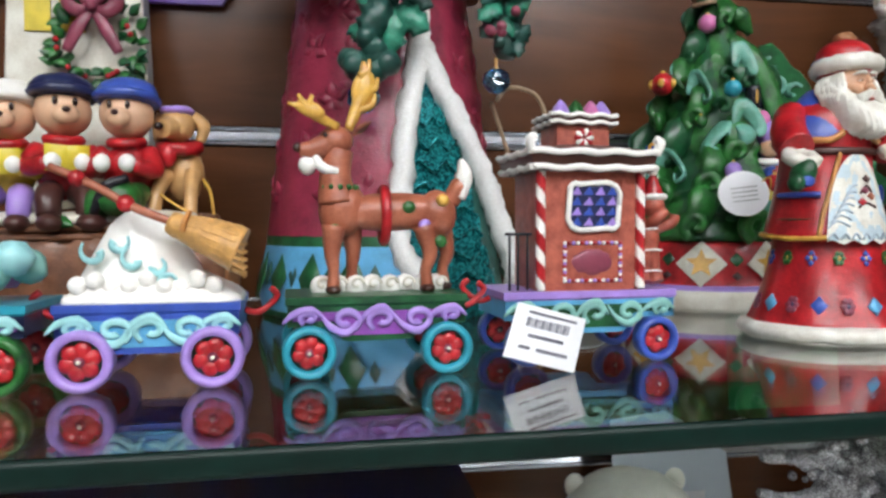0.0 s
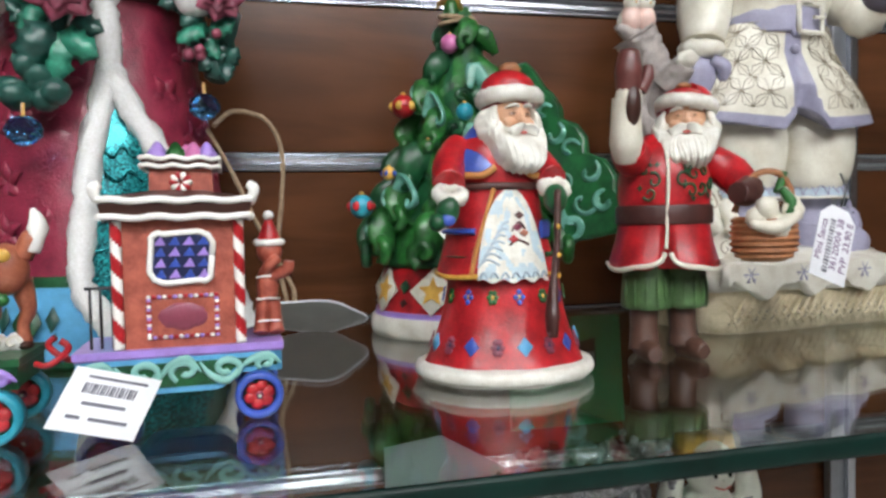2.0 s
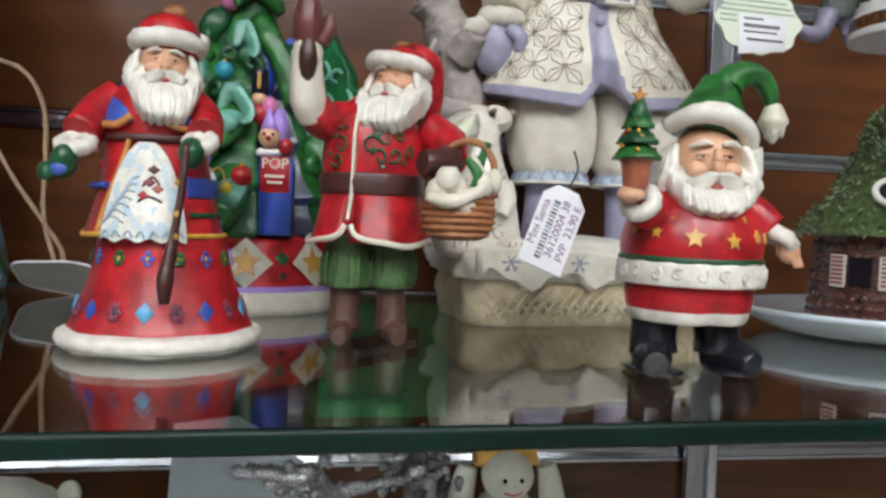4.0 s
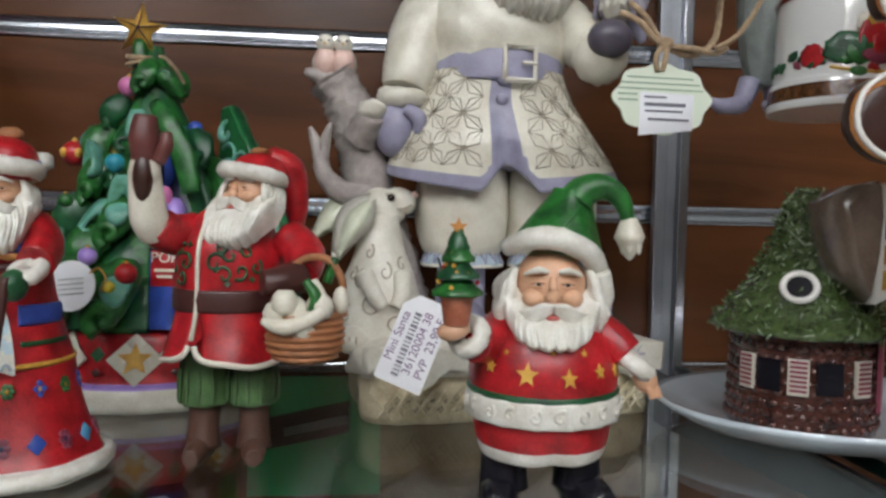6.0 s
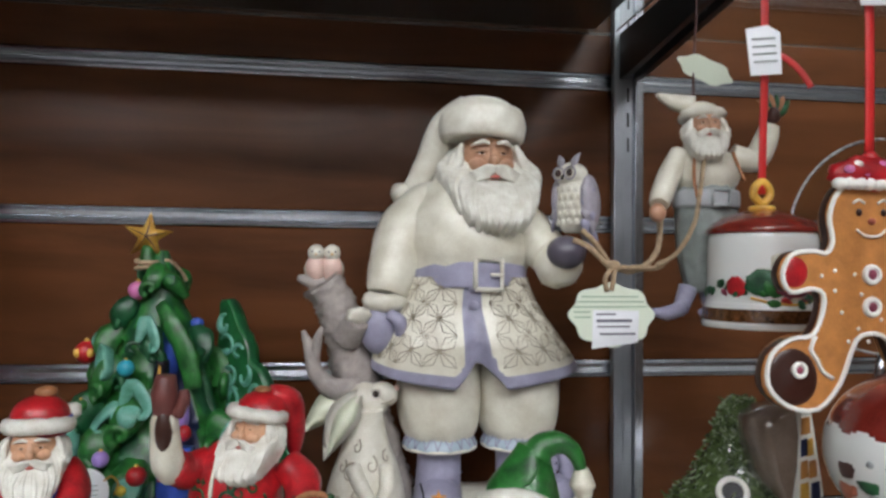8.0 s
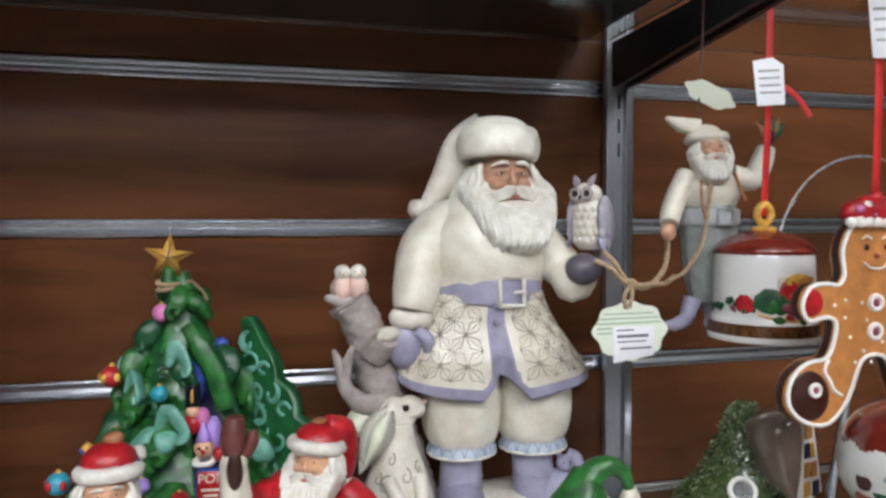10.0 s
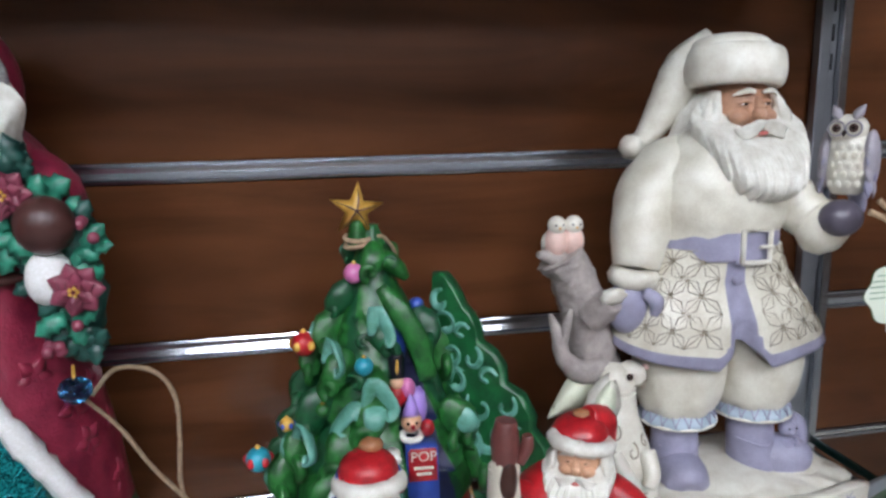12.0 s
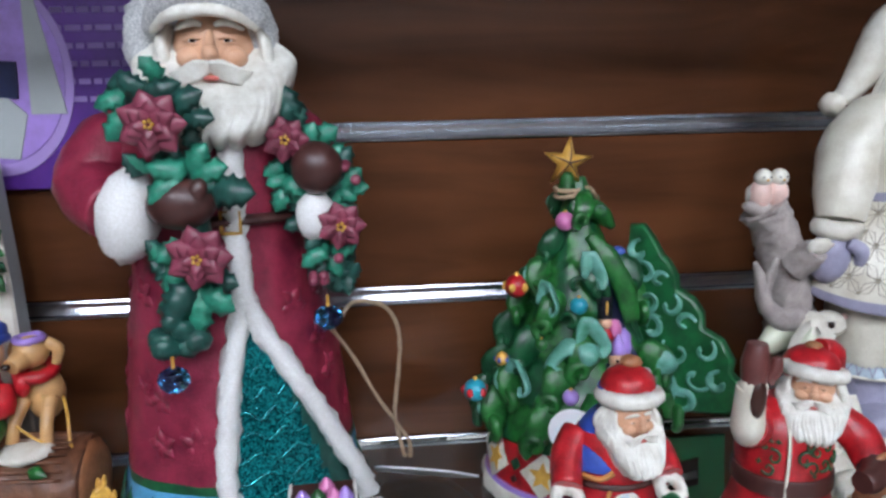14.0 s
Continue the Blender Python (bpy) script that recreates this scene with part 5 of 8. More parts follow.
tree_figure()
bx = thing("toy_label", (.295, .510, SHELF), "small red and blue toy box label inside tree", "label")
c = Clay()
c.prism([(-.0088, -.0052), (.0088, -.0052), (.0088, .0138), (-.0088, .0138)], (.0235, -.0590, .0905), (1, -.07, 0), (0, .08, 1), .0006, RED, GOLD)
c.object("panel", bx)
words("POP", .0095, pose(.0235, -.0605, .0995, 85, 0, -4), CREAM, bx)
c = Clay()
bars(c, (.0235, -.0596, .0900), (1, -.07, 0), (0, .08, 1), [(-.0065, .0065, .0015, .0020), (-.0050, .0050, -.0025, .0018)], CREAM)
c.object("print", bx)
dt = thing("hang_tag", (.295, .510, SHELF), "round white paper tag tied with gold thread", "tag")
c = Clay()
c.prism([(.0165 * math.cos(i * math.pi / 16), .0155 * math.sin(i * math.pi / 16)) for i in range(32)], (-.025, -.0815, .083), (1, -.25, .12), (-.1, .2, 1), .0008, CARD)
c.object("card", dt)
c = Clay()
c.tube([(-.013, -.0835, .091), (-.008, -.084, .094), (-.005, -.081, .088), (-.008, -.080, .080)], .0007, GOLD, 6)
c.object("thread", dt, "gold thread")
c = Clay()
bars(c, (-.025, -.0815, .083), (1, -.25, .12), (-.1, .2, 1), [(-.008, .009, .004 - i * .003, .0006) for i in range(4)], GREY_CARD)
c.object("print", dt, "faint print bars")


# ---- the red-robed figure with the white apron ----
def small_red_figure():
    k = Clay()
    o = (-.002, 0, 0)
    robe = [(.0, .0450), (.003, .0458), (.008, .0450), (.011, .0425), (.025, .0368), (.040, .0325), (.056, .0300)]
    k.turned(robe, o, lambda z, th: BEARD if z < .0095 else RED, .86, 56, 4, wave=lambda th, z: .0012 * math.sin(8 * th + 1) * max(0, 1 - z / .05))
    k.fur_ring((o[0], 0, .0050), .0450, .0042, BEARD, .86, (0, 0, 0), 40, .15)
    at = k.surface(robe, o, .86, .0010)
    for i in range(11):
        th = -1.75 + i * .35
        if i % 2:
            k.diamond(at, th, .020, .0042, .0050, SKY if i % 4 == 1 else BLUE)
        else:
            for a in range(6):
                k.diamond(at, th + .05 * math.cos(a * 1.047), .020 + .0030 * math.sin(a * 1.047), .0018, .0020, WINE)
            k.diamond(at, th, .020, .0014, .0016, NAVY)
    for i in range(9):
        th = -1.7 + i * .42
        m = GREEN if i % 2 else BLUE
        for a in range(6 if i % 2 else 4):
            k.diamond(at, th + .055 * math.cos(a * (1.047 if i % 2 else 1.571)), .0445 + .0026 * math.sin(a * (1.047 if i % 2 else 1.571)), .0016, .0017, m)
        k.diamond(at, th, .0445, .0012, .0012, GOLD)
    k.m = Matrix.Translation((-.004, 0, 0)) @ Matrix.Diagonal((.92, .96, 1, 1))
    coat = [(.054, .0350), (.058, .0345), (.075, .0300), (.095, .0260), (.110, .0255), (.122, .0230), (.130, .0160), (.136, .010)]
    k.turned(coat, o, RED, .86, 48, 4, wave=lambda th, z: .0012 * math.sin(7 * th) * max(0, (.08 - z) / .03))
    ca = k.surface(coat, o, .86, .0016)
    k.drawn(ca, [(-2.4 + i * .3, .0555 + .001 * math.sin(i)) for i in range(9)], .0014, GOLD)
    k.drawn(ca, [(.25 + i * .3, .0555) for i in range(9)], .0014, GOLD)
    k.drawn(ca, [(-.66, .056), (-.62, .066), (-.50, .080), (-.38, .092), (-.30, .100)], .0016, ORANGE)
    # apron
    rows = []
    for i in range(27):
        z = .053 + i * .00176
        w = .60 * max(.02, 1 - (i / 26.5) ** 2.6) ** .5
        rows.append([ca(.03 - w + 2 * w * j / 30, z + (.0010 * math.sin(j * .8) if i == 0 else 0))[0] + Vector((0, -.0012, 0)) for j in range(31)])
    k.grid(rows, lambda i, j: APRON_BLUE if noise.noise(Vector((i * .22, j * .22, 4))) > .08 else BEARD, close=False)
    ap = k.surface(coat, o, .86, .0036)
    for i in range(7):
        k.drawn(ap, [(-.55 + i * .05, .060 + i * .0028), (-.40 + i * .045, .064 + i * .0030), (-.22 + i * .03, .061 + i * .0036)], .0006, PALE_BLUE)
        k.drawn(ap, [(-.52 + i * .16, .0545), (-.46 + i * .16, .0575), (-.40 + i * .16, .0545)], .0007, PALE_BLUE)
    for th, z, m in ((.10, .080, WINE), (.22, .077, FAWN), (.02, .074, RED), (.16, .086, BROWN)):
        k.diamond(ap, th, z, .0030, .0022, m)
    k.drawn(ap, [(-.05, .071), (.1, .0735), (.28, .071)], .0007, BROWN)
    k.drawn(ap, [(.0, .078), (.14, .0825), (.25, .079)], .0006, BROWN)
    # blue and green bands on the coat
    for z, m, r in ((.0785, BLUE, .0050), (.0655, GREEN_D, .0012)):
        k.tube([ca(th, z)[0] - ca(th, z)[1] * .0022 for th in (-1.5, -1.3, -1.1, -.85, -.66)], r, m, 8, 3, flat=.35)
        k.tube([ca(th, z)[0] for th in (.70, .9, 1.2, 1.6)], r, m, 8, 3, flat=.25)
    k.tube([ca(th, .101)[0] for th in (-.9, -.6, -.3, 0, .3, .6, .9)], .0019, BROWN, 8, 3, flat=.6)
    # blue cape with its amber rim
    cape = [(.108, .0285), (.112, .0278), (.120, .0240), (.130, .0170), (.136, .011)]
    k.turned(cape, o, BLUE, .86, 44, 4, wave=lambda th, z: -.004 * math.exp(-(min(th, 2 * math.pi - th) / .5) ** 2))
    cp = k.surface(cape, o, .86, .0008)
    for s in (-1, 1):
        k.drawn(cp, [(s * t, .1065 + (.004 if t < .4 else 0)) for t in (.25, .5, .8, 1.2, 1.6, 2.0, 2.6, 3.1)], .0019, ORANGE)
    # arms
    k.m = Matrix.Translation((-.0065, 0, 0)) @ Matrix.Diagonal((.84, 1, 1, 1))
    k.tube([(-.022, .002, .122), (-.031, -.006, .112), (-.035, -.018, .101)], [.0095, .0105, .0100], RED, 12, 5)
    k.fur_ring((-.0355, -.022, .0965), .0072, .0040, BEARD, 1, (25, 0, 0), 14, .3)
    k.ball((-.039, -.028, .088), (.0070, .0065, .0085), GREEN_D, (20, 30, 0))
    k.ball((-.046, -.031, .083), (.0050, .0045, .0045), GREEN_D)
    k.ball((-.040, -.033, .084), (.0045, .002, .003), BLUE)
    k.tube([(.020, .002, .120), (.029, -.006, .111), (.031, -.018, .103)], [.0095, .0105, .0095], RED, 12, 5)
    k.fur_ring((.030, -.023, .100), .0068, .0038, BEARD, 1, (25, 0, 0), 14, .3)
    k.ball((.027, -.031, .094), (.0072, .0065, .0075), GREEN_D)
    # staff with pouch
    k.tube([(.026, -.036, .098), (.024, -.039, .075), (.021, -.041, .055), (.018, -.044, .036), (.018, -.044, .026)], [.0022, .0020, .0024, .0045, .0030], BROWN, 8, 5, rough=.2)
    for z in (.080, .066, .056):
        k.ball((.023, -.043, z), .0014, GOLD, n=6)
    k.m = Matrix.Identity(4)
    # head and hat
    k.head((-.001, -.011, .1355), .0132, 15, 0, 1.50, 2.20, strands=12, out=1.1)
    k.turned([(.142, .0142), (.150, .0150), (.157, .0130), (.161, .0080), (.1625, .003)], (0, -.006, 0), RED, .95, 22, 4)
    k.turned([(.1485, .0158), (.1500, .0162), (.1515, .0156)], (0, -.006, 0), BLUE, .95, 22, 2)
    k.fur_ring((0, -.008, .1470), .0142, .0044, BEARD, .95, (-6, 0, 0), 20, .2)
    k.ball((.002, -.004, .1640), (.0062, .005, .0036), TAN, n=10, rough=.2)
    k.ball((.013, .004, .152), .0048, BEARD, n=10, rough=.25)
    return placed(k.object("robed_figurine"), .275, .350, SHELF, 0, "small red-robed figurine with blue cape and painted white apron", "figurine")


small_red_figure()


# ---- the waving figure with the basket ----
CHOCO_M = paint('worn_brown_boot', '54392e', .5, .35, .4)
MITT = paint('red_brown_mitten', '6a3a36', .42, .3, .3)


def waving_figure():
    k = Clay()
    o = (-.008, 0, 0)
    k.m = Matrix.Translation(o) @ Matrix.Diagonal((.89, .92, 1, 1)) @ Matrix.Translation((-o[0], 0, 0))
    for q in (-1, 1):
        x = o[0] + q * .0135
        k.tube([(x, .002, .036), (x + q * .001, .001, .018), (x + q * .001, 0, .006)], [.0095, .0088, .0105], CHOCO_M, 12, 4)
        k.tube([(x + q * .001, .003, .0060), (x + q * .003, -.012, .0058), (x + q * .004, -.019, .0050)], [.0070, .0068, .0045], CHOCO_M, 10, 4)
        k.turned([(.030, .0140), (.034, .0150), (.045, .0140), (.058, .0130)], (x, 0, 0), OLIVE, 1, 20, 3, wave=lambda th, z: .0014 * math.sin(8 * th))
        for i in range(7):
            a = -1.5 + i * .5
            k.tube([(x + .0148 * math.sin(a), -.0148 * math.cos(a), .0315), (x + .0150 * math.sin(a), -.0150 * math.cos(a), .040), (x + .0142 * math.sin(a), -.0142 * math.cos(a), .049)], [.0006, .0014, .0006], OLIVE, 6, 3)
    coat = [(.054, .0365), (.058, .0358), (.070, .0320), (.084, .0295), (.098, .0305), (.112, .0290), (.124, .0225), (.132, .012)]
    def hem(th, z):
        t = th if th < math.pi else th - 2 * math.pi
        low = max(0, (.082 - z) / .028)
        return .0016 * math.sin(5 * th + .5) * low - .012 * low * math.exp(-((t + .42) / .10) ** 2)
    k.turned(coat, o, RED, .88, 90, 5, wave=hem, drop=lambda th, z: .014 * max(0, (.078 - z) / .024) * math.exp(-(((th if th < math.pi else th - 2 * math.pi) + .42) / .15) ** 2))
    at = k.surface(coat, o, .88, .0014)
    k.drawn(at, [(-.42 - t, .0550 + .0015 * math.sin(5 * t) + (.012 * max(0, 1 - t * 6))) for t in (.05, .12, .3, .6, .9, 1.2, 1.6, 2.0)], .0017, CREAM)
    k.drawn(at, [(-.42 + t, .0550 + .0015 * math.sin(5 * t) + (.012 * max(0, 1 - t * 6))) for t in (.05, .12, .3, .6, .9, 1.2, 1.6, 2.0)], .0017, CREAM)
    k.drawn(at, [(-.45, .066), (-.43, .075), (-.42, .086), (-.40, .100), (-.40, .112), (-.42, .120)], .0014, CREAM)
    k.turned([(.0795, .0312), (.081, .0320), (.089, .0318), (.0905, .0310)], o, BROWN, .88, 40, 2)
    for th, z, s, a0, tn in ((.18, .104, .0055, .5, 1), (.34, .098, .0050, 2.8, -1), (.45, .108, .0050, 1.2, 1), (.62, .100, .0045, 4, 1), (.28, .112, .0040, 1, -1), (-.42, .104, .0050, 2, -1), (-.60, .110, .0045, .5, 1), (-.50, .097, .0045, 3.6, 1), (.75, .110, .0040, 2, 1), (.9, .102, .0040, 1, -1)):
        k.scroll(at, th - .27, z, s, GREEN_D, .00075, tn, a0, .030)
    for th, z in ((.4, .094), (.68, .114), (-.35, .113), (.82, .096), (-.7, .100)):
        k.star(at, th - .27, z, .0022, GREEN_D, .03, 4, .0008)
    k.m = Matrix.Identity(4)
    # head
    k.head((.003, -.006, .1375), .0138, -30, -8, 1.60, 2.15, strands=13, eyes_open=False, out=1.15)
    k.ball((.006, .002, .148), (.0160, .0155, .0125), RED, n=16)
    k.tube([(.010, .002, .158), (.021, .007, .152), (.024, .012, .134), (.024, .014, .120)], [.006, .0085, .0070, .0035], RED, 10, 5)
    k.ball((.0245, .013, .115), .0048, BEARD, n=10, rough=.25)
    k.fur_ring((.004, -.005, .1480), .0145, .0040, BEARD, .95, (-8, 8, -14), 20, .2)
    k.ball((.006, .001, .161), (.005, .005, .002), TAN, n=8, rough=.2)
    # raised arm, bell sleeve, mitten
    k.tube([(-.024, -.002, .119), (-.034, -.010, .117), (-.040, -.017, .122)], [.0100, .0105, .0095], RED, 12, 5)
    k.tube([(-.040, -.016, .116), (-.0425, -.020, .125), (-.0435, -.022, .138), (-.0440, -.023, .149)], [.0070, .0092, .0082, .0074], CREAM, 14, 5)
    k.ball((-.0432, -.0245, .148), (.0074, .0068, .0115), CREAM, n=14)
    k.ball((-.0430, -.0285, .1445), (.0048, .0040, .0120), CHOCO, n=14)
    k.tube([(-.043, -.024, .150), (-.0435, -.025, .163), (-.0430, -.025, .174)], [.0065, .0075, .0052], MITT, 10, 4)
    k.tube([(-.037, -.026, .152), (-.033, -.027, .160), (-.033, -.027, .166)], [.0035, .0036, .0025], MITT, 8, 4)
    # other arm and basket
    k.tube([(.021, -.002, .117), (.031, -.010, .108), (.030, -.024, .098)], [.0100, .0110, .0090], RED, 12, 5)
    k.tube([(.030, -.026, .0985), (.022, -.034, .096), (.014, -.038, .096)], [.0085, .0078, .0060], BROWN, 10, 4)
    b = (.034, -.034, 0)
    k.turned([(.058, .010), (.061, .0150), (.068, .0178), (.076, .0178), (.082, .0170), (.083, .015)], b, TAN, .85, 30, 4, wave=lambda th, z: .0007 * math.sin(20 * th + (1 if int(z * 600) % 2 else 0) * 3.1))
    for i in range(7):
        k.fur_ring((b[0], b[1], .061 + i * .0033), (.0150, .0172, .0180, .0182, .0180, .0176, .0172)[i], .0011, TAN, .85, (0, 0, 0), 24, .4)
    k.tube([(b[0] + .018, b[1], .080), (b[0] + .017, b[1], .098), (b[0] + .008, b[1] + .002, .108), (b[0] - .006, b[1] + .004, .104), (b[0] - .016, b[1] + .004, .086)], .0018, TAN, 8, 5, rough=.3)
    rng = random.Random(3)
    for i in range(6):
        k.ball((b[0] - .012 + i * .004, b[1] - .010 - .003 * (i % 2), .082 + .006 * math.sin(i * 1.4)), (.0065, .0045, .0065), CREAM, (0, rng.uniform(-40, 40), 0), 10, .2)
    k.tube([(b[0] - .018, b[1] - .012, .079), (b[0] - .008, b[1] - .017, .077), (b[0] + .002, b[1] - .016, .080), (b[0] + .009, b[1] - .013, .086), (b[0] + .004, b[1] - .010, .098)], [.002, .0040, .0035, .0040, .0025], CREAM, 9, 4)
    k.tube([(b[0] + .001, b[1] - .012, .098), (b[0] + .006, b[1] - .014, .091), (b[0] + .004, b[1] - .015, .084)], [.002, .003, .002], GREEN, 8, 4)
    k.ball((b[0] + .017, b[1] - .003, .088), (.0042, .004, .0068), CREAM, n=10)
    k.tube([(b[0] + .010, b[1] + .002, .096), (b[0] + .014, b[1] + .001, .108)], [.0024, .0020], GREEN, 8)
    return placed(k.object("waving_figurine"), .385, .362, SHELF, 0, "waving red-coated figurine with green breeches and wicker basket", "figurine")


waving_figure()


# ---- the round little figure in the green cap ----
def little_figure():
    k = Clay()
    o = (-.010, 0, 0)
    for q in (-1, 1):
        x = o[0] + q * .0175
        k.tube([(x - q * .002, .002, .032), (x, .0, .018), (x, -.001, .009)], [.0115, .0112, .0120], BOOT_BLACK, 14, 4)
        k.tube([(x, .004, .0082), (x + q * .005, -.012, .0080), (x + q * .008, -.021, .0065)], [.0095, .0092, .0062], BOOT_BLACK, 12, 4)
        k.ball((x + q * .003, -.007, .0022), (.0125, .0175, .0026), BOOT_BLACK, (0, 0, -q * 18), 14)
    k.m = Matrix.Translation(o) @ Matrix.Diagonal((.90, .92, 1, 1)) @ Matrix.Translation((-o[0], 0, 0))
    k.turned([(.026, .0315), (.030, .0335), (.040, .0355), (.048, .0345)], o, lambda z, th: BEARD if z < .0325 else RED, .88, 40, 4, wave=lambda th, z: -.006 * math.exp(-(min(th, 2 * math.pi - th) / .18) ** 2) * max(0, (.042 - z) / .016))
    k.turned([(.0445, .0385), (.0455, .0400), (.0545, .0395), (.0560, .0385)], o, BEARD, .9, 44, 3, wave=lambda th, z: .0009 * math.sin(15 * th))
    fu = k.surface([(.0445, .0392), (.056, .0390)], o, .9, .0014)
    for i in range(11):
        k.scroll(fu, -1.5 + i * .3, .0503, .0034, BEARD, .0008, 1 if i % 2 else -1, 1, .039)
    k.turned([(.0555, .0388), (.0570, .0398), (.0585, .0388)], o, GREEN_D, .9, 40, 2)
    belly = [(.0575, .0380), (.064, .0388), (.072, .0372), (.082, .0325), (.092, .0250), (.098, .016)]
    k.turned(belly, o, RED, .92, 44, 4)
    at = k.surface(belly, o, .92, .0006)
    for th, z, s in ((-.42, .0680, .0056), (.10, .0668, .0046), (-.95, .0700, .0034), (.56, .0690, .0036), (-.10, .0775, .0016), (.95, .068, .0034), (-1.35, .071, .003), (.35, .077, .0020), (-.75, .0765, .0015), (1.35, .070, .003)):
        k.star(at, th, z, s, GOLD, .037, 5, .0011)
    k.m = Matrix.Identity(4)
    # arms
    k.tube([(-.028, -.002, .086), (-.038, -.012, .080), (-.046, -.021, .081)], [.0095, .0100, .0088], RED, 12, 5)
    k.fur_ring((-.0485, -.022, .0835), .0062, .0040, BEARD, 1, (40, -50, 0), 14, .3)
    k.ball((-.056, -.029, .087), (.0075, .0058, .0042), SKIN, (0, -10, 20))
    k.tube([(.006, -.002, .088), (.018, -.008, .080), (.025, -.012, .073)], [.0095, .0100, .0090], RED, 12, 5)
    k.fur_ring((.0295, -.013, .0700), .0070, .0040, BEARD, 1, (10, 35, 0), 14, .3)
    k.ball((.034, -.015, .063), (.0055, .0050, .0070), SKIN, (0, -25, 0))
    for i in range(3):
        k.tube([(.034 + i * .0022, -.018 + i * .001, .060), (.036 + i * .0022, -.019 + i * .001, .055)], [.0017, .0013], SKIN, 6)
    # potted tree
    k.turned([(.0895, .0052), (.091, .0056), (.100, .0068), (.101, .0074), (.103, .0074), (.1035, .006)], (-.055, -.030, 0), FAWN, 1, 20, 2)
    for i, (z, r) in enumerate(((.102, .0105), (.109, .0088), (.116, .0066), (.121, .0042))):
        k.turned([(z, r), (z + .002, r * .95), (z + .007, r * .45), (z + .009, r * .2)], (-.055, -.030, 0), GREEN_D if i % 2 else GREEN, 1, 20, 2, wave=lambda th, zz: .0010 * math.sin(7 * th + zz * 900))
    rng = random.Random(8)
    for i in range(14):
        a, z = rng.uniform(-1.6, 1.6), rng.uniform(.104, .120)
        r = .0105 - (z - .102) * .38
        k.ball((-.055 + r * math.sin(a), -.030 - r * math.cos(a), z), .0011, GOLD if i % 3 else RED, n=6)
    st = [((.0042 if i % 2 == 0 else .0018) * math.sin(math.pi * i / 5), (.0042 if i % 2 == 0 else .0018) * math.cos(math.pi * i / 5)) for i in range(10)]
    k.prism(st, (-.055, -.030, .1305), (1, 0, 0), (0, 0, 1), .002, ORANGE)
    # head and cap
    k.head((-.0095, -.008, .1030), .0192, -10, 0, 1.36, 1.38, strands=11, out=.85, carve=.8)
    k.tube([(-.030, -.008, .1215), (-.022, -.020, .1260), (-.010, -.0235, .1260), (.004, -.020, .1200), (.012, -.010, .1115), (.014, .002, .107)], [.0040, .0050, .0054, .0052, .0048, .0040], BEARD, 10, 5, rough=.15)
    k.m = pose(-.0050, -.001, .1185, 0, 13, 0)
    k.turned([(.000, .0205), (.005, .0205), (.011, .0175), (.018, .0135), (.025, .0100), (.030, .0080)], (0, 0, 0), GREEN, .98, 34, 5, wave=lambda th, z: .0009 * math.sin(4 * th + 90 * z))
    k.m = Matrix.Identity(4)
    k.tube([(.0025, -.003, .143), (.0060, -.003, .1475), (.0130, -.004, .1500), (.0200, -.005, .1480), (.0250, -.005, .1420), (.0272, -.005, .1350)], [.0088, .0078, .0064, .0052, .0042, .0030], GREEN, 14, 5)
    k.tube([(-.012, -.017, .128), (-.004, -.017, .134), (.002, -.014, .141)], [.0003, .0010, .0003], GREEN, 6, 4)
    k.tube([(.0278, -.005, .136), (.0282, -.005, .127), (.0285, -.005, .1165)], [.0034, .0074, .0008], CREAM, 10, 5)
    for i in range(6):
        a = i * 1.047
        k.leaf((.0290 + .003 * math.cos(a), -.005 + .003 * math.sin(a), .129), (.0290 + .0045 * math.cos(a), -.005 + .0045 * math.sin(a), .119), (math.cos(a), math.sin(a), 0), .0028, CREAM)
    k.tube([(.011, -.016, .112), (.014, -.012, .100), (.013, -.010, .088)], [.004, .005, .002], BEARD, 9, rough=.2)
    k.v = [(x * .955, y * .955, z * .955) for x, y, z in k.v]
    return placed(k.object("capped_figurine"), .537, .295, SHELF, 0, "little round figurine in green cap holding a potted tree", "figurine")


little_figure()

# price card that leans behind the little figure's hand
pc = thing("price_tag", (.468, .340, SHELF), "white printed price tag leaning beside the little figure", "tag")
U, V = Vector((.84, -.05, -.36)).normalized(), Vector((.36, .18, .86)).normalized()
c = Clay()
c.prism([(-.0125, -.023), (.0125, -.023), (.0125, .016), (.006, .023), (-.006, .023), (-.0125, .016)], (.004, -.004, .066), U, V, .0006, CARD)
c.object("card", pc)
c = Clay()
c.tube([(.013, 0, .088), (.018, .002, .098), (.016, .004, .108)], .0006, BLACK, 6)
c.object("loop", pc, "black tag loop")
def along(text, size, u, m):
    x, y = V, -U
    z = x.cross(y)
    z = z if z.y < 0 else -z
    mat4 = Matrix(((x.x, y.x, z.x, 0), (x.y, y.y, z.y, 0), (x.z, y.z, z.z, 0), (0, 0, 0, 1)))
    words(text, size, Matrix.Translation(Vector((.004, -.004, .066)) + U * u + z * .0006) @ mat4, m, pc)
along("Mini Santa", .0062, -.0092, INK_P)
along("36120004 38", .0062, .0020, INK_P)
along("PVP  23,90 E", .0062, .0085, INK_P)
c = Clay()
for i in range(16):
    v = -.018 + i * .0021
    bars(c, (.004, -.004, .066), U, V, [(-.0050, -.0015, v, .0008 + .0006 * (i % 3 == 0))], INK)
c.object("barcode_bars", pc, "dark printed bars")


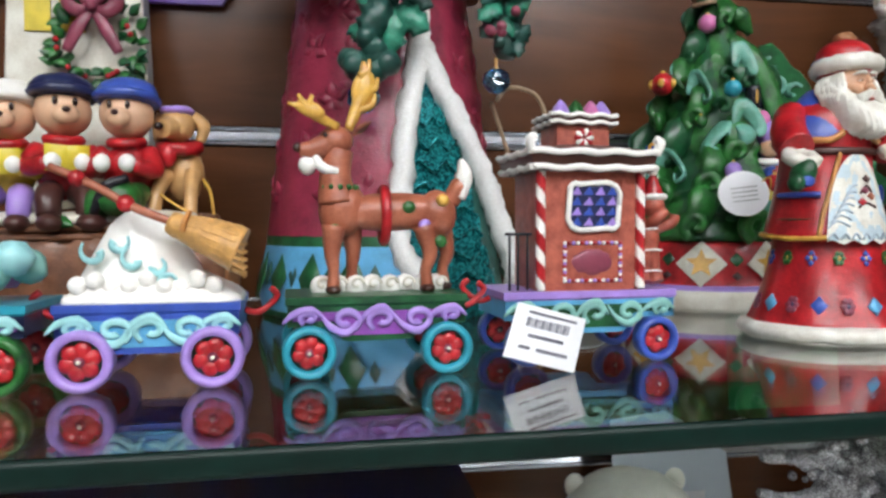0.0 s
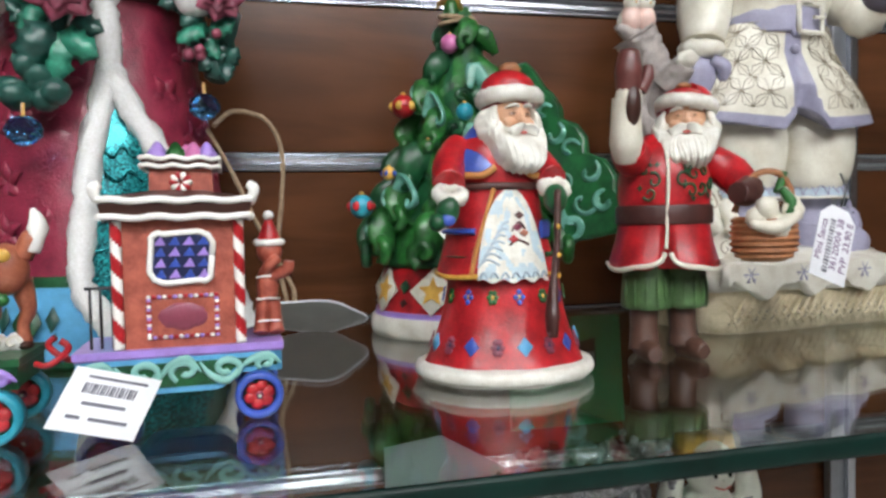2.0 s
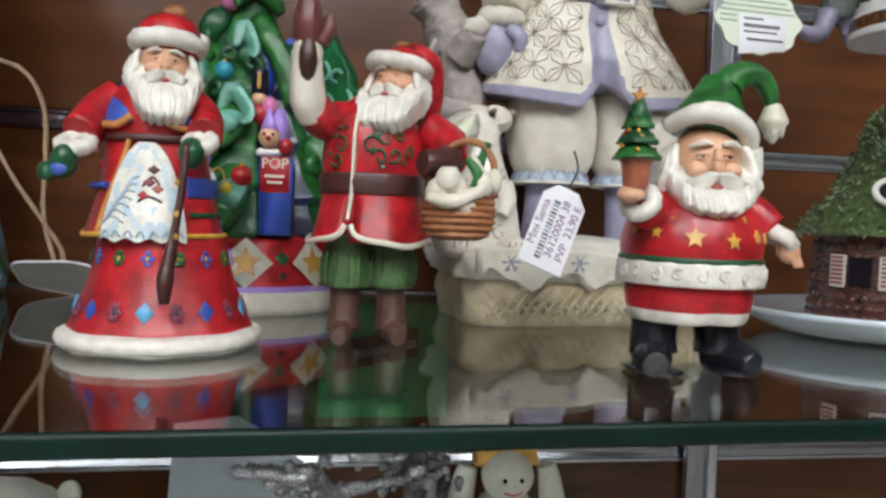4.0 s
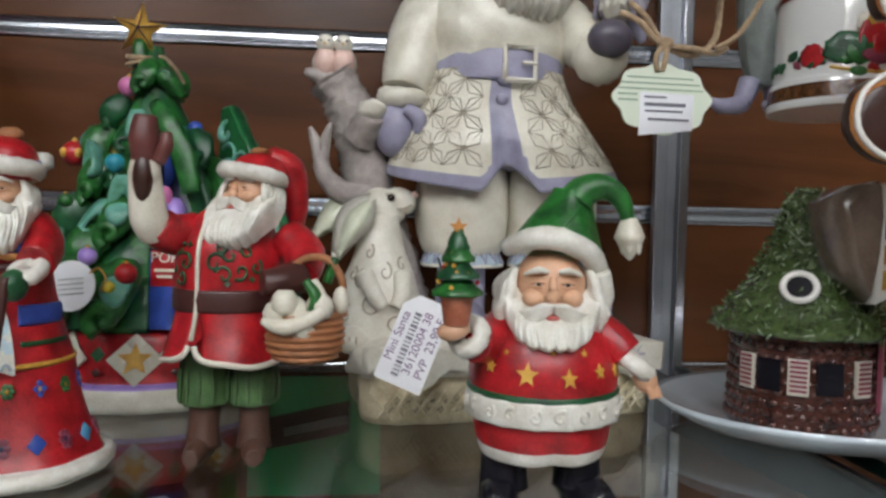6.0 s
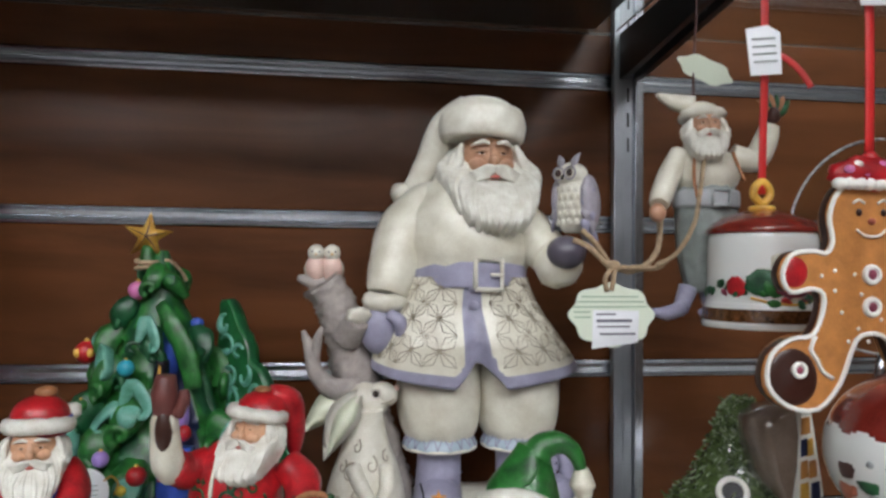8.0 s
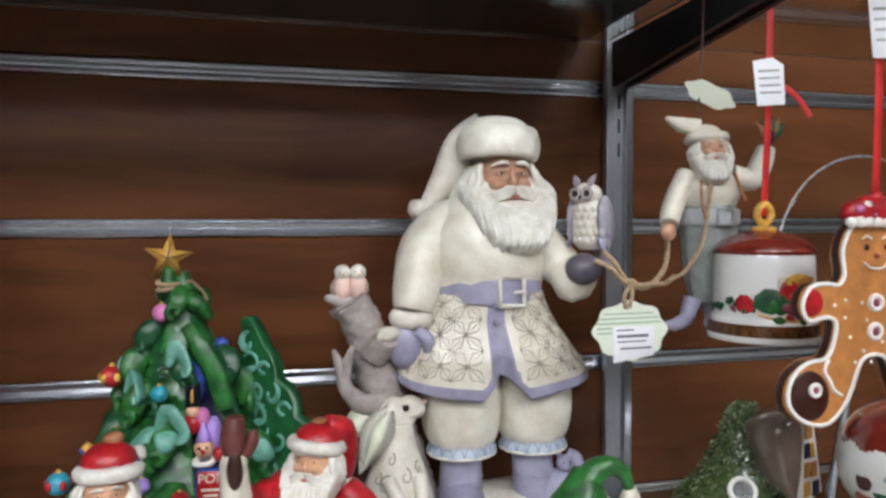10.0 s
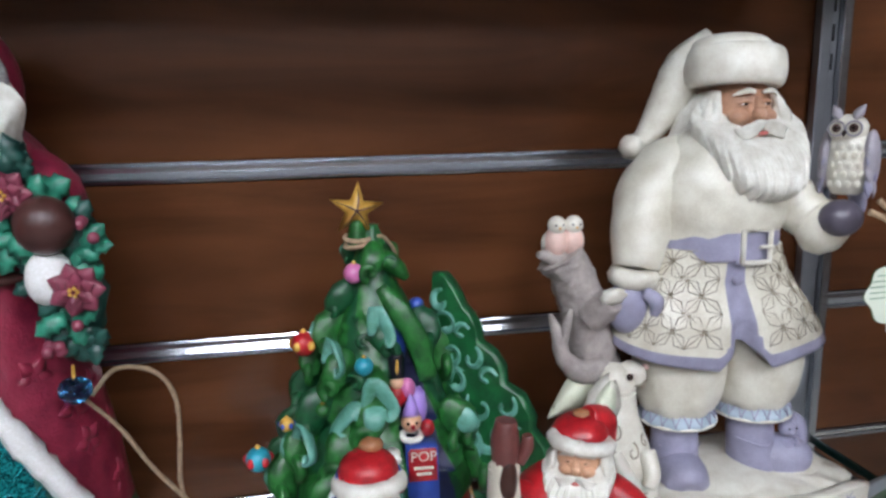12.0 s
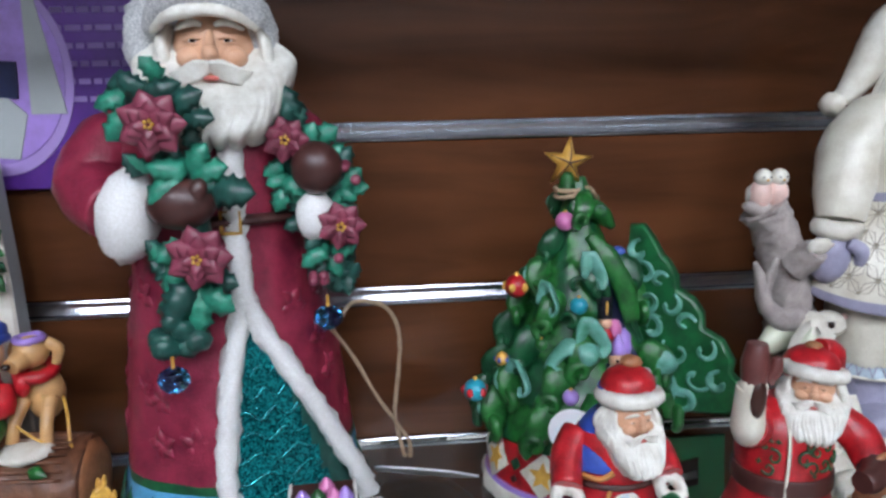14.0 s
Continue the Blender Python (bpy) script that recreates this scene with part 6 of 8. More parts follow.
# ---- the little train ----
def wheel(parent, x, y, r, ring, depth=.007):
    """A ringed wheel with a red flower at its hub, facing -y."""
    w = Clay()
    n = 28
    prof = [(r * .68, 0.0), (r * .70, -depth * .62), (r * .90, -depth * .72), (r, -depth * .5), (r, depth * .3), (r * .8, depth * .35), (r * .2, depth * .35)]
    w.grid([[(x + q * math.cos(2 * math.pi * i / n), y + d, r + q * math.sin(2 * math.pi * i / n)) for i in range(n)] for q, d in prof], ring, cap=False)
    tyre = w.object("wheel", parent)
    h = Clay()
    h.grid([[(x + q * math.cos(2 * math.pi * i / n), y + d, r + q * math.sin(2 * math.pi * i / n)) for i in range(n)] for q, d in ((r * .70, -.0010), (r * .4, -.0012), (r * .05, -.0013))], GREEN_D)
    h.object("disc", tyre, "dark green wheel disc")
    f = Clay()
    for i in range(6):
        a = i * math.pi / 3 + .3
        f.ball((x + r * .36 * math.cos(a), y - .0022, r + r * .36 * math.sin(a)), (r * .30, .0016, r * .27), RED, (0, -math.degrees(a), 0), 10)
    f.ball((x, y - .0034, r), (r * .17, .0014, r * .17), WINE, n=10)
    f.ball((x, y - .0046, r), (r * .08, .001, r * .07), CREAM, n=8)
    f.object("flower_hub", tyre, "red flower hub")
    return tyre


def platform(car, x0, x1, y0, y1, z0, z1, deck, side, trim, swirl, scallop=True):
    c = Clay()
    rows = []
    for z, g in ((z1 - .004, 0), (z1 - .003, .0008), (z1, .0008), (z1, 0.0)):
        rows.append([(x0 - g, y0 - g, z), (x1 + g, y0 - g, z), (x1 + g, y1 + g, z), (x0 - g, y1 + g, z)])
    c.grid(rows, deck)
    c.object("deck", car, flat=True)
    # cut-away side board: deep in the middle, shallow over the wheels
    n = 30
    def low(u):
        e = min(u, 1 - u)
        s = min(1, max(0, (e - .22) / .10))
        return z0 + (z1 - z0) * .34 * (1 - s * s * (3 - 2 * s))
    b = Clay()
    def strip(y, grow, top, bot):
        return [[(x0 + grow + (x1 - x0 - 2 * grow) * i / n, y, (low(i / n) + bot) if k else top) for i in range(n + 1)] for k in (0, 1)]
    for ya, yb in ((y0, y0 + .003), (y1 - .003, y1)):
        t, bt = strip(ya, 0, z1 - .004, 0)
        t2, b2 = strip(yb, 0, z1 - .004, 0)
        b.grid([t, bt, b2, t2, t], trim, close=False)
    for xa in (x0, x1 - .003):
        rows = [[(xa + dx, yy, zz) for dx, yy in ((0, y0), (.003, y0), (.003, y1), (0, y1))] for zz in (z0 + .007, z1 - .004)]
        b.grid(rows, trim)
    b.object("side_board", car, flat=True)
    p = Clay()
    t, bt = strip(y0 - .0008, .0022, z1 - .0062, .0026)
    t2, b2 = strip(y0 + .0008, .0022, z1 - .0062, .0026)
    p.grid([t, bt, b2, t2, t], side, close=False)
    p.object("painted_panel", car, flat=True)
    s = Clay()
    zm = (z0 + z1) / 2 - .0004
    m = 5
    for i in range(m):
        xc = x0 + (x1 - x0) * (i + .5) / m
        q = 1 if i % 2 else -1
        h = (z1 - z0) * (.27 if 0 < i < m - 1 else .17)
        zz = zm + (.0014 if i in (0, m - 1) else 0)
        s.tube([(xc + q * h * 1.25 * (1 - j * .085) * math.cos(j * .72 - 1.0) + .0012, y0 - .0016, zz + h * (1 - j * .085) * math.sin(j * .72 - 1.0)) for j in range(10)], [.0010, .0017, .0014, .0015], swirl, 7, 2, flat=.6)
        s.tube([(xc - .0095, y0 - .0015, zz + q * h * .7), (xc - .005, y0 - .0018, zz - q * h * .5), (xc + .002, y0 - .0018, zz - q * h * 1.0), (xc + .0075, y0 - .0015, zz + q * h * .2)], [.0003, .0015, .0018, .0004], swirl, 6, 3, flat=.6)
    s.object("scrollwork", car, "pale raised scrolls")


def hook(car, x, y, z, d=1):
    h = Clay()
    h.tube([(x, y, z), (x + d * .005, y - .001, z - .001), (x + d * .010, y, z + .002), (x + d * .013, y, z + .006), (x + d * .010, y, z + .009)], .0014, RED, 7, 4)
    h.object("coupling_hook", car, "red coupling hook")


def train_car(label, x, y, turn):
    return thing("train_car", (x, y, SHELF), label, "train car", turn, "little train cars")


# snow car: lilac wheels, broom leaning on a heap
car = train_car("blue toy train car heaped with painted snow and a broom", -.0715, .296, 3)
platform(car, -.033, .033, -.020, .020, .0135, .0325, BLUE, SKY, BLUE, AQUA)
for x in (-.0235, .0235):
    wheel(car, x, -.0205, .0118, LAVENDER)
    wheel(car, x, .0205, .0118, LAVENDER)
c = Clay()
rows = []
for i, (s, z) in enumerate(((1.02, .0322), (1.0, .0340), (.90, .0370), (.68, .0440), (.52, .0540), (.38, .0625), (.22, .0675), (.05, .0690))):
    row = []
    for j in range(40):
        a = 2 * math.pi * j / 40
        p = .45 if i < 3 else 1
        x = math.copysign(abs(math.cos(a)) ** p, math.cos(a)) * .0335 * s - (.005 if i > 2 else 0)
        yv = math.copysign(abs(math.sin(a)) ** p, math.sin(a)) * .0200 * (s if i < 3 else s * 1.0)
        k = 1 + .05 * noise.noise(Vector((x * 120, yv * 120, z * 120)))
        row.append((x * k, yv * k, z + .0012 * noise.noise(Vector((x * 150, yv * 150, 1)))))
    rows.append(row)
c.grid(rows, WHITE)
for i in range(9):
    c.ball((-.026 + i * .0062, -.0155 - .001 * (i % 2), .0395 + .002 * math.sin(i * 2)), (.0036, .0030, .0036), WHITE, n=10)
c.object("snow_heap", car, "white glazed snow heap")
c = Clay()
for x, z, s, tn, a0 in ((-.020, .052, .0055, 1, 2.4), (-.012, .0555, .0045, -1, .6), (-.006, .049, .0050, 1, 2), (.002, .046, .0040, -1, 1), (.006, .040, .0040, 1, .2)):
    c.tube([(x + s * (1 - j / 10) * math.cos(a0 + tn * j * .6), -.0125 - (.062 - z) * .16 - .0005, z + s * (1 - j / 10) * math.sin(a0 + tn * j * .6)) for j in range(8)], [.0005, .0014, .0016], AQUA, 6, 3, flat=.6)
c.object("aqua_swirls", car, "pale aqua swirls")
c = Clay()
c.tube([(-.036, -.012, .0845), (-.020, -.015, .0775), (-.006, -.018, .0695), (.010, -.020, .0630)], .0017, FAWN, 8, 4)
for p in ((-.026, -.014, .0800), (-.008, -.0175, .0705)):
    c.ball(p, .0034, RED, n=10)
c.object("broom_handle", car, "brown broom handle with red bands")
c = Clay()
c.tube([(.008, -.0200, .0635), (.016, -.0205, .0600), (.026, -.021, .0560), (.034, -.0215, .0525)], [.0040, .0060, .0080, .0092], STRAW, 12, 4, rough=.12)
for i in range(18):
    a = i * .35
    c.tube([(.014, -.0205 - .005 * math.cos(a), .0610 + .005 * math.sin(a)), (.026, -.021 - .0075 * math.cos(a), .0560 + .0080 * math.sin(a)), (.036, -.0215 - .0085 * math.cos(a), .0515 + .0092 * math.sin(a))], .0007, STRAW, 5, 3)
c.tube([(.0135, -.0262, .0600), (.0145, -.0265, .0640), (.0155, -.022, .0672)], .0011, ORANGE, 6)
c.object("broom_head", car, "golden straw broom head")
hook(car, .034, 0, .0270)
hook(car, -.034, 0, .0270, -1)

# reindeer car
car = train_car("purple and green toy train car carrying a reindeer", .016, .3065, 4)
platform(car, -.037, .037, -.020, .020, .0145, .0330, GREEN_D, PURPLE, GREEN_D, LAVENDER)
for x in (-.0285, .0285):
    wheel(car, x, -.0205, .0108, TEAL)
    wheel(car, x, .0205, .0108, TEAL)
c = Clay()
for i in range(8):
    c.ball((-.022 + i * .0075, .004 + .003 * (i % 2), .0350), (.0052, .0055, .0052), WHITE, n=10)
    c.tube([(-.022 + i * .0075 + .0032 * math.cos(j * .8) * (1 - j / 9), -.0015, .0365 + .0032 * math.sin(j * .8) * (1 - j / 9)) for j in range(8)], .0007, CREAM, 5, 2)
c.object("snow_curls", car, "white snow curls on the deck")
r = Clay()
r.m = Matrix.Translation((.005, 0, 0))
r.ball((.004, 0, .0680), (.0270, .0080, .0085), FAWN, (0, -2, 0), 18, .06)
r.ball((-.018, 0, .069), (.0105, .0080, .0120), FAWN, (0, 10, 0), 14)
r.ball((.024, 0, .067), (.0090, .0080, .0110), FAWN, n=14)
for x, yq, kx in ((-.022, -.005, -.001), (-.014, .006, .001), (.017, -.005, .003), (.027, .006, .003)):
    r.tube([(x, yq, .062), (x + kx, yq, .050), (x + kx * .3, yq, .043), (x + kx * .5, yq, .0355)], [.0054, .0034, .0024, .0030], FAWN, 9, 4)
    r.ball((x + kx * .5, yq - .0008, .0345), (.0036, .0040, .0022), CHOCO, n=8)
r.tube([(-.020, 0, .072), (-.021, 0, .084), (-.019, 0, .095)], [.0088, .0068, .0058], FAWN, 12, 5)
r.ball((-.021, 0, .0985), (.0078, .0062, .0066), FAWN, (0, -10, 0), 12)
r.tube([(-.022, 0, .0980), (-.031, -.001, .0945), (-.036, -.001, .0945)], [.0058, .0042, .0030], FAWN, 10, 4)
r.ball((-.037, -.001, .0955), .0022, CHOCO, n=8)
for q in (-1, 1):
    r.leaf((-.013, q * .004, .1015), (-.006, q * .009, .1065), (-.4, q * -.5, 1), .0032, FAWN)
    r.ball((-.0255, q * .0053, .1005), .0012, EYE, n=6)
r.tube([(-.020, -.004, .104), (-.030, -.008, .1085), (-.036, -.010, .1125)], [.0018, .0024, .0010], GOLD, 8, 4, flat=.6)
r.ball((-.033, -.009, .1115), (.0050, .0014, .0026), GOLD, (0, 25, 0), 10)
r.tube([(-.015, .003, .104), (-.011, .005, .114), (-.007, .006, .124), (-.008, .006, .135)], [.0018, .0030, .0044, .0008], GOLD, 8, 5, flat=.6)
for z, d in ((.113, .006), (.120, .007), (.128, .004)):
    r.tube([(-.010, .005, z), (-.010 + d, .006, z + .003), (-.010 + d * 1.2, .006, z + .008)], [.0018, .0016, .0006], GOLD, 6, 3)
r.ball((-.033, 0, .088), (.0040, .0050, .0045), WHITE, n=10)
for th in range(12):
    a = th * math.pi / 6
    r.ball((-.0195 + .0075 * math.cos(a), .0075 * math.sin(a), .0785), .0013, GREEN, n=6)
r.fur_ring((.000, 0, .0665), .0115, .0022, RED, .82, (0, 90, 0), 20, .1)
for x, z, m in ((-.022, .060, GREEN), (.010, .070, GREEN), (.017, .062, LAVENDER), (.024, .055, GREEN), (.025, .073, GOLD)):
    r.ball((x, -.0078, z), (.0030, .0016, .0028), m, n=8)
r.tube([(.030, 0, .072), (.034, -.001, .080), (.036, -.001, .0835)], [.0042, .0040, .0015], FAWN, 8)
r.ball((-.0080, .006, .1230), (.0052, .0016, .0085), GOLD, (0, 14, 0), 14)
r.ball((-.0320, -.0092, .1105), (.0066, .0015, .0034), GOLD, (0, 20, 0), 14)
for u, v in ((-.041, .1125), (-.037, .1165), (-.031, .1165)):
    r.tube([(-.033, -.009, .111), (u, -.010, v)], [.0018, .0008], GOLD, 6)
r.tube([(.034, -.001, .074), (.0365, -.001, .084), (.0350, -.001, .092)], [.0030, .0042, .0010], WHITE, 9, rough=.2)
r.tube([(-.030, -.002, .093), (-.027, -.004, .087), (-.020, -.006, .085)], [.0016, .0024, .0016], WHITE, 8)
r.object("reindeer", car, "glazed brown reindeer with gold antlers")
hook(car, .038, 0, .0270)

# gingerbread house car
car = train_car("gingerbread house toy train car with candy-cane corners", .1125, .3185, 4)
platform(car, -.041, .041, -.021, .021, .0135, .0325, LAVENDER, GREEN_D, SKY, MINT)
for x in (-.0310, .0310):
    wheel(car, x, -.0215, .0102, BLUE)
    wheel(car, x, .0215, .0102, BLUE)
c = Clay()
rows = [[(sx * .0235, sy * .0180 - .001, z) for sx, sy in ((-1, -1), (1, -1), (1, 1), (-1, 1))] for z in (.0322, .0330, .0885)]
c.grid(rows, GINGER)
c.object("house_body", car, "brown gingerbread walls", flat=True)
c = Clay()
rows = [[(sx * w, sy * d - .001, z) for sx, sy in ((-1, -1), (1, -1), (1, 1), (-1, 1))] for z, w, d in ((.0860, .0285, .0225), (.0930, .0300, .0235), (.0945, .0290, .0225), (.0965, .0240, .0190), (.0990, .0100, .0100))]
c.grid(rows, CHOCO)
c.object("roof", car, "dark chocolate roof", flat=True)
c = Clay()
for z, w, d in ((.0875, .0295, .0235), (.0945, .0305, .0240)):
    for (ax, ay), (bx, by) in (((-w, -d), (w, -d)), ((w, -d), (w, d)), ((-w, -d), (-w, d)), ((-w, d), (w, d))):
        c.tube([(ax + (bx - ax) * i / 14, ay + (by - ay) * i / 14 - .001, z + .0005 * math.sin(i * 1.5)) for i in range(15)], .0015, WHITE, 7, 2, rough=.2)
for sx in (-1, 1):
    c.tube([(sx * .030, -.024, .0945), (sx * .031, -.025, .0990), (sx * .0285, -.0245, .1010)], [.0020, .0024, .0018], WHITE, 8)
c.object("icing", car, "white icing edge")
c = Clay()
rows = [[(sx * w + .001, sy * w * .8 + .002, z) for sx, sy in ((-1, -1), (1, -1), (1, 1), (-1, 1))] for z, w in ((.0960, .0130), (.0970, .0132), (.1085, .0128), (.1090, .0155), (.1130, .0158), (.1135, .0145))]
c.grid(rows, lambda i, j: GINGER if i < 2 else CHOCO)
c.object("chimney", car, "gingerbread chimney with icing band", flat=True)
c = Clay()
for z in (.1095, .1130):
    w = .0160
    for (ax, ay), (bx, by) in (((-w, -w * .8), (w, -w * .8)), ((w, -w * .8), (w, w * .8)), ((-w, -w * .8), (-w, w * .8))):
        c.tube([(ax + (bx - ax) * i / 10 + .001, ay + (by - ay) * i / 10 + .002, z + .0006 * math.sin(i * 1.9)) for i in range(11)], .0010, WHITE, 6, 2)
c.object("chimney_icing", car, "white icing lines")
for i, (x, m) in enumerate(((-.0085, LAVENDER), (-.001, GREEN), (.0065, PINK), (.012, LAVENDER), (.003, PINK))):
    c = Clay()
    yy = -.004 if i < 4 else .006
    c.turned([(.1125, .0036), (.1150, .0042), (.1180, .0026), (.1205, .0006)], (x, yy, 0), m, 1, 14, 3, wave=lambda th, z: .0004 * math.sin(6 * th + z * 1500))
    c.object("gum_drop", car)
c = Clay()
for i in range(10):
    a = i * math.pi / 5
    c.ball((.001 + .0028 * math.cos(a), -.0095, .1025 + .0028 * math.sin(a)), (.0021, .0010, .0013), RED if i % 2 else WHITE, (0, -math.degrees(a), 0), 8)
c.object("peppermint", car, "red and white peppermint swirl")
for sx in (-1, 1):
    c = Clay()
    n = 44
    rows = []
    for i in range(n + 1):
        z = .0330 + .0535 * i / n
        rows.append([(sx * .0242 + .0022 * math.cos(2 * math.pi * j / 12), -.0198 + .0022 * math.sin(2 * math.pi * j / 12), z) for j in range(12)])
    c.grid(rows, lambda i, j: RED if ((i + j * .9) % 11) < 5.5 else WHITE)
    c.object("candy_cane", car, "red and white striped candy cane post")
c = Clay()
c.prism([(-.0115, -.0095), (.0115, -.0095), (.0115, .0095), (-.0115, .0095)], (.001, -.0196, .0705), (1, 0, 0), (0, 0, 1), .0016, NAVY)
win = c.object("window", car, "blue latticed sugar window", flat=True)
c = Clay()
for r in range(4):
    for q in range(4):
        x, z = .001 - .0085 + q * .0057, .0705 - .0068 + r * .0046
        c.prism([(-.0024, -.0019), (.0024, -.0019), (.0006, .0019)], (x, -.0206, z), (1, 0, 0), (0, 0, 1), .0010, LAVENDER if (r + q) % 2 else BLUE)
c.object("panes", win, "lavender and blue facets", flat=True)
c = Clay()
c.tube([(.001 + .0122 * math.copysign(abs(math.cos(a)) ** .35, math.cos(a)) + .0005 * math.sin(7 * a), -.0206, .0705 + .0103 * math.copysign(abs(math.sin(a)) ** .35, math.sin(a)) + .0005 * math.cos(9 * a)) for a in [2 * math.pi * i / 40 for i in range(41)]], .0013, WHITE, 7, 1)
c.object("icing_frame", win, "white piped icing frame")
c = Clay()
for i in range(52):
    u = i / 52 * 4
    e, f = int(u), u - int(u)
    x, z = ((-1 + 2 * f, -1), (1, -1 + 2 * f), (1 - 2 * f, 1), (-1, 1 - 2 * f))[e]
    c.ball((.001 + x * .0135, -.0197, .0455 + z * .0085), (.0010, .0008, .0009), WHITE if i % 3 == 0 else LAVENDER if i % 3 == 1 else RED, n=6)
c.object("sprinkle_icing", car, "dotted sprinkle border")
c = Clay()
c.ball((.001, -.0188, .0455), (.0105, .0012, .0060), WINE, n=14, rough=.2)
c.object("name_plate", car, "glossy dark red plaque")
for x in (-.036, -.032, -.0275):
    c = Clay()
    c.tube([(x, -.012, .0325), (x, -.012, .0580)], .0006, BLACK, 6)
    c.object("rail_post", car, "thin black rail post")
c = Clay()
c.tube([(-.038, -.012, .0580), (-.0255, -.012, .0580)], .0007, BLACK, 6)
c.object("hand_rail", car, "thin black hand rail")
g = Clay()
g.ball((.0365, -.006, .0560), (.0050, .0045, .0100), GINGER, n=12)
g.ball((.0375, -.007, .0715), .0058, GINGER, n=12)
for z, dx in ((.060, .0045), (.062, -.003)):
    g.tube([(.0365, -.007, z), (.040 + dx, -.012, z + .003), (.043 + dx * .6, -.013, z + .007)], [.0032, .0028, .0024], GINGER, 8)
for q in (-1, 1):
    g.tube([(.0365 + q * .002, -.006, .050), (.0365 + q * .003, -.006, .040), (.0365 + q * .0035, -.008, .0345)], [.0034, .0030, .0036], GINGER, 8)
g.fur_ring((.0375, -.007, .0755), .0055, .0016, WHITE, 1, (0, 0, 0), 14, .2)
g.turned([(.0755, .0054), (.080, .0040), (.085, .0018), (.0865, .0006)], (.0375, -.007, 0), RED, 1, 14, 3)
g.ball((.0375, -.007, .0875), .0024, WHITE, n=8)
for z in (.0400, .0500, .0600):
    g.tube([(.0315, -.0095, z), (.0365, -.0112, z + .0005), (.0415, -.0095, z)], .0005, WHITE, 5)
g.object("gingerbread_figure", car, "small gingerbread figure in a red hat")
hook(car, -.042, 0, .0280, -1)

# coal-style first car, in teal, purple and green
car = train_car("teal and purple toy train car with green wheels", -.1500, .291, 3)
platform(car, -.036, .036, -.020, .020, .0145, .0330, TEAL, PURPLE, NAVY, AQUA)
for x in (-.0270, .0270):
    wheel(car, x, -.0205, .0112, GREEN)
    wheel(car, x, .0205, .0112, GREEN)
c = Clay()
rng = random.Random(4)
for i in range(16):
    c.ball((-.030 + (i % 8) * .0085, -.010 + (i // 8) * .014, .040 + rng.uniform(0, .012)), (.0075, .0075, .0070), rng.choice((TEAL, MINT, AQUA, PINK, GREEN)), n=10, rough=.2)
c.object("parcels", car, "pile of teal and mint parcels")

# price card propped against the train
pt = thing("price_tag", (.0870, .2850, SHELF), "white printed price tag propped against a train car", "tag", 4)
U, V = Vector((.965, -.02, -.26)).normalized(), Vector((.40, .42, .81)).normalized()
c = Clay()
c.prism([(-.0160, -.0128), (.0160, -.0128), (.0160, .0128), (-.0160, .0128)], (0, -.004, .0148), U, V, .0006, CARD)
c.object("card", pt)
c = Clay()
bars(c, (0, -.004, .0148), U, V, [(-.010, .012, .0095, .0010), (-.008, .008, -.0012, .0014), (-.0110, -.006, -.0070, .0013), (-.003, .011, -.0070, .0013)], INK, .0008)
for i in range(18):
    bars(c, (0, -.004, .0148), U, V, [(-.010 + i * .0011, -.010 + i * .0011 + .0005 + .0003 * (i % 3 == 0), .0048, .0042)], INK, .0008)
c.object("print", pt, "grey printed bars")


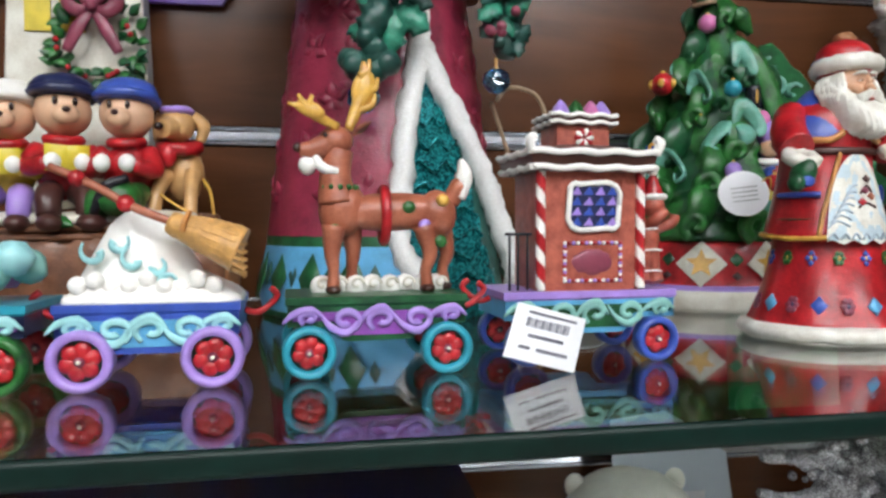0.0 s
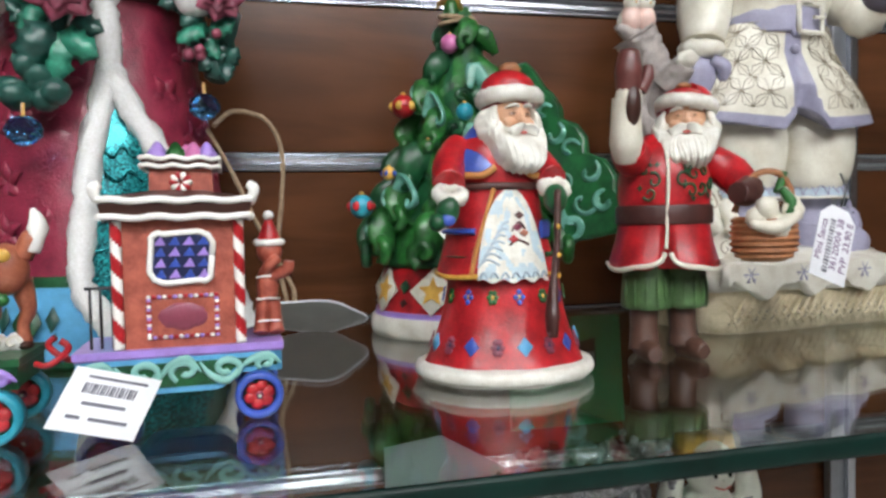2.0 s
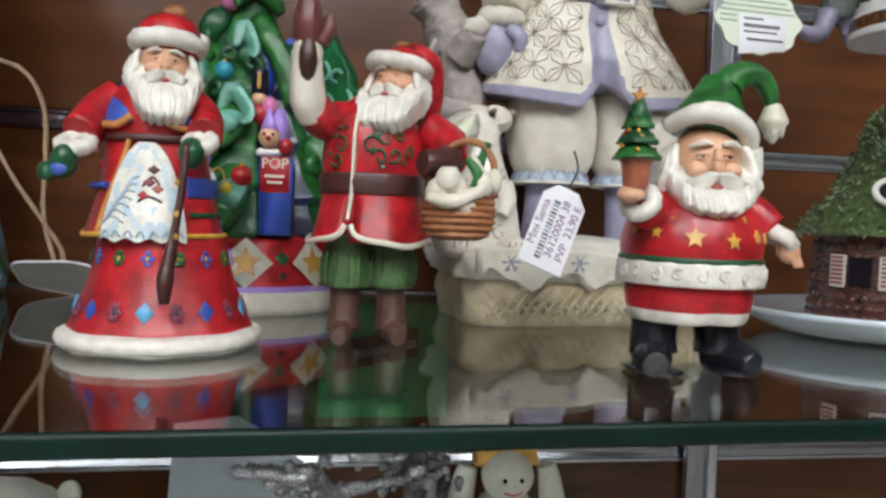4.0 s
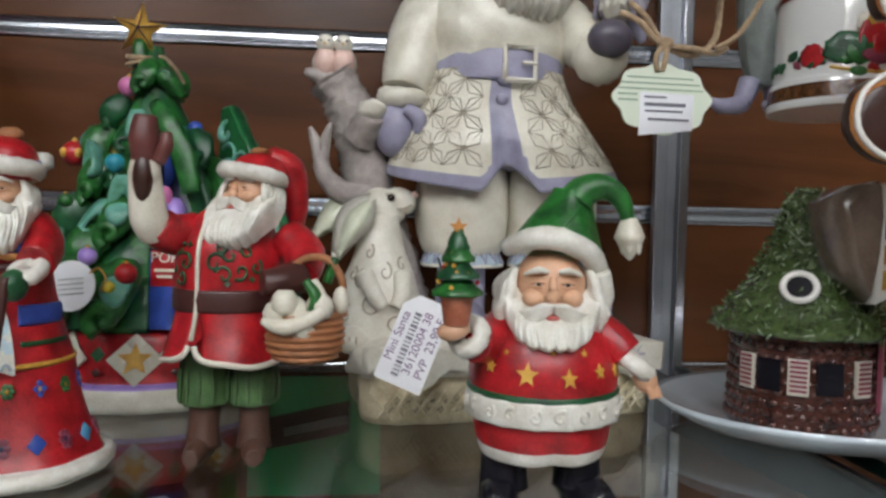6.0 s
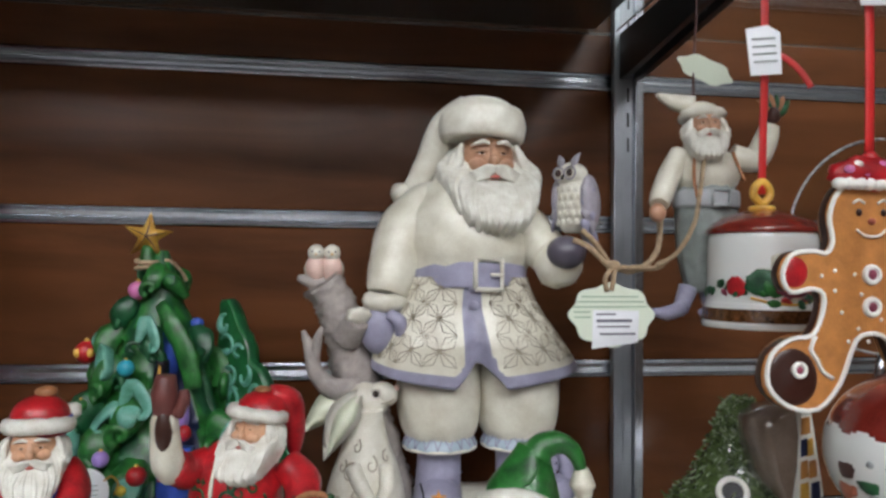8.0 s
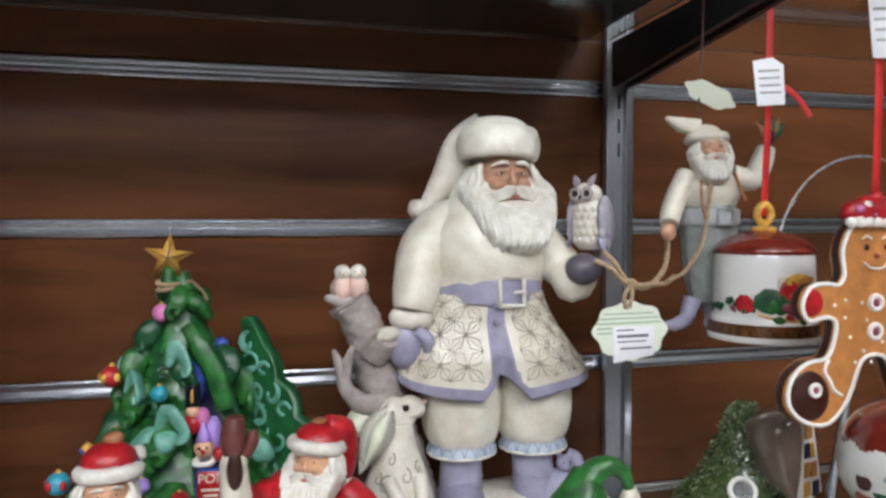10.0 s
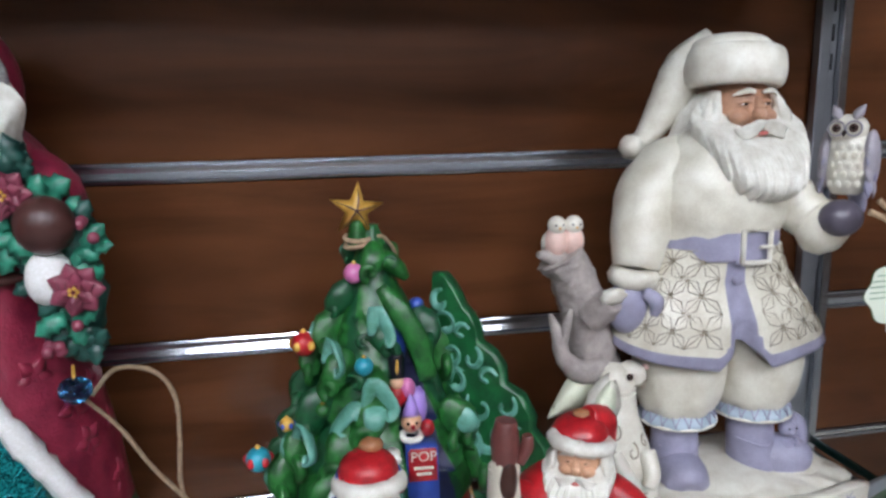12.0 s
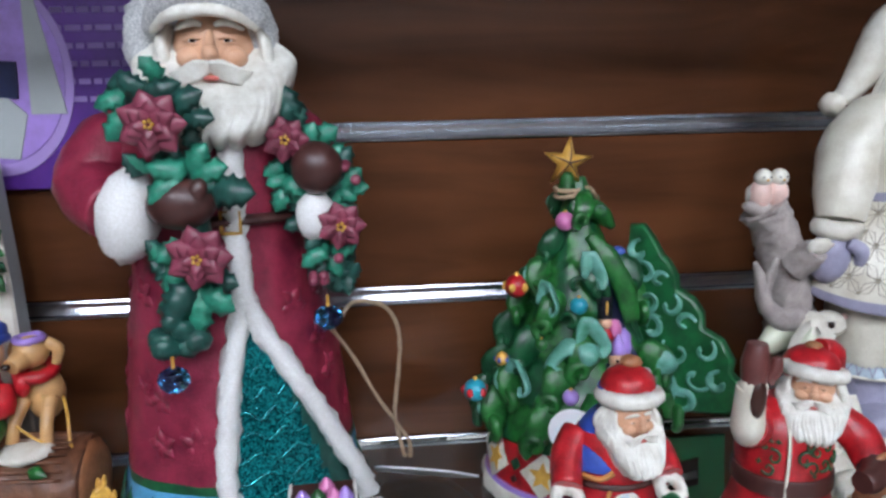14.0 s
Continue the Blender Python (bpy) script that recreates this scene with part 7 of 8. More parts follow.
# ---- the carol singers on their log, and what stands behind ----
def carol_singers():
    k = Clay()
    wood = paint("log_brown", "7a4e34", .5, .4, .8, 70, dark="4a2a1a")
    k.tube([(-.080, 0, .034), (-.040, .0, .035), (.010, 0, .034), (.066, .004, .032)], [.034, .035, .036, .034], wood, 26, 8, rough=.18)
    for i in range(18):
        a = -1.9 + i * .17
        k.tube([(-.075, .036 * math.sin(a) * -1, .034 + .036 * math.cos(a)), (-.01, -.037 * math.sin(a), .035 + .037 * math.cos(a)), (.060, -.036 * math.sin(a), .033 + .036 * math.cos(a))], [.001, .0024, .001], wood, 6, 6, rough=.6)
    k.ball((.068, .004, .032), (.005, .031, .031), TAN, n=18, rough=.1)
    for x, w in ((-.060, .02), (-.02, .03), (.03, .02)):
        k.ball((x, -.010, .066), (w, .018, .006), IVORY, n=14, rough=.2)
    for x, z in ((-.035, .066), (.040, .062)):
        k.leaf((x, -.03, z), (x + .014, -.034, z - .004), (0, -1, .6), .005, GREEN)
    for i in range(10):
        k.ball((-.07 + i * .014, -.030 - .002 * (i % 2), .010), (.008, .006, .009), IVORY, n=8, rough=.2)
    def singer(x, coat, cap, trousers, s=1.0, lean=0, book=True):
        keep = k.m
        k.m = pose(x, 0, .062, 0, 0, lean) @ Matrix.Scale(s, 4)
        skin = paint("pale_skin_paint", "e2b794", .4, .15, .1)
        k.ball((0, .002, .038), (.0170, .0140, .0210), coat, n=16, rough=.05)
        for q in (-1, 1):
            k.tube([(q * .008, -.004, .022), (q * .011, -.022, .018), (q * .011, -.026, .006)], [.0085, .0080, .0070], trousers, 10, 4)
            k.ball((q * .011, -.031, .002), (.0080, .0120, .0060), BROWN, n=10)
            k.tube([(q * .014, .0, .050), (q * .021, -.010, .038), (q * .010, -.021, .040)], [.0068, .0065, .0055], coat, 10, 4)
            k.ball((q * .008, -.024, .041), (.0058, .0050, .0062), WHITE, n=10)
        if book:
            for q in (-1, 1):
                k.prism([(0, 0), (.013, .001), (.013, .018), (0, .017)], (0, -.026, .034), (q, .25, 0), (0, -.15, 1), .0012, YELLOW)
        k.fur_ring((0, -.001, .057), .0095, .0036, RED, 1, (10, 0, 0), 16, .2)
        k.ball((0, 0, .076), (.0175, .0165, .0170), skin, n=18)
        k.ball((0, -.0165, .072), (.0085, .0060, .0070), skin, n=12)
        k.ball((0, -.0225, .0745), (.0026, .0022, .0020), BROWN, n=8)
        for q in (-1, 1):
            k.ball((q * .0058, -.0155, .0805), (.0018, .0012, .0030), EYE, n=8)
        k.ball((0, .003, .090), (.0200, .0190, .0120), cap, n=18, rough=.06)
        k.fur_ring((0, .001, .0865), .0185, .0034, cap, 1, (-8, 0, 0), 20, .15)
        k.m = keep
    singer(-.038, RED, NAVY, BROWN, 1.0, 24)
    singer(.002, RED, BLUE, GREEN, .98, -4, False)
    singer(-.072, YELLOW, WHITE, LAVENDER, .95, 10)
    # scarf, parcel and the seated dog
    k.ball((.004, -.030, .080), (.014, .012, .012), GREEN, n=14, rough=.08)
    k.tube([(-.010, -.032, .070), (.000, -.040, .086), (.012, -.036, .092)], [.003, .0035, .003], BOOT_BLACK, 8)
    dog = paint("dog_tan", "cfa26a", .4, .25, .2)
    k.ball((.034, .020, .098), (.0140, .0130, .0210), dog, n=16, rough=.05)
    k.ball((.031, .014, .132), (.0125, .0125, .0120), dog, n=14)
    k.tube([(.029, .008, .130), (.025, -.004, .127)], [.0085, .0060], dog, 10)
    k.ball((.024, -.008, .1285), (.0032, .0028, .0026), EYE, n=8)
    for q in (-1, 1):
        k.tube([(.031 + q * .010, .016, .139), (.033 + q * .015, .018, .132), (.032 + q * .014, .016, .121)], [.0040, .0048, .0030], dog, 8)
        k.tube([(.033 + q * .009, .010, .098), (.032 + q * .011, -.002, .084), (.031 + q * .012, -.006, .068)], [.0060, .0045, .0048], dog, 8)
        k.ball((.031 + q * .012, -.010, .067), (.0062, .0080, .0048), IVORY, n=8)
    k.ball((.027 - .001, .007, .1325), .0016, EYE, n=6)
    k.fur_ring((.032, .016, .117), .0115, .0048, RED, 1, (12, 0, 0), 16, .3)
    k.ball((.027, .003, .110), (.0060, .004, .0085), RED, n=10)
    k.fur_ring((.031, .014, .142), .0085, .0028, LAVENDER, 1, (0, 0, 0), 14, .4)
    k.tube([(.046, .020, .096), (.054, .006, .086), (.058, -.004, .070), (.060, -.006, .062)], .0012, GOLD, 6, 4)
    k.tube([(.020, -.004, .086), (.034, -.008, .076), (.046, -.010, .070)], .0010, GOLD, 6, 4)
    return placed(k.object("carol_singers_figurine"), -.140, .495, SHELF, 0, "group of capped carol singers and a dog on a log", "figurine")


carol_singers()

# cottage front with wreath and bow behind them
ct = thing("cottage_ornament", (-.190, .565, SHELF), "white cottage front ornament with wreath and red bow", "ornament")
c = Clay()
c.prism([(-.052, 0), (.052, 0), (.050, .175), (.046, .270), (-.046, .270), (-.050, .175)], (0, 0, 0), (1, 0, 0), (0, 0, 1), .022, IVORY, GREY_CARD)
c.object("front", ct, "cream cottage wall", flat=True)
c = Clay()
for u in (-.030, -.006):
    c.prism([(0, .205), (.018, .205), (.018, .262), (0, .262)], (u - .004, -.0118, 0), (1, 0, 0), (0, 0, 1), .0020, YELLOW, BROWN)
c.object("shutter", ct, "yellow-green window panels", flat=True)
c = Clay()
rng = random.Random(21)
for i in range(70):
    a = rng.uniform(0, 6.28)
    r = .026 + rng.uniform(-.007, .007)
    p = Vector((.017 + r * math.cos(a), -.017 + rng.uniform(-.004, .004), .196 + r * math.sin(a)))
    d = Vector((math.cos(a + rng.uniform(-1.5, 1.5)), -.4, math.sin(a + rng.uniform(-1.5, 1.5)))).normalized()
    c.leaf(p, p + d * .012, (0, -1, .2), .0042, GREEN if i % 3 else GREEN_D)
for i in range(14):
    a = rng.uniform(0, 6.28)
    c.ball((.017 + .026 * math.cos(a), -.023, .196 + .026 * math.sin(a)), .0022, RED, n=6)
c.object("wreath", ct, "green leafy wreath with red berries")
c = Clay()
for q in (-1, 1):
    c.tube([(.017, -.024, .222), (.017 + q * .012, -.028, .231), (.017 + q * .017, -.026, .224), (.017 + q * .010, -.027, .217), (.017, -.025, .220)], [.003, .005, .0055, .005, .003], WINE, 8, 4, flat=.5)
    c.tube([(.017, -.025, .220), (.017 + q * .010, -.027, .204), (.017 + q * .018, -.026, .188)], [.003, .005, .0035], WINE, 8, 4, flat=.4)
c.ball((.017, -.028, .221), .0045, WINE, n=10)
c.object("bow", ct, "dark red ribbon bow")

# purple printed sign on the slats
VIOLET = paint("violet_print", "5a2a8c", .4, .25, .03, 12, dark="44206e")
PALE_V = paint("pale_violet_print", "a98fd0", .45, .15, .02, 20)
sg = thing("wall_sign", (0, WALL - .007, SHELF), "purple printed sign with pale text hooked on the slats", "sign")
c = Clay()
c.prism([(-.34, .241), (-.090, .241), (-.030, .330), (-.030, .452), (-.34, .452)], (0, 0, 0), (1, 0, 0), (0, 0, 1), .004, VIOLET)
c.object("board", sg, "violet printed board", flat=True)
c = Clay()
for i, (u0, u1) in enumerate(((-.105, -.034), (-.100, -.034), (-.102, -.040), (-.098, -.040), (-.096, -.046), (-.093, -.050), (-.092, -.070))):
    z = .392 - i * .0135
    u = u0
    while u < u1:
        w = .006 + .006 * ((i * 7 + int(u * 900)) % 3) / 2
        bars(c, (0, 0, 0), (1, 0, 0), (0, 0, 1), [(u, min(u + w, u1), z, .0042)], PALE_V, .0026)
        u += w + .0025
c.object("print", sg, "pale violet bars of print")
c = Clay()
c.prism([(-.150 + .062 * math.cos(a), .330 + .078 * math.sin(a)) for a in [2 * math.pi * i / 48 for i in range(48)]], (0, -.0028, 0), (1, 0, 0), (0, 0, 1), .0012, PALE_V)
c.object("oval", sg, "pale violet oval", flat=True)
for lift, m, shape in (
        (.0040, LAVENDER, [(-.150 + .056 * math.cos(a), .332 + .070 * math.sin(a)) for a in [2 * math.pi * i / 48 for i in range(48)]]),
        (.0052, GREY_CARD, [(-.122, .300), (-.095, .300), (-.112, .400), (-.118, .400)]),
        (.0052, GREY_CARD, [(-.180, .270), (-.135, .265), (-.125, .300), (-.150, .325), (-.185, .315)]),
        (.0060, NAVY, [(-.160, .315), (-.130, .312), (-.128, .340), (-.158, .342)]),
        (.0066, FAWN, [(-.175, .335), (-.155, .335), (-.150, .365), (-.165, .380), (-.178, .365)]),
        (.0070, TAN, [(-.170, .345), (-.165, .345), (-.156, .400), (-.160, .400)]),
        (.0070, TAN, [(-.152, .345), (-.147, .345), (-.138, .395), (-.142, .395)])):
    c = Clay()
    c.prism(shape, (0, -lift, 0), (1, 0, 0), (0, 0, 1), .0012, m)
    c.object("printed_shape", sg, flat=True)
for u in (-.28, -.06):
    c = Clay()
    c.tube([(u, .006, .438), (u, -.004, .438), (u, -.006, .444), (u, -.004, .452)], .0013, ALU, 6)
    c.object("hook", sg, "small metal hook")


# ---- the next bay: cottage on its plate, ornaments on ribbons ----
RIBBON = paint("red_ribbon", "cc2a2a", .4, .15, .1)
def ribbon(parent, pts, w=.0030):
    c = Clay()
    c.tube(pts, w, RIBBON, 8, 5, flat=.18)
    return c.object("ribbon", parent, "red satin ribbon")


GLAZE = paint("moss_glaze", "566a3a", .16, .5, .9, 220, 600, coat=.8, dark="2a3a1c")
GLAZE_W = paint("pale_moss_glaze", "8a9c78", .16, .4, .6, 200, 700, coat=.9)
BRICK_G = paint("brown_brick_glaze", "5a322a", .14, .5, .8, 150, 500, coat=.9, dark="2e1512")
PORCELAIN = paint("white_porcelain", "eef0ee", .08, .05, .02, 20, coat=1.0)
PALE_PLATE = paint("pale_blue_plate", "d3dfe8", .1, .12, .04, 40, coat=.8)

plate = thing("oval_plate", (.745, .402, SHELF), "pale blue glazed oval plate under the cottage", "plate")
c = Clay()
prof = [(.001, .70), (.0035, .82), (.012, 1.0), (.0155, 1.03), (.0150, .98), (.008, .80), (.0055, .6), (.005, .05)]
c.grid([[(.112 * r * math.cos(a), .084 * r * math.sin(a), z * 1.25) for a in [2 * math.pi * i / 64 for i in range(64)]] for z, r in prof], PALE_PLATE)
c.object("dish", plate, "pale blue glazed dish")

co = thing("cottage_ornament", (.703, .375, SHELF + .006), "glazed ceramic cottage with mossy conical roof and striped shutters", "ornament", 0)
c = Clay()
wall_p = [(.006, .0385), (.010, .0405), (.040, .0390), (.066, .0375), (.068, .030)]
c.turned(wall_p, (0, 0, 0), BRICK_G, .95, 44, 4, wave=lambda th, z: .0010 * noise.noise(Vector((th * 9, z * 260, 4))))
cw = c.surface(wall_p, (0, 0, 0), .95, .0006)
rng = random.Random(31)
for r in range(9):
    for i in range(34):
        th = -2.6 + i * .155 + (.07 if r % 2 else 0)
        p, nn = cw(th, .012 + r * .0062)
        c.ball(p, (.0030, .0012, .0023), BRICK_G, (0, 0, math.degrees(th)), 7, .3)
c.object("wall", co, "dark brown glazed stone wall")
c = Clay()
roof_p = [(.062, .0490), (.066, .0500), (.073, .0430), (.090, .0300), (.110, .0190), (.130, .0115), (.141, .0075), (.1445, .003)]
c.turned(roof_p, (0, 0, 0), GLAZE, .95, 56, 4, wave=lambda th, z: .0025 * noise.noise(Vector((th * 4, z * 120, 8))) + (.0018 * math.sin(9 * th) if z < .07 else 0))
c.object("roof", co, "mossy green glazed thatch roof")
c = Clay()
rf = c.surface(roof_p, (0, 0, 0), .95, .0)
for i in range(1500):
    th, z = rng.uniform(-2.6, 2.6), rng.uniform(.063, .143)
    p, nn = rf(th, z)
    d = Vector((rng.uniform(-1, 1), rng.uniform(-.6, .2), rng.uniform(-1, .6))).normalized() * rng.uniform(.003, .0062)
    c.tube([p, p + d * .6 + nn * .0016, p + d + nn * .0006], [.0004, .0007, .0002], GLAZE if rng.random() < .72 else GLAZE_W, 5, 2)
tagged(c.object("thatch", co, "pale and dark glazed thatch strands"), kind="stuff")
c = Clay()
p, nn = rf(-.62, .088)
c.m = Matrix.Translation(p + nn * .0045) @ pose(0, 0, 0, -30, 0, -34)
c.fur_ring((0, 0, 0), .0082, .0019, WHITE, 1, (90, 0, 0), 22, .1)
c.prism([(.0076 * math.cos(i * .3142), .0076 * math.sin(i * .3142)) for i in range(20)], (0, .0004, 0), (1, 0, 0), (0, 0, 1), .001, BOOT_BLACK)
c.object("round_window", co, "round white-rimmed dark window")
for th, w, m in ((-.95, .010, BOOT_BLACK), (-.20, .011, BOOT_BLACK), (-.58, .0085, None), (.28, .0085, None), (-1.28, .0075, None), (.86, .014, WINE)):
    p, nn = cw(th, .040)
    ax = Vector((math.cos(th), math.sin(th), 0))
    c = Clay()
    h = .0098 if m is None else .0088 if m is BOOT_BLACK else .020
    c.prism([(-w * .62, -h), (w * .62, -h), (w * .62, h), (-w * .62, h)], p + nn * .0012, ax, (0, 0, 1), .0022, m or CREAM)
    if m is None:
        for i in range(7):
            c.prism([(-w * .5, -h + .0016 + i * .0026), (w * .5, -h + .0016 + i * .0026), (w * .5, -h + .0030 + i * .0026), (-w * .5, -h + .0030 + i * .0026)], p + nn * .0026, ax, (0, 0, 1), .0008, WINE)
        c.object("shutter", co, "cream shutter with red slats", flat=True)
    elif m is BOOT_BLACK:
        c.object("window_opening", co, "dark window opening", flat=True)
    else:
        c.object("door", co, "dark red door", flat=True)

# dormer that juts from the mossy roof
c = Clay()
c.prism([(-.013, .136), (-.002, .144), (.010, .1465), (.013, .130), (.010, .105), (.003, .082), (-.005, .098), (-.011, .118)], (0, -.040, 0), (1, 0, 0), (0, .06, 1), .034, paint("smoky_brown_glaze", "77665a", .12, .35, .3, 70, coat=.9), None, .14)
c.object("dormer_roof", co, "smoky brown glazed dormer roof")
c = Clay()
c.prism([(.0105, .1450), (.0185, .1430), (.0255, .0900), (.0050, .0820)], (0, -.046, 0), (1, .15, 0), (0, .06, 1), .0240, WHITE, WHITE, .08)
gb = c.object("dormer_window", co, "white dormer window frame", flat=True)
for row in range(4):
    for q in range(2):
        z = .0905 + row * .0130
        u = .0088 + .0018 * row * (1 - q) * .5 + q * (.0082 - .0010 * row)
        c = Clay()
        c.prism([(u, z), (u + .0060 - .0008 * row, z + .001), (u + .0058 - .0008 * row, z + .0108), (u + .0006, z + .0098)], (0, -.0590, 0), (1, .15, 0), (0, .06, 1), .0012, (GOLD, ORANGE, NAVY, ORANGE)[(row + 2 * q) % 4])
        c.object("pane", gb, "amber or dark pane", flat=True)

# bell ornament
be = thing("bell_ornament", (.726, .384, SHELF), "white porcelain bell ornament with red dome on red ribbon", "ornament", group="hanging ornaments")
c = Clay()
c.turned([(.196, .0395), (.199, .0400), (.206, .0390), (.212, .0380), (.216, .0368), (.240, .0360), (.256, .0355), (.262, .0340)], (0, 0, 0), lambda z, th: paint("gilt_brown_band", "6a4426", .2, .5, .3, 300, dark="2c180c") if .200 < z < .209 else PORCELAIN, 1, 48, 4)
c.object("bell", be, "white porcelain bell with gilt rim")
c = Clay()
c.turned([(.2600, .0362), (.264, .0356), (.270, .0285), (.275, .0150), (.2775, .004)], (0, 0, 0), paint("dark_red_dome", "7c2a22", .15, .35, .2, 80, coat=.8), 1, 40, 4, wave=lambda th, z: .0006 * math.sin(18 * th))
c.object("dome", be, "dark red fluted dome")
c = Clay()
c.turned([(.276, .0085), (.279, .0088), (.280, .006)], (0, 0, 0), GOLD, 1, 20, 2)
c.tube([(0, 0, .281), (.0055, 0, .286), (.0055, 0, .292), (0, 0, .297), (-.0055, 0, .292), (-.0055, 0, .286), (0, 0, .281)], .0028, GOLD, 10, 4)
c.object("gold_loop", be, "gold hanging loop")
bl = Clay()
bs = bl.surface([(.210, .0382), (.216, .0370), (.240, .0362), (.256, .0357)], (0, 0, 0), 1, .0005)
for th, z, w, h, m in ((-.55, .227, .009, .008, GREEN_D), (-.35, .224, .007, .006, GREEN), (-.15, .232, .008, .010, RED), (.05, .228, .009, .008, RED), (.0, .241, .009, .005, GOLD), (.2, .238, .008, .006, ORANGE), (-.28, .240, .005, .005, CREAM), (-.05, .222, .010, .004, WINE), (.28, .228, .006, .008, FAWN), (-1.0, .224, .006, .006, RED), (.9, .228, .007, .008, GREEN_D)):
    p, nn = bs(th, z)
    bl.ball(p, (w * 1.15, .0008, h * 1.1), m, (0, 0, math.degrees(th)), 12, .35)
bl.drawn(bs, [(-.75, .217), (-.4, .214), (0, .213), (.35, .216), (.5, .220)], .0010, GOLD)
rb = random.Random(4)
for i in range(46):
    th = rb.uniform(-1.9, 1.9)
    p, nn = bs(th, rb.uniform(.2125, .2235) + (.006 if abs(th) > .7 else 0))
    bl.ball(p, (rb.uniform(.002, .0045), .0006, rb.uniform(.0015, .003)), rb.choice((GREEN_D, GREEN_D, GREEN, RED, WINE)), (0, rb.uniform(-50, 50), math.degrees(th)), 7, .4)
bl.object("painted_scene", be, "painted sleigh scene in red and green")
ribbon(be, [(0, 0, .288), (.0005, -.001, .33), (.002, -.001, .38), (.003, 0, .466)])
ribbon(be, [(.003, -.002, .385), (.012, -.006, .384), (.024, -.008, .374), (.031, -.010, .362)], .0022)
t = thing("price_tag", (.727, .384, SHELF), "white paper price tag tied to a red ribbon", "tag", group="ribbon tags")
c = Clay()
U, V = Vector((.95, -.2, .05)).normalized(), Vector((-.05, .1, 1)).normalized()
c.prism([(-.011, -.018), (.010, -.018), (.012, .012), (.004, .018), (-.011, .016)], (-.002, -.005, .388), U, V, .0006, CARD)
c.object("card", t)
c = Clay()
bars(c, (-.002, -.005, .388), U, V, [(-.008, .008, .008 - i * .0055, .0014) for i in range(4)], GREY_CARD)
c.object("print", t)

# gingerbread ornament
gm = thing("gingerbread_ornament", (.728, .290, SHELF), "flat gingerbread ornament with white icing on red ribbon", "ornament", group="hanging ornaments")
half = [(.000, .200), (.010, .196), (.020, .172), (.034, .158), (.052, .160), (.064, .172), (.062, .188), (.050, .197), (.037, .199), (.031, .210), (.030, .222), (.038, .225), (.050, .223), (.055, .233), (.049, .244), (.036, .246), (.028, .245), (.024, .252), (.026, .266), (.020, .280), (.008, .287), (.000, .288)]
outl = [(-x, z) for x, z in half] + [(x, z) for x, z in half[::-1]][1:-1]
sm = [(p.x, p.y) for p in catmull([(x, z, 0) for x, z in outl] + [(outl[0][0], outl[0][1], 0)], 3)][:-1]
c = Clay()
c.prism(sm, (0, 0, 0), (1, 0, 0), (0, 0, 1), .010, GINGER_L, CHOCO, .22)
c.object("biscuit", gm, "light brown biscuit body")
c = Clay()
c.tube([(x * .97, -.0052, .222 + (z - .222) * .98) for x, z in sm + sm[:1]], .0014, WHITE, 7, 1)
for q in (-1, 1):
    c.tube([(q * .034, -.0054, .199), (q * .037, -.0054, .192), (q * .033, -.0054, .186), (q * .030, -.0054, .180), (q * .024, -.0054, .176)], .0013, WHITE, 7, 2)
c.object("icing", gm, "white piped icing outline")
for q in (-1, 1):
    c = Clay()
    c.ball((q * .047, -.0046, .177), (.0145, .0022, .0160), CHOCO, (0, q * 20, 0), 18)
    c.object("foot", gm, "dark chocolate foot")
    c = Clay()
    c.fur_ring((q * .045, -.0075, .181), .0034, .0014, WHITE, 1, (90, 0, 0), 14, .1)
    c.ball((q * .045, -.0072, .181), (.0026, .0014, .0026), WINE, n=10)
    c.object("foot_button", gm)
    c = Clay()
    c.ball((q * .046, -.0048, .234), (.0080, .0020, .0085), RED, n=14)
    c.object("mitten", gm, "red icing mitten")
c = Clay()
for x, z in ((-.022, .235), (-.010, .233), (-.006, .222), (-.018, .212), (-.008, .203), (.006, .208), (.016, .214), (-.030, .232), (-.022, .224), (.020, .226), (-.002, .196), (-.014, .196), (.024, .204)):
    c.ball((x, -.0052, z), (.0012, .0008, .0012), WHITE, n=6)
c.object("icing_dots", gm, "white icing dots")
for z, m in ((.233, 0), (.215, 1)):
    c = Clay()
    c.fur_ring((.000, -.0058, z), .0042, .0017, WHITE, 1, (90, 0, 0), 16, .1)
    c.ball((.000, -.0056, z), (.0034, .0018, .0034), WINE, n=12)
    c.object("button", gm, "red button ringed in icing")
c = Clay()
for q in (-1, 1):
    c.ball((q * .0075, -.0058, .2675), (.0018, .0012, .0022), CHOCO, n=8)
    c.tube([(q * .004, -.0056, .2725), (q * .0075, -.0058, .2745), (q * .011, -.0056, .2725)], .0007, WHITE, 6)
c.tube([(-.009, -.0056, .258), (-.004, -.0060, .2545), (.004, -.0060, .2545), (.009, -.0056, .258)], .0008, WHITE, 6)
c.ball((0, -.0060, .2625), (.0022, .0020, .0020), GINGER, n=8)
c.object("face", gm, "piped icing face")
c = Clay()
c.ball((.001, -.002, .289), (.0240, .009, .0100), RED, n=18, rough=.2)
for i in range(8):
    c.ball((-.021 + i * .006, -.008, .283), (.0042, .0040, .0036), WHITE, n=8, rough=.2)
for i in range(7):
    c.ball((-.015 + i * .005, -.008, .291 + .003 * math.sin(i * 2)), (.0030, .0026, .0024), WHITE if i % 2 else PINK, n=8)
c.ball((.002, -.002, .2985), .0042, RED, n=10)
c.object("cap", gm, "red and white iced cap")
c = Clay()
c.tube([(.034, -.0075, .200), (.024, -.0080, .214), (.030, -.0075, .238)], .0016, CHOCO, 6)
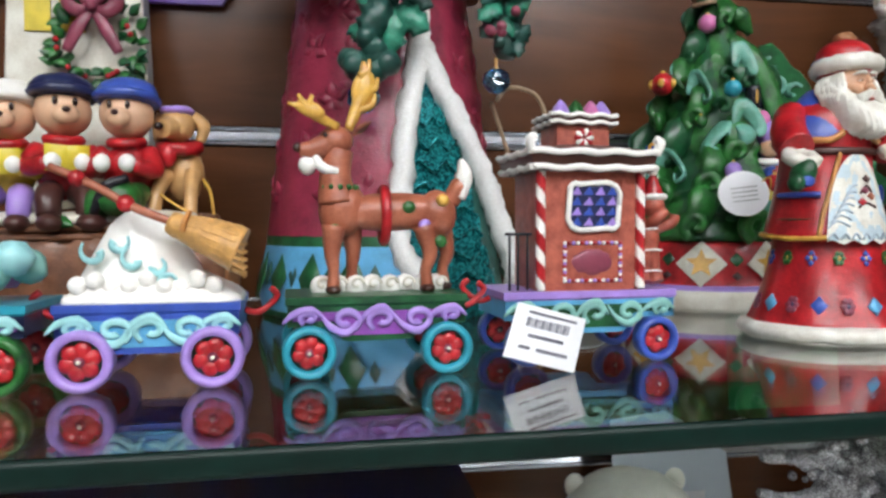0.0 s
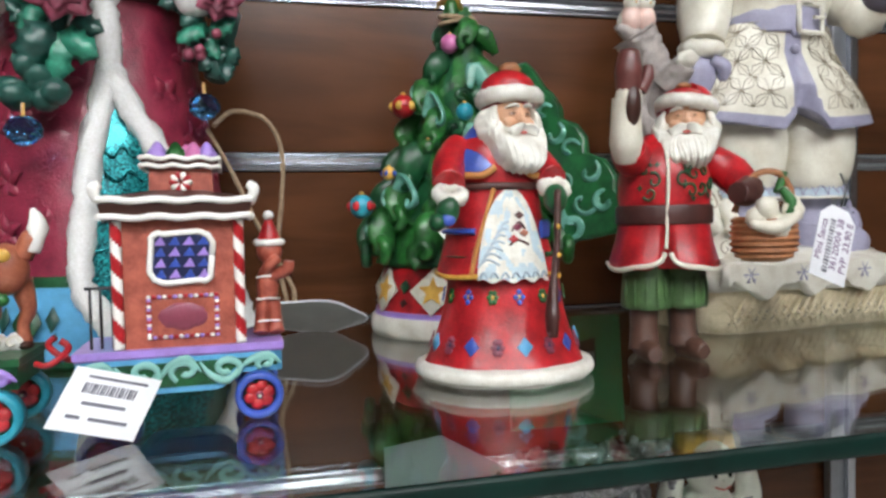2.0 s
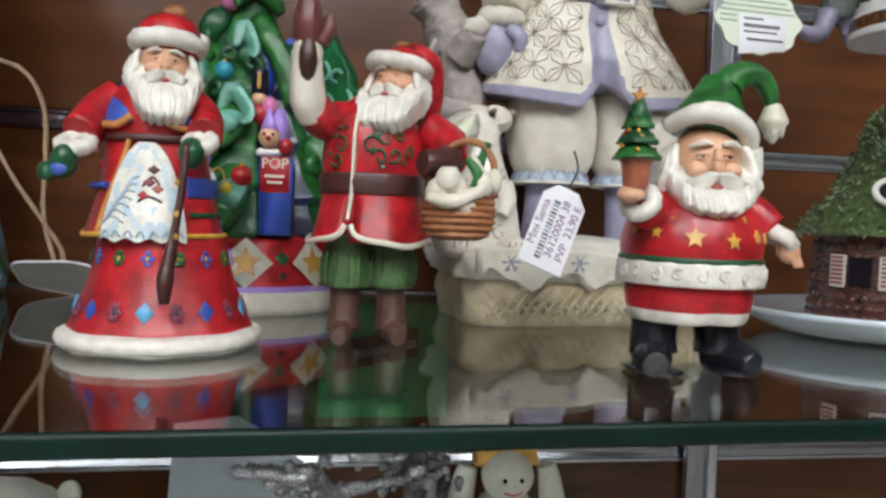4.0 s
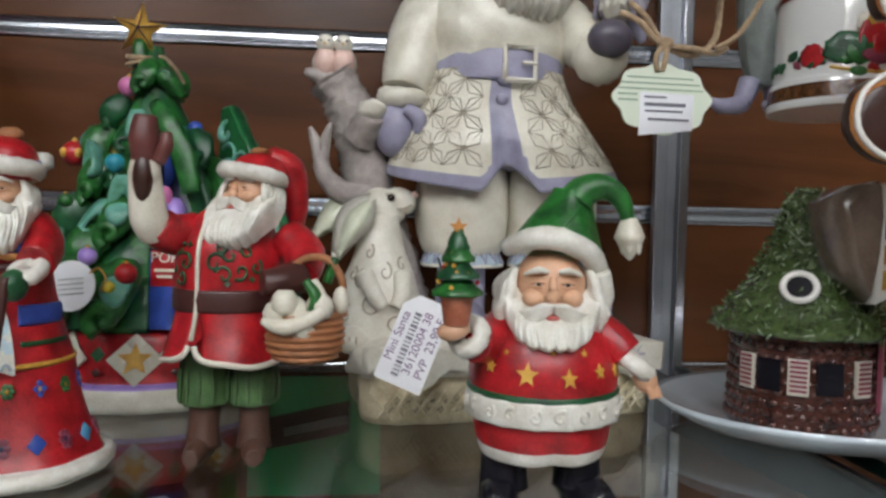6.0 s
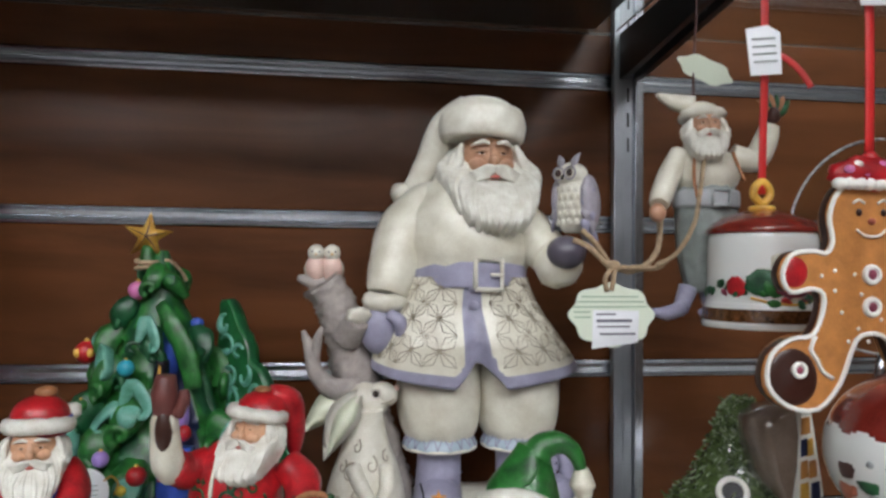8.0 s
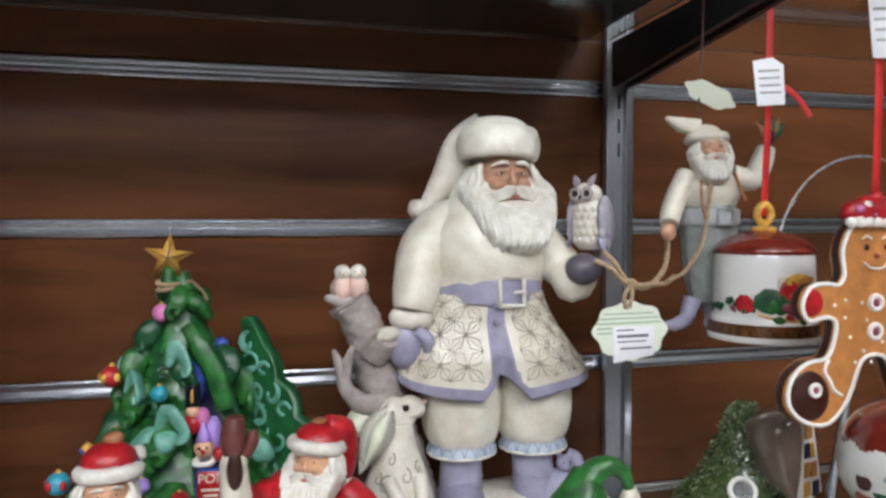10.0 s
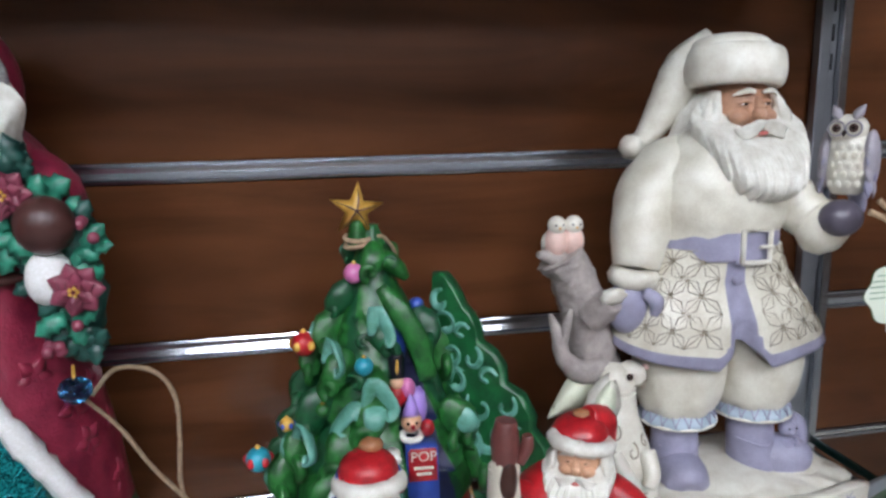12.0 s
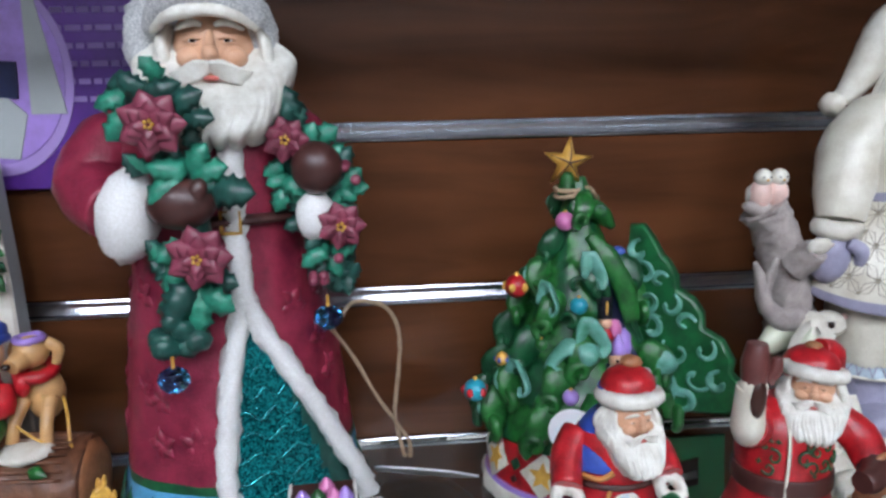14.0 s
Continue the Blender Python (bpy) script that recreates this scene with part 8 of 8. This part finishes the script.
for i in range(8):
    a = i * math.pi / 4
    c.ball((.026 + .0050 * math.cos(a), -.0090, .236 + .0050 * math.sin(a)), (.0040, .0014, .0024), RED if i % 2 else WHITE, (0, -math.degrees(a), 0), 8)
c.object("lollipop", gm, "red and white lollipop")
ribbon(gm, [(.002, -.002, .302), (.002, -.003, .36), (.002, -.002, .41), (.003, 0, .466)])
t = thing("price_tag", (.722, .290, SHELF), "white paper price tag tied to a red ribbon", "tag", group="ribbon tags")
c = Clay()
c.prism([(-.011, -.020), (.012, -.022), (.014, .014), (-.010, .018)], (.010, -.006, .404), U, V, .0006, CARD)
c.object("card", t)
c = Clay()
bars(c, (.010, -.006, .404), U, V, [(-.008, .010, .010 - i * .0065, .0016) for i in range(4)], GREY_CARD)
c.object("print", t)

# round ornament, red above and white below
ro = thing("globe_ornament", (.722, .244, SHELF), "white porcelain globe ornament with scalloped red top", "ornament", group="hanging ornaments")
c = Clay()
R = .0440
zc = .145
prof = [(zc + R * math.sin(a) * .92, max(.003, R * math.cos(a))) for a in [(-1.45 + i * .1) for i in range(30)]]
c.turned(prof, (0, 0, 0), lambda z, th: paint("dark_red_dome", "7c2a22") if z > zc + .013 + .0016 * math.cos(14 * th) else PORCELAIN, 1, 84, 3)
c.object("globe", ro, "white globe with dark red top")
c = Clay()
rng = random.Random(12)
gs = c.surface([(zc - .03, R * .74), (zc - .015, R * .93), (zc, R), (zc + .010, R * .97)], (0, 0, 0), 1, .0002)
for i in range(30):
    th, z = rng.uniform(-1.6, 1.6), zc + rng.uniform(-.028, .008)
    p, nn = gs(th, z)
    big = rng.random() < .3
    c.ball(p, (.0055 if big else .0020, .0006, .0060 if big else .0018), rng.choice((BROWN, FAWN, GREEN_D)) if big else GREY_CARD, (0, rng.uniform(-40, 40), math.degrees(th)), 8, .4)
c.object("painted_decor", ro, "small painted brown and green motifs")
c = Clay()
c.turned([(zc + .0395, .010), (zc + .044, .0095), (zc + .045, .006)], (0, 0, 0), WHITE, 1, 18, 2)
c.ball((0, 0, zc + .049), (.0075, .0065, .0065), WHITE, n=12)
c.turned([(zc + .041, .0102), (zc + .0425, .0103)], (0, 0, 0), RED, 1, 18, 2)
c.object("cap", ro, "white knob with red band")
ribbon(ro, [(.002, -.001, zc + .054), (.006, -.003, .26), (.006, -.003, .36), (.006, 0, .466)], .0042)

# hanging ivory ornament of a bearded man
h = Clay()
h.ball((0, 0, .308), (.0260, .0190, .0200), CREAM, n=18, rough=.05)
h.turned([(.218, .0110), (.222, .0150), (.245, .0205), (.270, .0225), (.290, .0225), (.298, .0200)], (0, 0, 0), paint("grey_green_trousers", "8f9794", .45, .25, .4, 120), .75, 30, 4, wave=lambda th, z: .0011 * math.sin(19 * th))
h.turned([(.281, .0240), (.283, .0252), (.292, .0252), (.294, .0240)], (0, 0, 0), paint('pale_grey_belt', 'b4b8bc', .4, .2, .2), .78, 30, 2)
h.tube([(-.006, -.0205, .2815), (.007, -.0205, .2815), (.007, -.0205, .2935), (-.006, -.0205, .2935), (-.006, -.0205, .2815)], .0014, GREY_CARD, 6, smooth=False)
h.head((-.006, -.010, .340), .0125, -14, 0, 1.55, 2.2, SKIN_DARK, 13)
h.ball((-.004, .001, .352), (.0145, .0135, .0100), CREAM, n=14)
h.fur_ring((-.005, -.003, .350), .0135, .0038, IVORY, 1, (-6, 0, 0), 18, .2)
h.tube([(-.010, .002, .359), (-.024, .004, .362), (-.038, .002, .366)], [.008, .0060, .0015], CREAM, 9)
h.tube([(-.020, 0, .322), (-.030, -.003, .306), (-.038, -.006, .290), (-.042, -.010, .282)], [.0085, .0090, .0085, .0070], CREAM, 11, 5)
h.ball((-.044, -.012, .276), (.0062, .0052, .0070), SKIN_DARK)
h.tube([(-.012, -.020, .318), (-.017, -.024, .295), (-.022, -.024, .268), (-.034, -.020, .246), (-.046, -.014, .238)], .0017, ROPE, 8, 5, rough=.3)
h.tube([(.020, 0, .322), (.036, -.004, .318), (.044, -.006, .332), (.048, -.006, .344)], [.0085, .0095, .0090, .0070], CREAM, 11, 5)
h.ball((.050, -.007, .352), (.0055, .0050, .0065), BROWN)
for i in range(6):
    a = -.8 + i * .3
    h.leaf((.052, -.006, .350), (.052 + .020 * math.sin(a), -.006, .350 + .020 * math.cos(a)), (0, -1, 0), .004, GREEN_D if i % 2 else TAN)
for q in (-1, 1):
    h.tube([(q * .008 - .006, 0, .222), (q * .011 - .008, -.001, .210), (q * .012 - .010, -.004, .206)], [.0075, .0062, .0055], LILAC, 10)
    h.tube([(q * .012 - .010, -.003, .206), (q * .016 - .022, -.012, .203), (q * .018 - .032, -.018, .205)], [.0058, .0050, .0020], LILAC, 10)
h.tube([(-.016, -.013, .322), (-.020, -.020, .300), (-.018, -.022, .285)], .0013, TAN, 6)
h.tube([(.014, -.013, .322), (.019, -.020, .300)], .0013, TAN, 6)
placed(h.object("hanging_figurine"), .707, .425, SHELF, 0, "ivory bearded figurine ornament hung on a dark cord", "ornament", "hanging ornaments")
hc = thing("hang_tag", (.700, .425, SHELF), "pale green paper tag on a dark hanging cord", "tag")
c = Clay()
c.tube([(-.003, 0, .362), (-.003, 0, .39), (-.001, 0, .42), (.000, 0, .466)], .0010, BROWN, 6)
c.object("cord", hc, "dark brown cord")
c = Clay()
c.prism(cloud_outline(.021, .0085, 32, 6, .08), (.004, -.004, .385), (.85, -.2, -.42), (.35, -.4, .75), .0008, MINTCARD, GREEN)
c.object("card", hc, "pale green scalloped card")

# large clear disc standing behind
ds = thing("glass_disc", (.862, .430, SHELF), "large clear glass disc with frosted glitter rim", "ornament")
c = Clay()
c.prism([(.085 * math.cos(i * math.pi / 32), .085 * math.sin(i * math.pi / 32)) for i in range(64)], (0, 0, .255), (1, 0, 0), (0, 0, 1), .004, GLASS)
g = c.object("disc", ds, "clear glass disc")
g.visible_shadow = False
c = Clay()
c.fur_ring((0, 0, .255), .085, .0011, SILVER_GLIT, 1, (90, 0, 0), 60, .3)
c.object("rim", ds, "silver glitter rim")
c = Clay()
c.tube([(0, .03, .001), (0, .03, .03), (0, .006, .17)], .004, ALU, 8)
c.tube([(-.04, -.02, .004), (0, .03, .004), (.04, -.02, .004)], .004, ALU, 8)
c.object("easel", ds, "metal easel stand")


# ---- what shows on the shelf below, and a shade board added above ----
BISQUE = paint("white_bisque", "e6e8dc", .55, .1, .25, 120)
def low_place(ob, x, y, label, category="figurine"):
    return placed(ob, x, y, LOWER, 0, label, category)


k = Clay()
k.m = Matrix.Scale(1.03, 4)
k.ball((0, 0, .10), (.045, .05, .10), BISQUE, n=20, rough=.05)
k.ball((.012, -.030, .200), (.042, .040, .034), BISQUE, n=20, rough=.05)
k.ball((.000, -.066, .192), (.018, .016, .014), BISQUE, n=14)
for q in (-1, 1):
    k.ball((.014 + q * .032, -.018, .222), (.0065, .005, .0075), BISQUE, n=12)
    k.ball((.004 + q * .014, -.062, .212), (.0040, .003, .0040), GREEN, n=10)
    k.tube([(q * .035, -.01, .14), (q * .05, -.04, .10), (q * .04, -.06, .07)], [.022, .020, .018], BISQUE, 12)
k.ball((0, -.081, .196), .004, GREEN_D, n=8)
low_place(k.object("bear_figurine"), .164, .425, "white bisque bear figurine with green eyes on lower shelf")
k = Clay()
k.turned([(0, .04), (.01, .042), (.06, .034), (.12, .028), (.17, .024), (.185, .015)], (0, 0, 0), BISQUE, .9, 28, 4)
k.ball((0, -.004, .200), (.0205, .0195, .0195), BISQUE, n=18)
for q in (-1, 1):
    k.tube([(q * .020, 0, .160), (q * .036, -.004, .172), (q * .034, -.004, .196), (q * .031, -.003, .207)], [.012, .011, .009, .007], BISQUE, 12)
    k.ball((q * .0065, -.0225, .2020), .0018, EYE, n=8)
    k.ball((q * .040, .0, .150), (.018, .014, .016), BISQUE, n=12)
k.tube([(-.007, -.0225, .1930), (0, -.0240, .1912), (.007, -.0225, .1930)], .0008, LIP, 6)
k.ball((0, -.024, .1975), .0018, BISQUE, n=6)
k.prism([(-.026, .207), (.026, .207), (.022, .222), (-.022, .222)], (0, .004, 0), (1, 0, 0), (0, 0, 1), .020, GOLD, GOLD)
k.tube([(-.05, -.02, .168), (-.01, -.03, .178), (.02, -.032, .186)], [.004, .003, .001], SILVER_GLIT, 8)
low_place(k.object("snow_child_figurine"), .497, .500, "white bisque child figurine holding a gold parcel overhead")
# dark blue box added for vague dark things, lengthened leftward to cover the bright rail
dk = thing("dark_box", (-.085, .430, LOWER), "glossy dark blue box on lower shelf, lengthened to cover a bright rail", "box")
c = Clay()
rows = [[(sx * .170 * s, sy * .07 * s, z) for sx, sy in ((-1, -1), (1, -1), (1, 1), (-1, 1))] for z, s in ((0, .99), (.002, 1), (.188, 1), (.190, .99))]
c.grid(rows, paint("dark_blue_carton", "1c2142", .25, .3, .05, 20))
c.object("carton", dk, "dark blue carton", flat=True)
c = Clay()
rows = [[(sx * .174 * s, sy * .074 * s, z) for sx, sy in ((-1, -1), (1, -1), (1, 1), (-1, 1))] for z, s in ((.186, 1), (.187, 1.005), (.212, 1.005), (.214, .99))]
c.grid(rows, paint("dark_blue_carton", "1c2142"))
c.object("lid", dk, "dark blue lid", flat=True)
# silver glitter branches
k = Clay()
rng = random.Random(17)
k.tube([(0, 0, 0), (.004, 0, .10), (.0, 0, .18), (.004, 0, .215)], [.012, .011, .012, .014], SILVER_GLIT, 10, 5, rough=.4)
for i in range(16):
    a, z = rng.uniform(0, 6.28), rng.uniform(.17, .225)
    d = Vector((math.cos(a), .5 * math.sin(a), rng.uniform(-.1, .25)))
    L = rng.uniform(.03, .06)
    k.tube([(0, 0, z), Vector((0, 0, z)) + d * L * .5, Vector((0, 0, z + .004)) + d * L], [.007, .005, .003], SILVER_GLIT, 7, 4, rough=.6)
for i in range(40):
    a = rng.uniform(0, 6.28)
    k.ball((.055 * math.cos(a) * rng.random(), .03 * math.sin(a), rng.uniform(.19, .238)), rng.uniform(.002, .0045), SILVER_GLIT, n=6)
g = low_place(k.object("glitter_branch"), .350, .440, "silver glittered branch ornament on lower shelf", "ornament")
copy_thing(g, pose(.430, .500, LOWER - .012, 0, 0, 70))
# pale card propped behind
pc = thing("paper_card", (.285, .515, LOWER), "pale blue-white paper card propped on lower shelf", "card")
c = Clay()
c.prism([(-.055, 0), (.060, 0), (.055, .195), (.000, .226), (-.050, .220)], (0, 0, 0), (1, 0, 0), (0, .25, 1), .0015, paint("pale_blue_card", "c8d4de", .6, .06, .05, 20))
c.object("sheet", pc)
c = Clay()
c.prism([(-.03, 0), (.03, 0), (.03, .16), (-.03, .16)], (0, .045, 0), (1, 0, 0), (0, -.05, 1), .0015, CARD)
c.object("easel_back", pc)
# green card with a black label, hung on the slat under the glass
gx = thing("sign_card", (.400, WALL - .006, SHELF), "green card with black label hung on the slats", "sign")
c = Clay()
c.prism([(-.050, -.112), (.060, -.112), (.060, -.014), (-.050, -.014)], (0, -.010, 0), (1, 0, 0), (0, .10, 1), .003, paint("green_card", "2f9a62", .4, .25, .05, 20))
c.object("card", gx, "green card", flat=True)
c = Clay()
c.prism([(-.036, -.074), (.034, -.060), (.034, -.034), (-.036, -.048)], (0, -.0120, 0), (1, 0, 0), (0, .10, 1), .0014, BLACK)
c.object("label", gx, "black name label", flat=True)
c = Clay()
bars(c, (0, -.0120, 0), (1, 0, .2), (-.2, .10, 1), [(-.032, .022, -.0545, .0070)], GREY_CARD, .0012)
c.object("print_bar", gx, "grey bar of print")
c = Clay()
c.tube([(.0, -.0115, -.016), (.0, -.008, -.010), (.0, .0035, -.0075)], .0012, ALU, 6)
c.object("hook", gx, "small metal hook")
# black board added overhead: stands in for darkness there and shades the upper wall
rb = thing("shade_board", (.05, .40, UPPER + .0095), "long black board added on the overhead shelf to shade the wall", "riser")
c = Clay()
rows = [[(x, y, z) for x, y in ((-.60, -.072), (.63, -.072), (.63, .19), (-.60, .19))] for z in (0, .05)]
c.grid(rows, BLACK)
c.object("board", rb, "black painted board", flat=True)
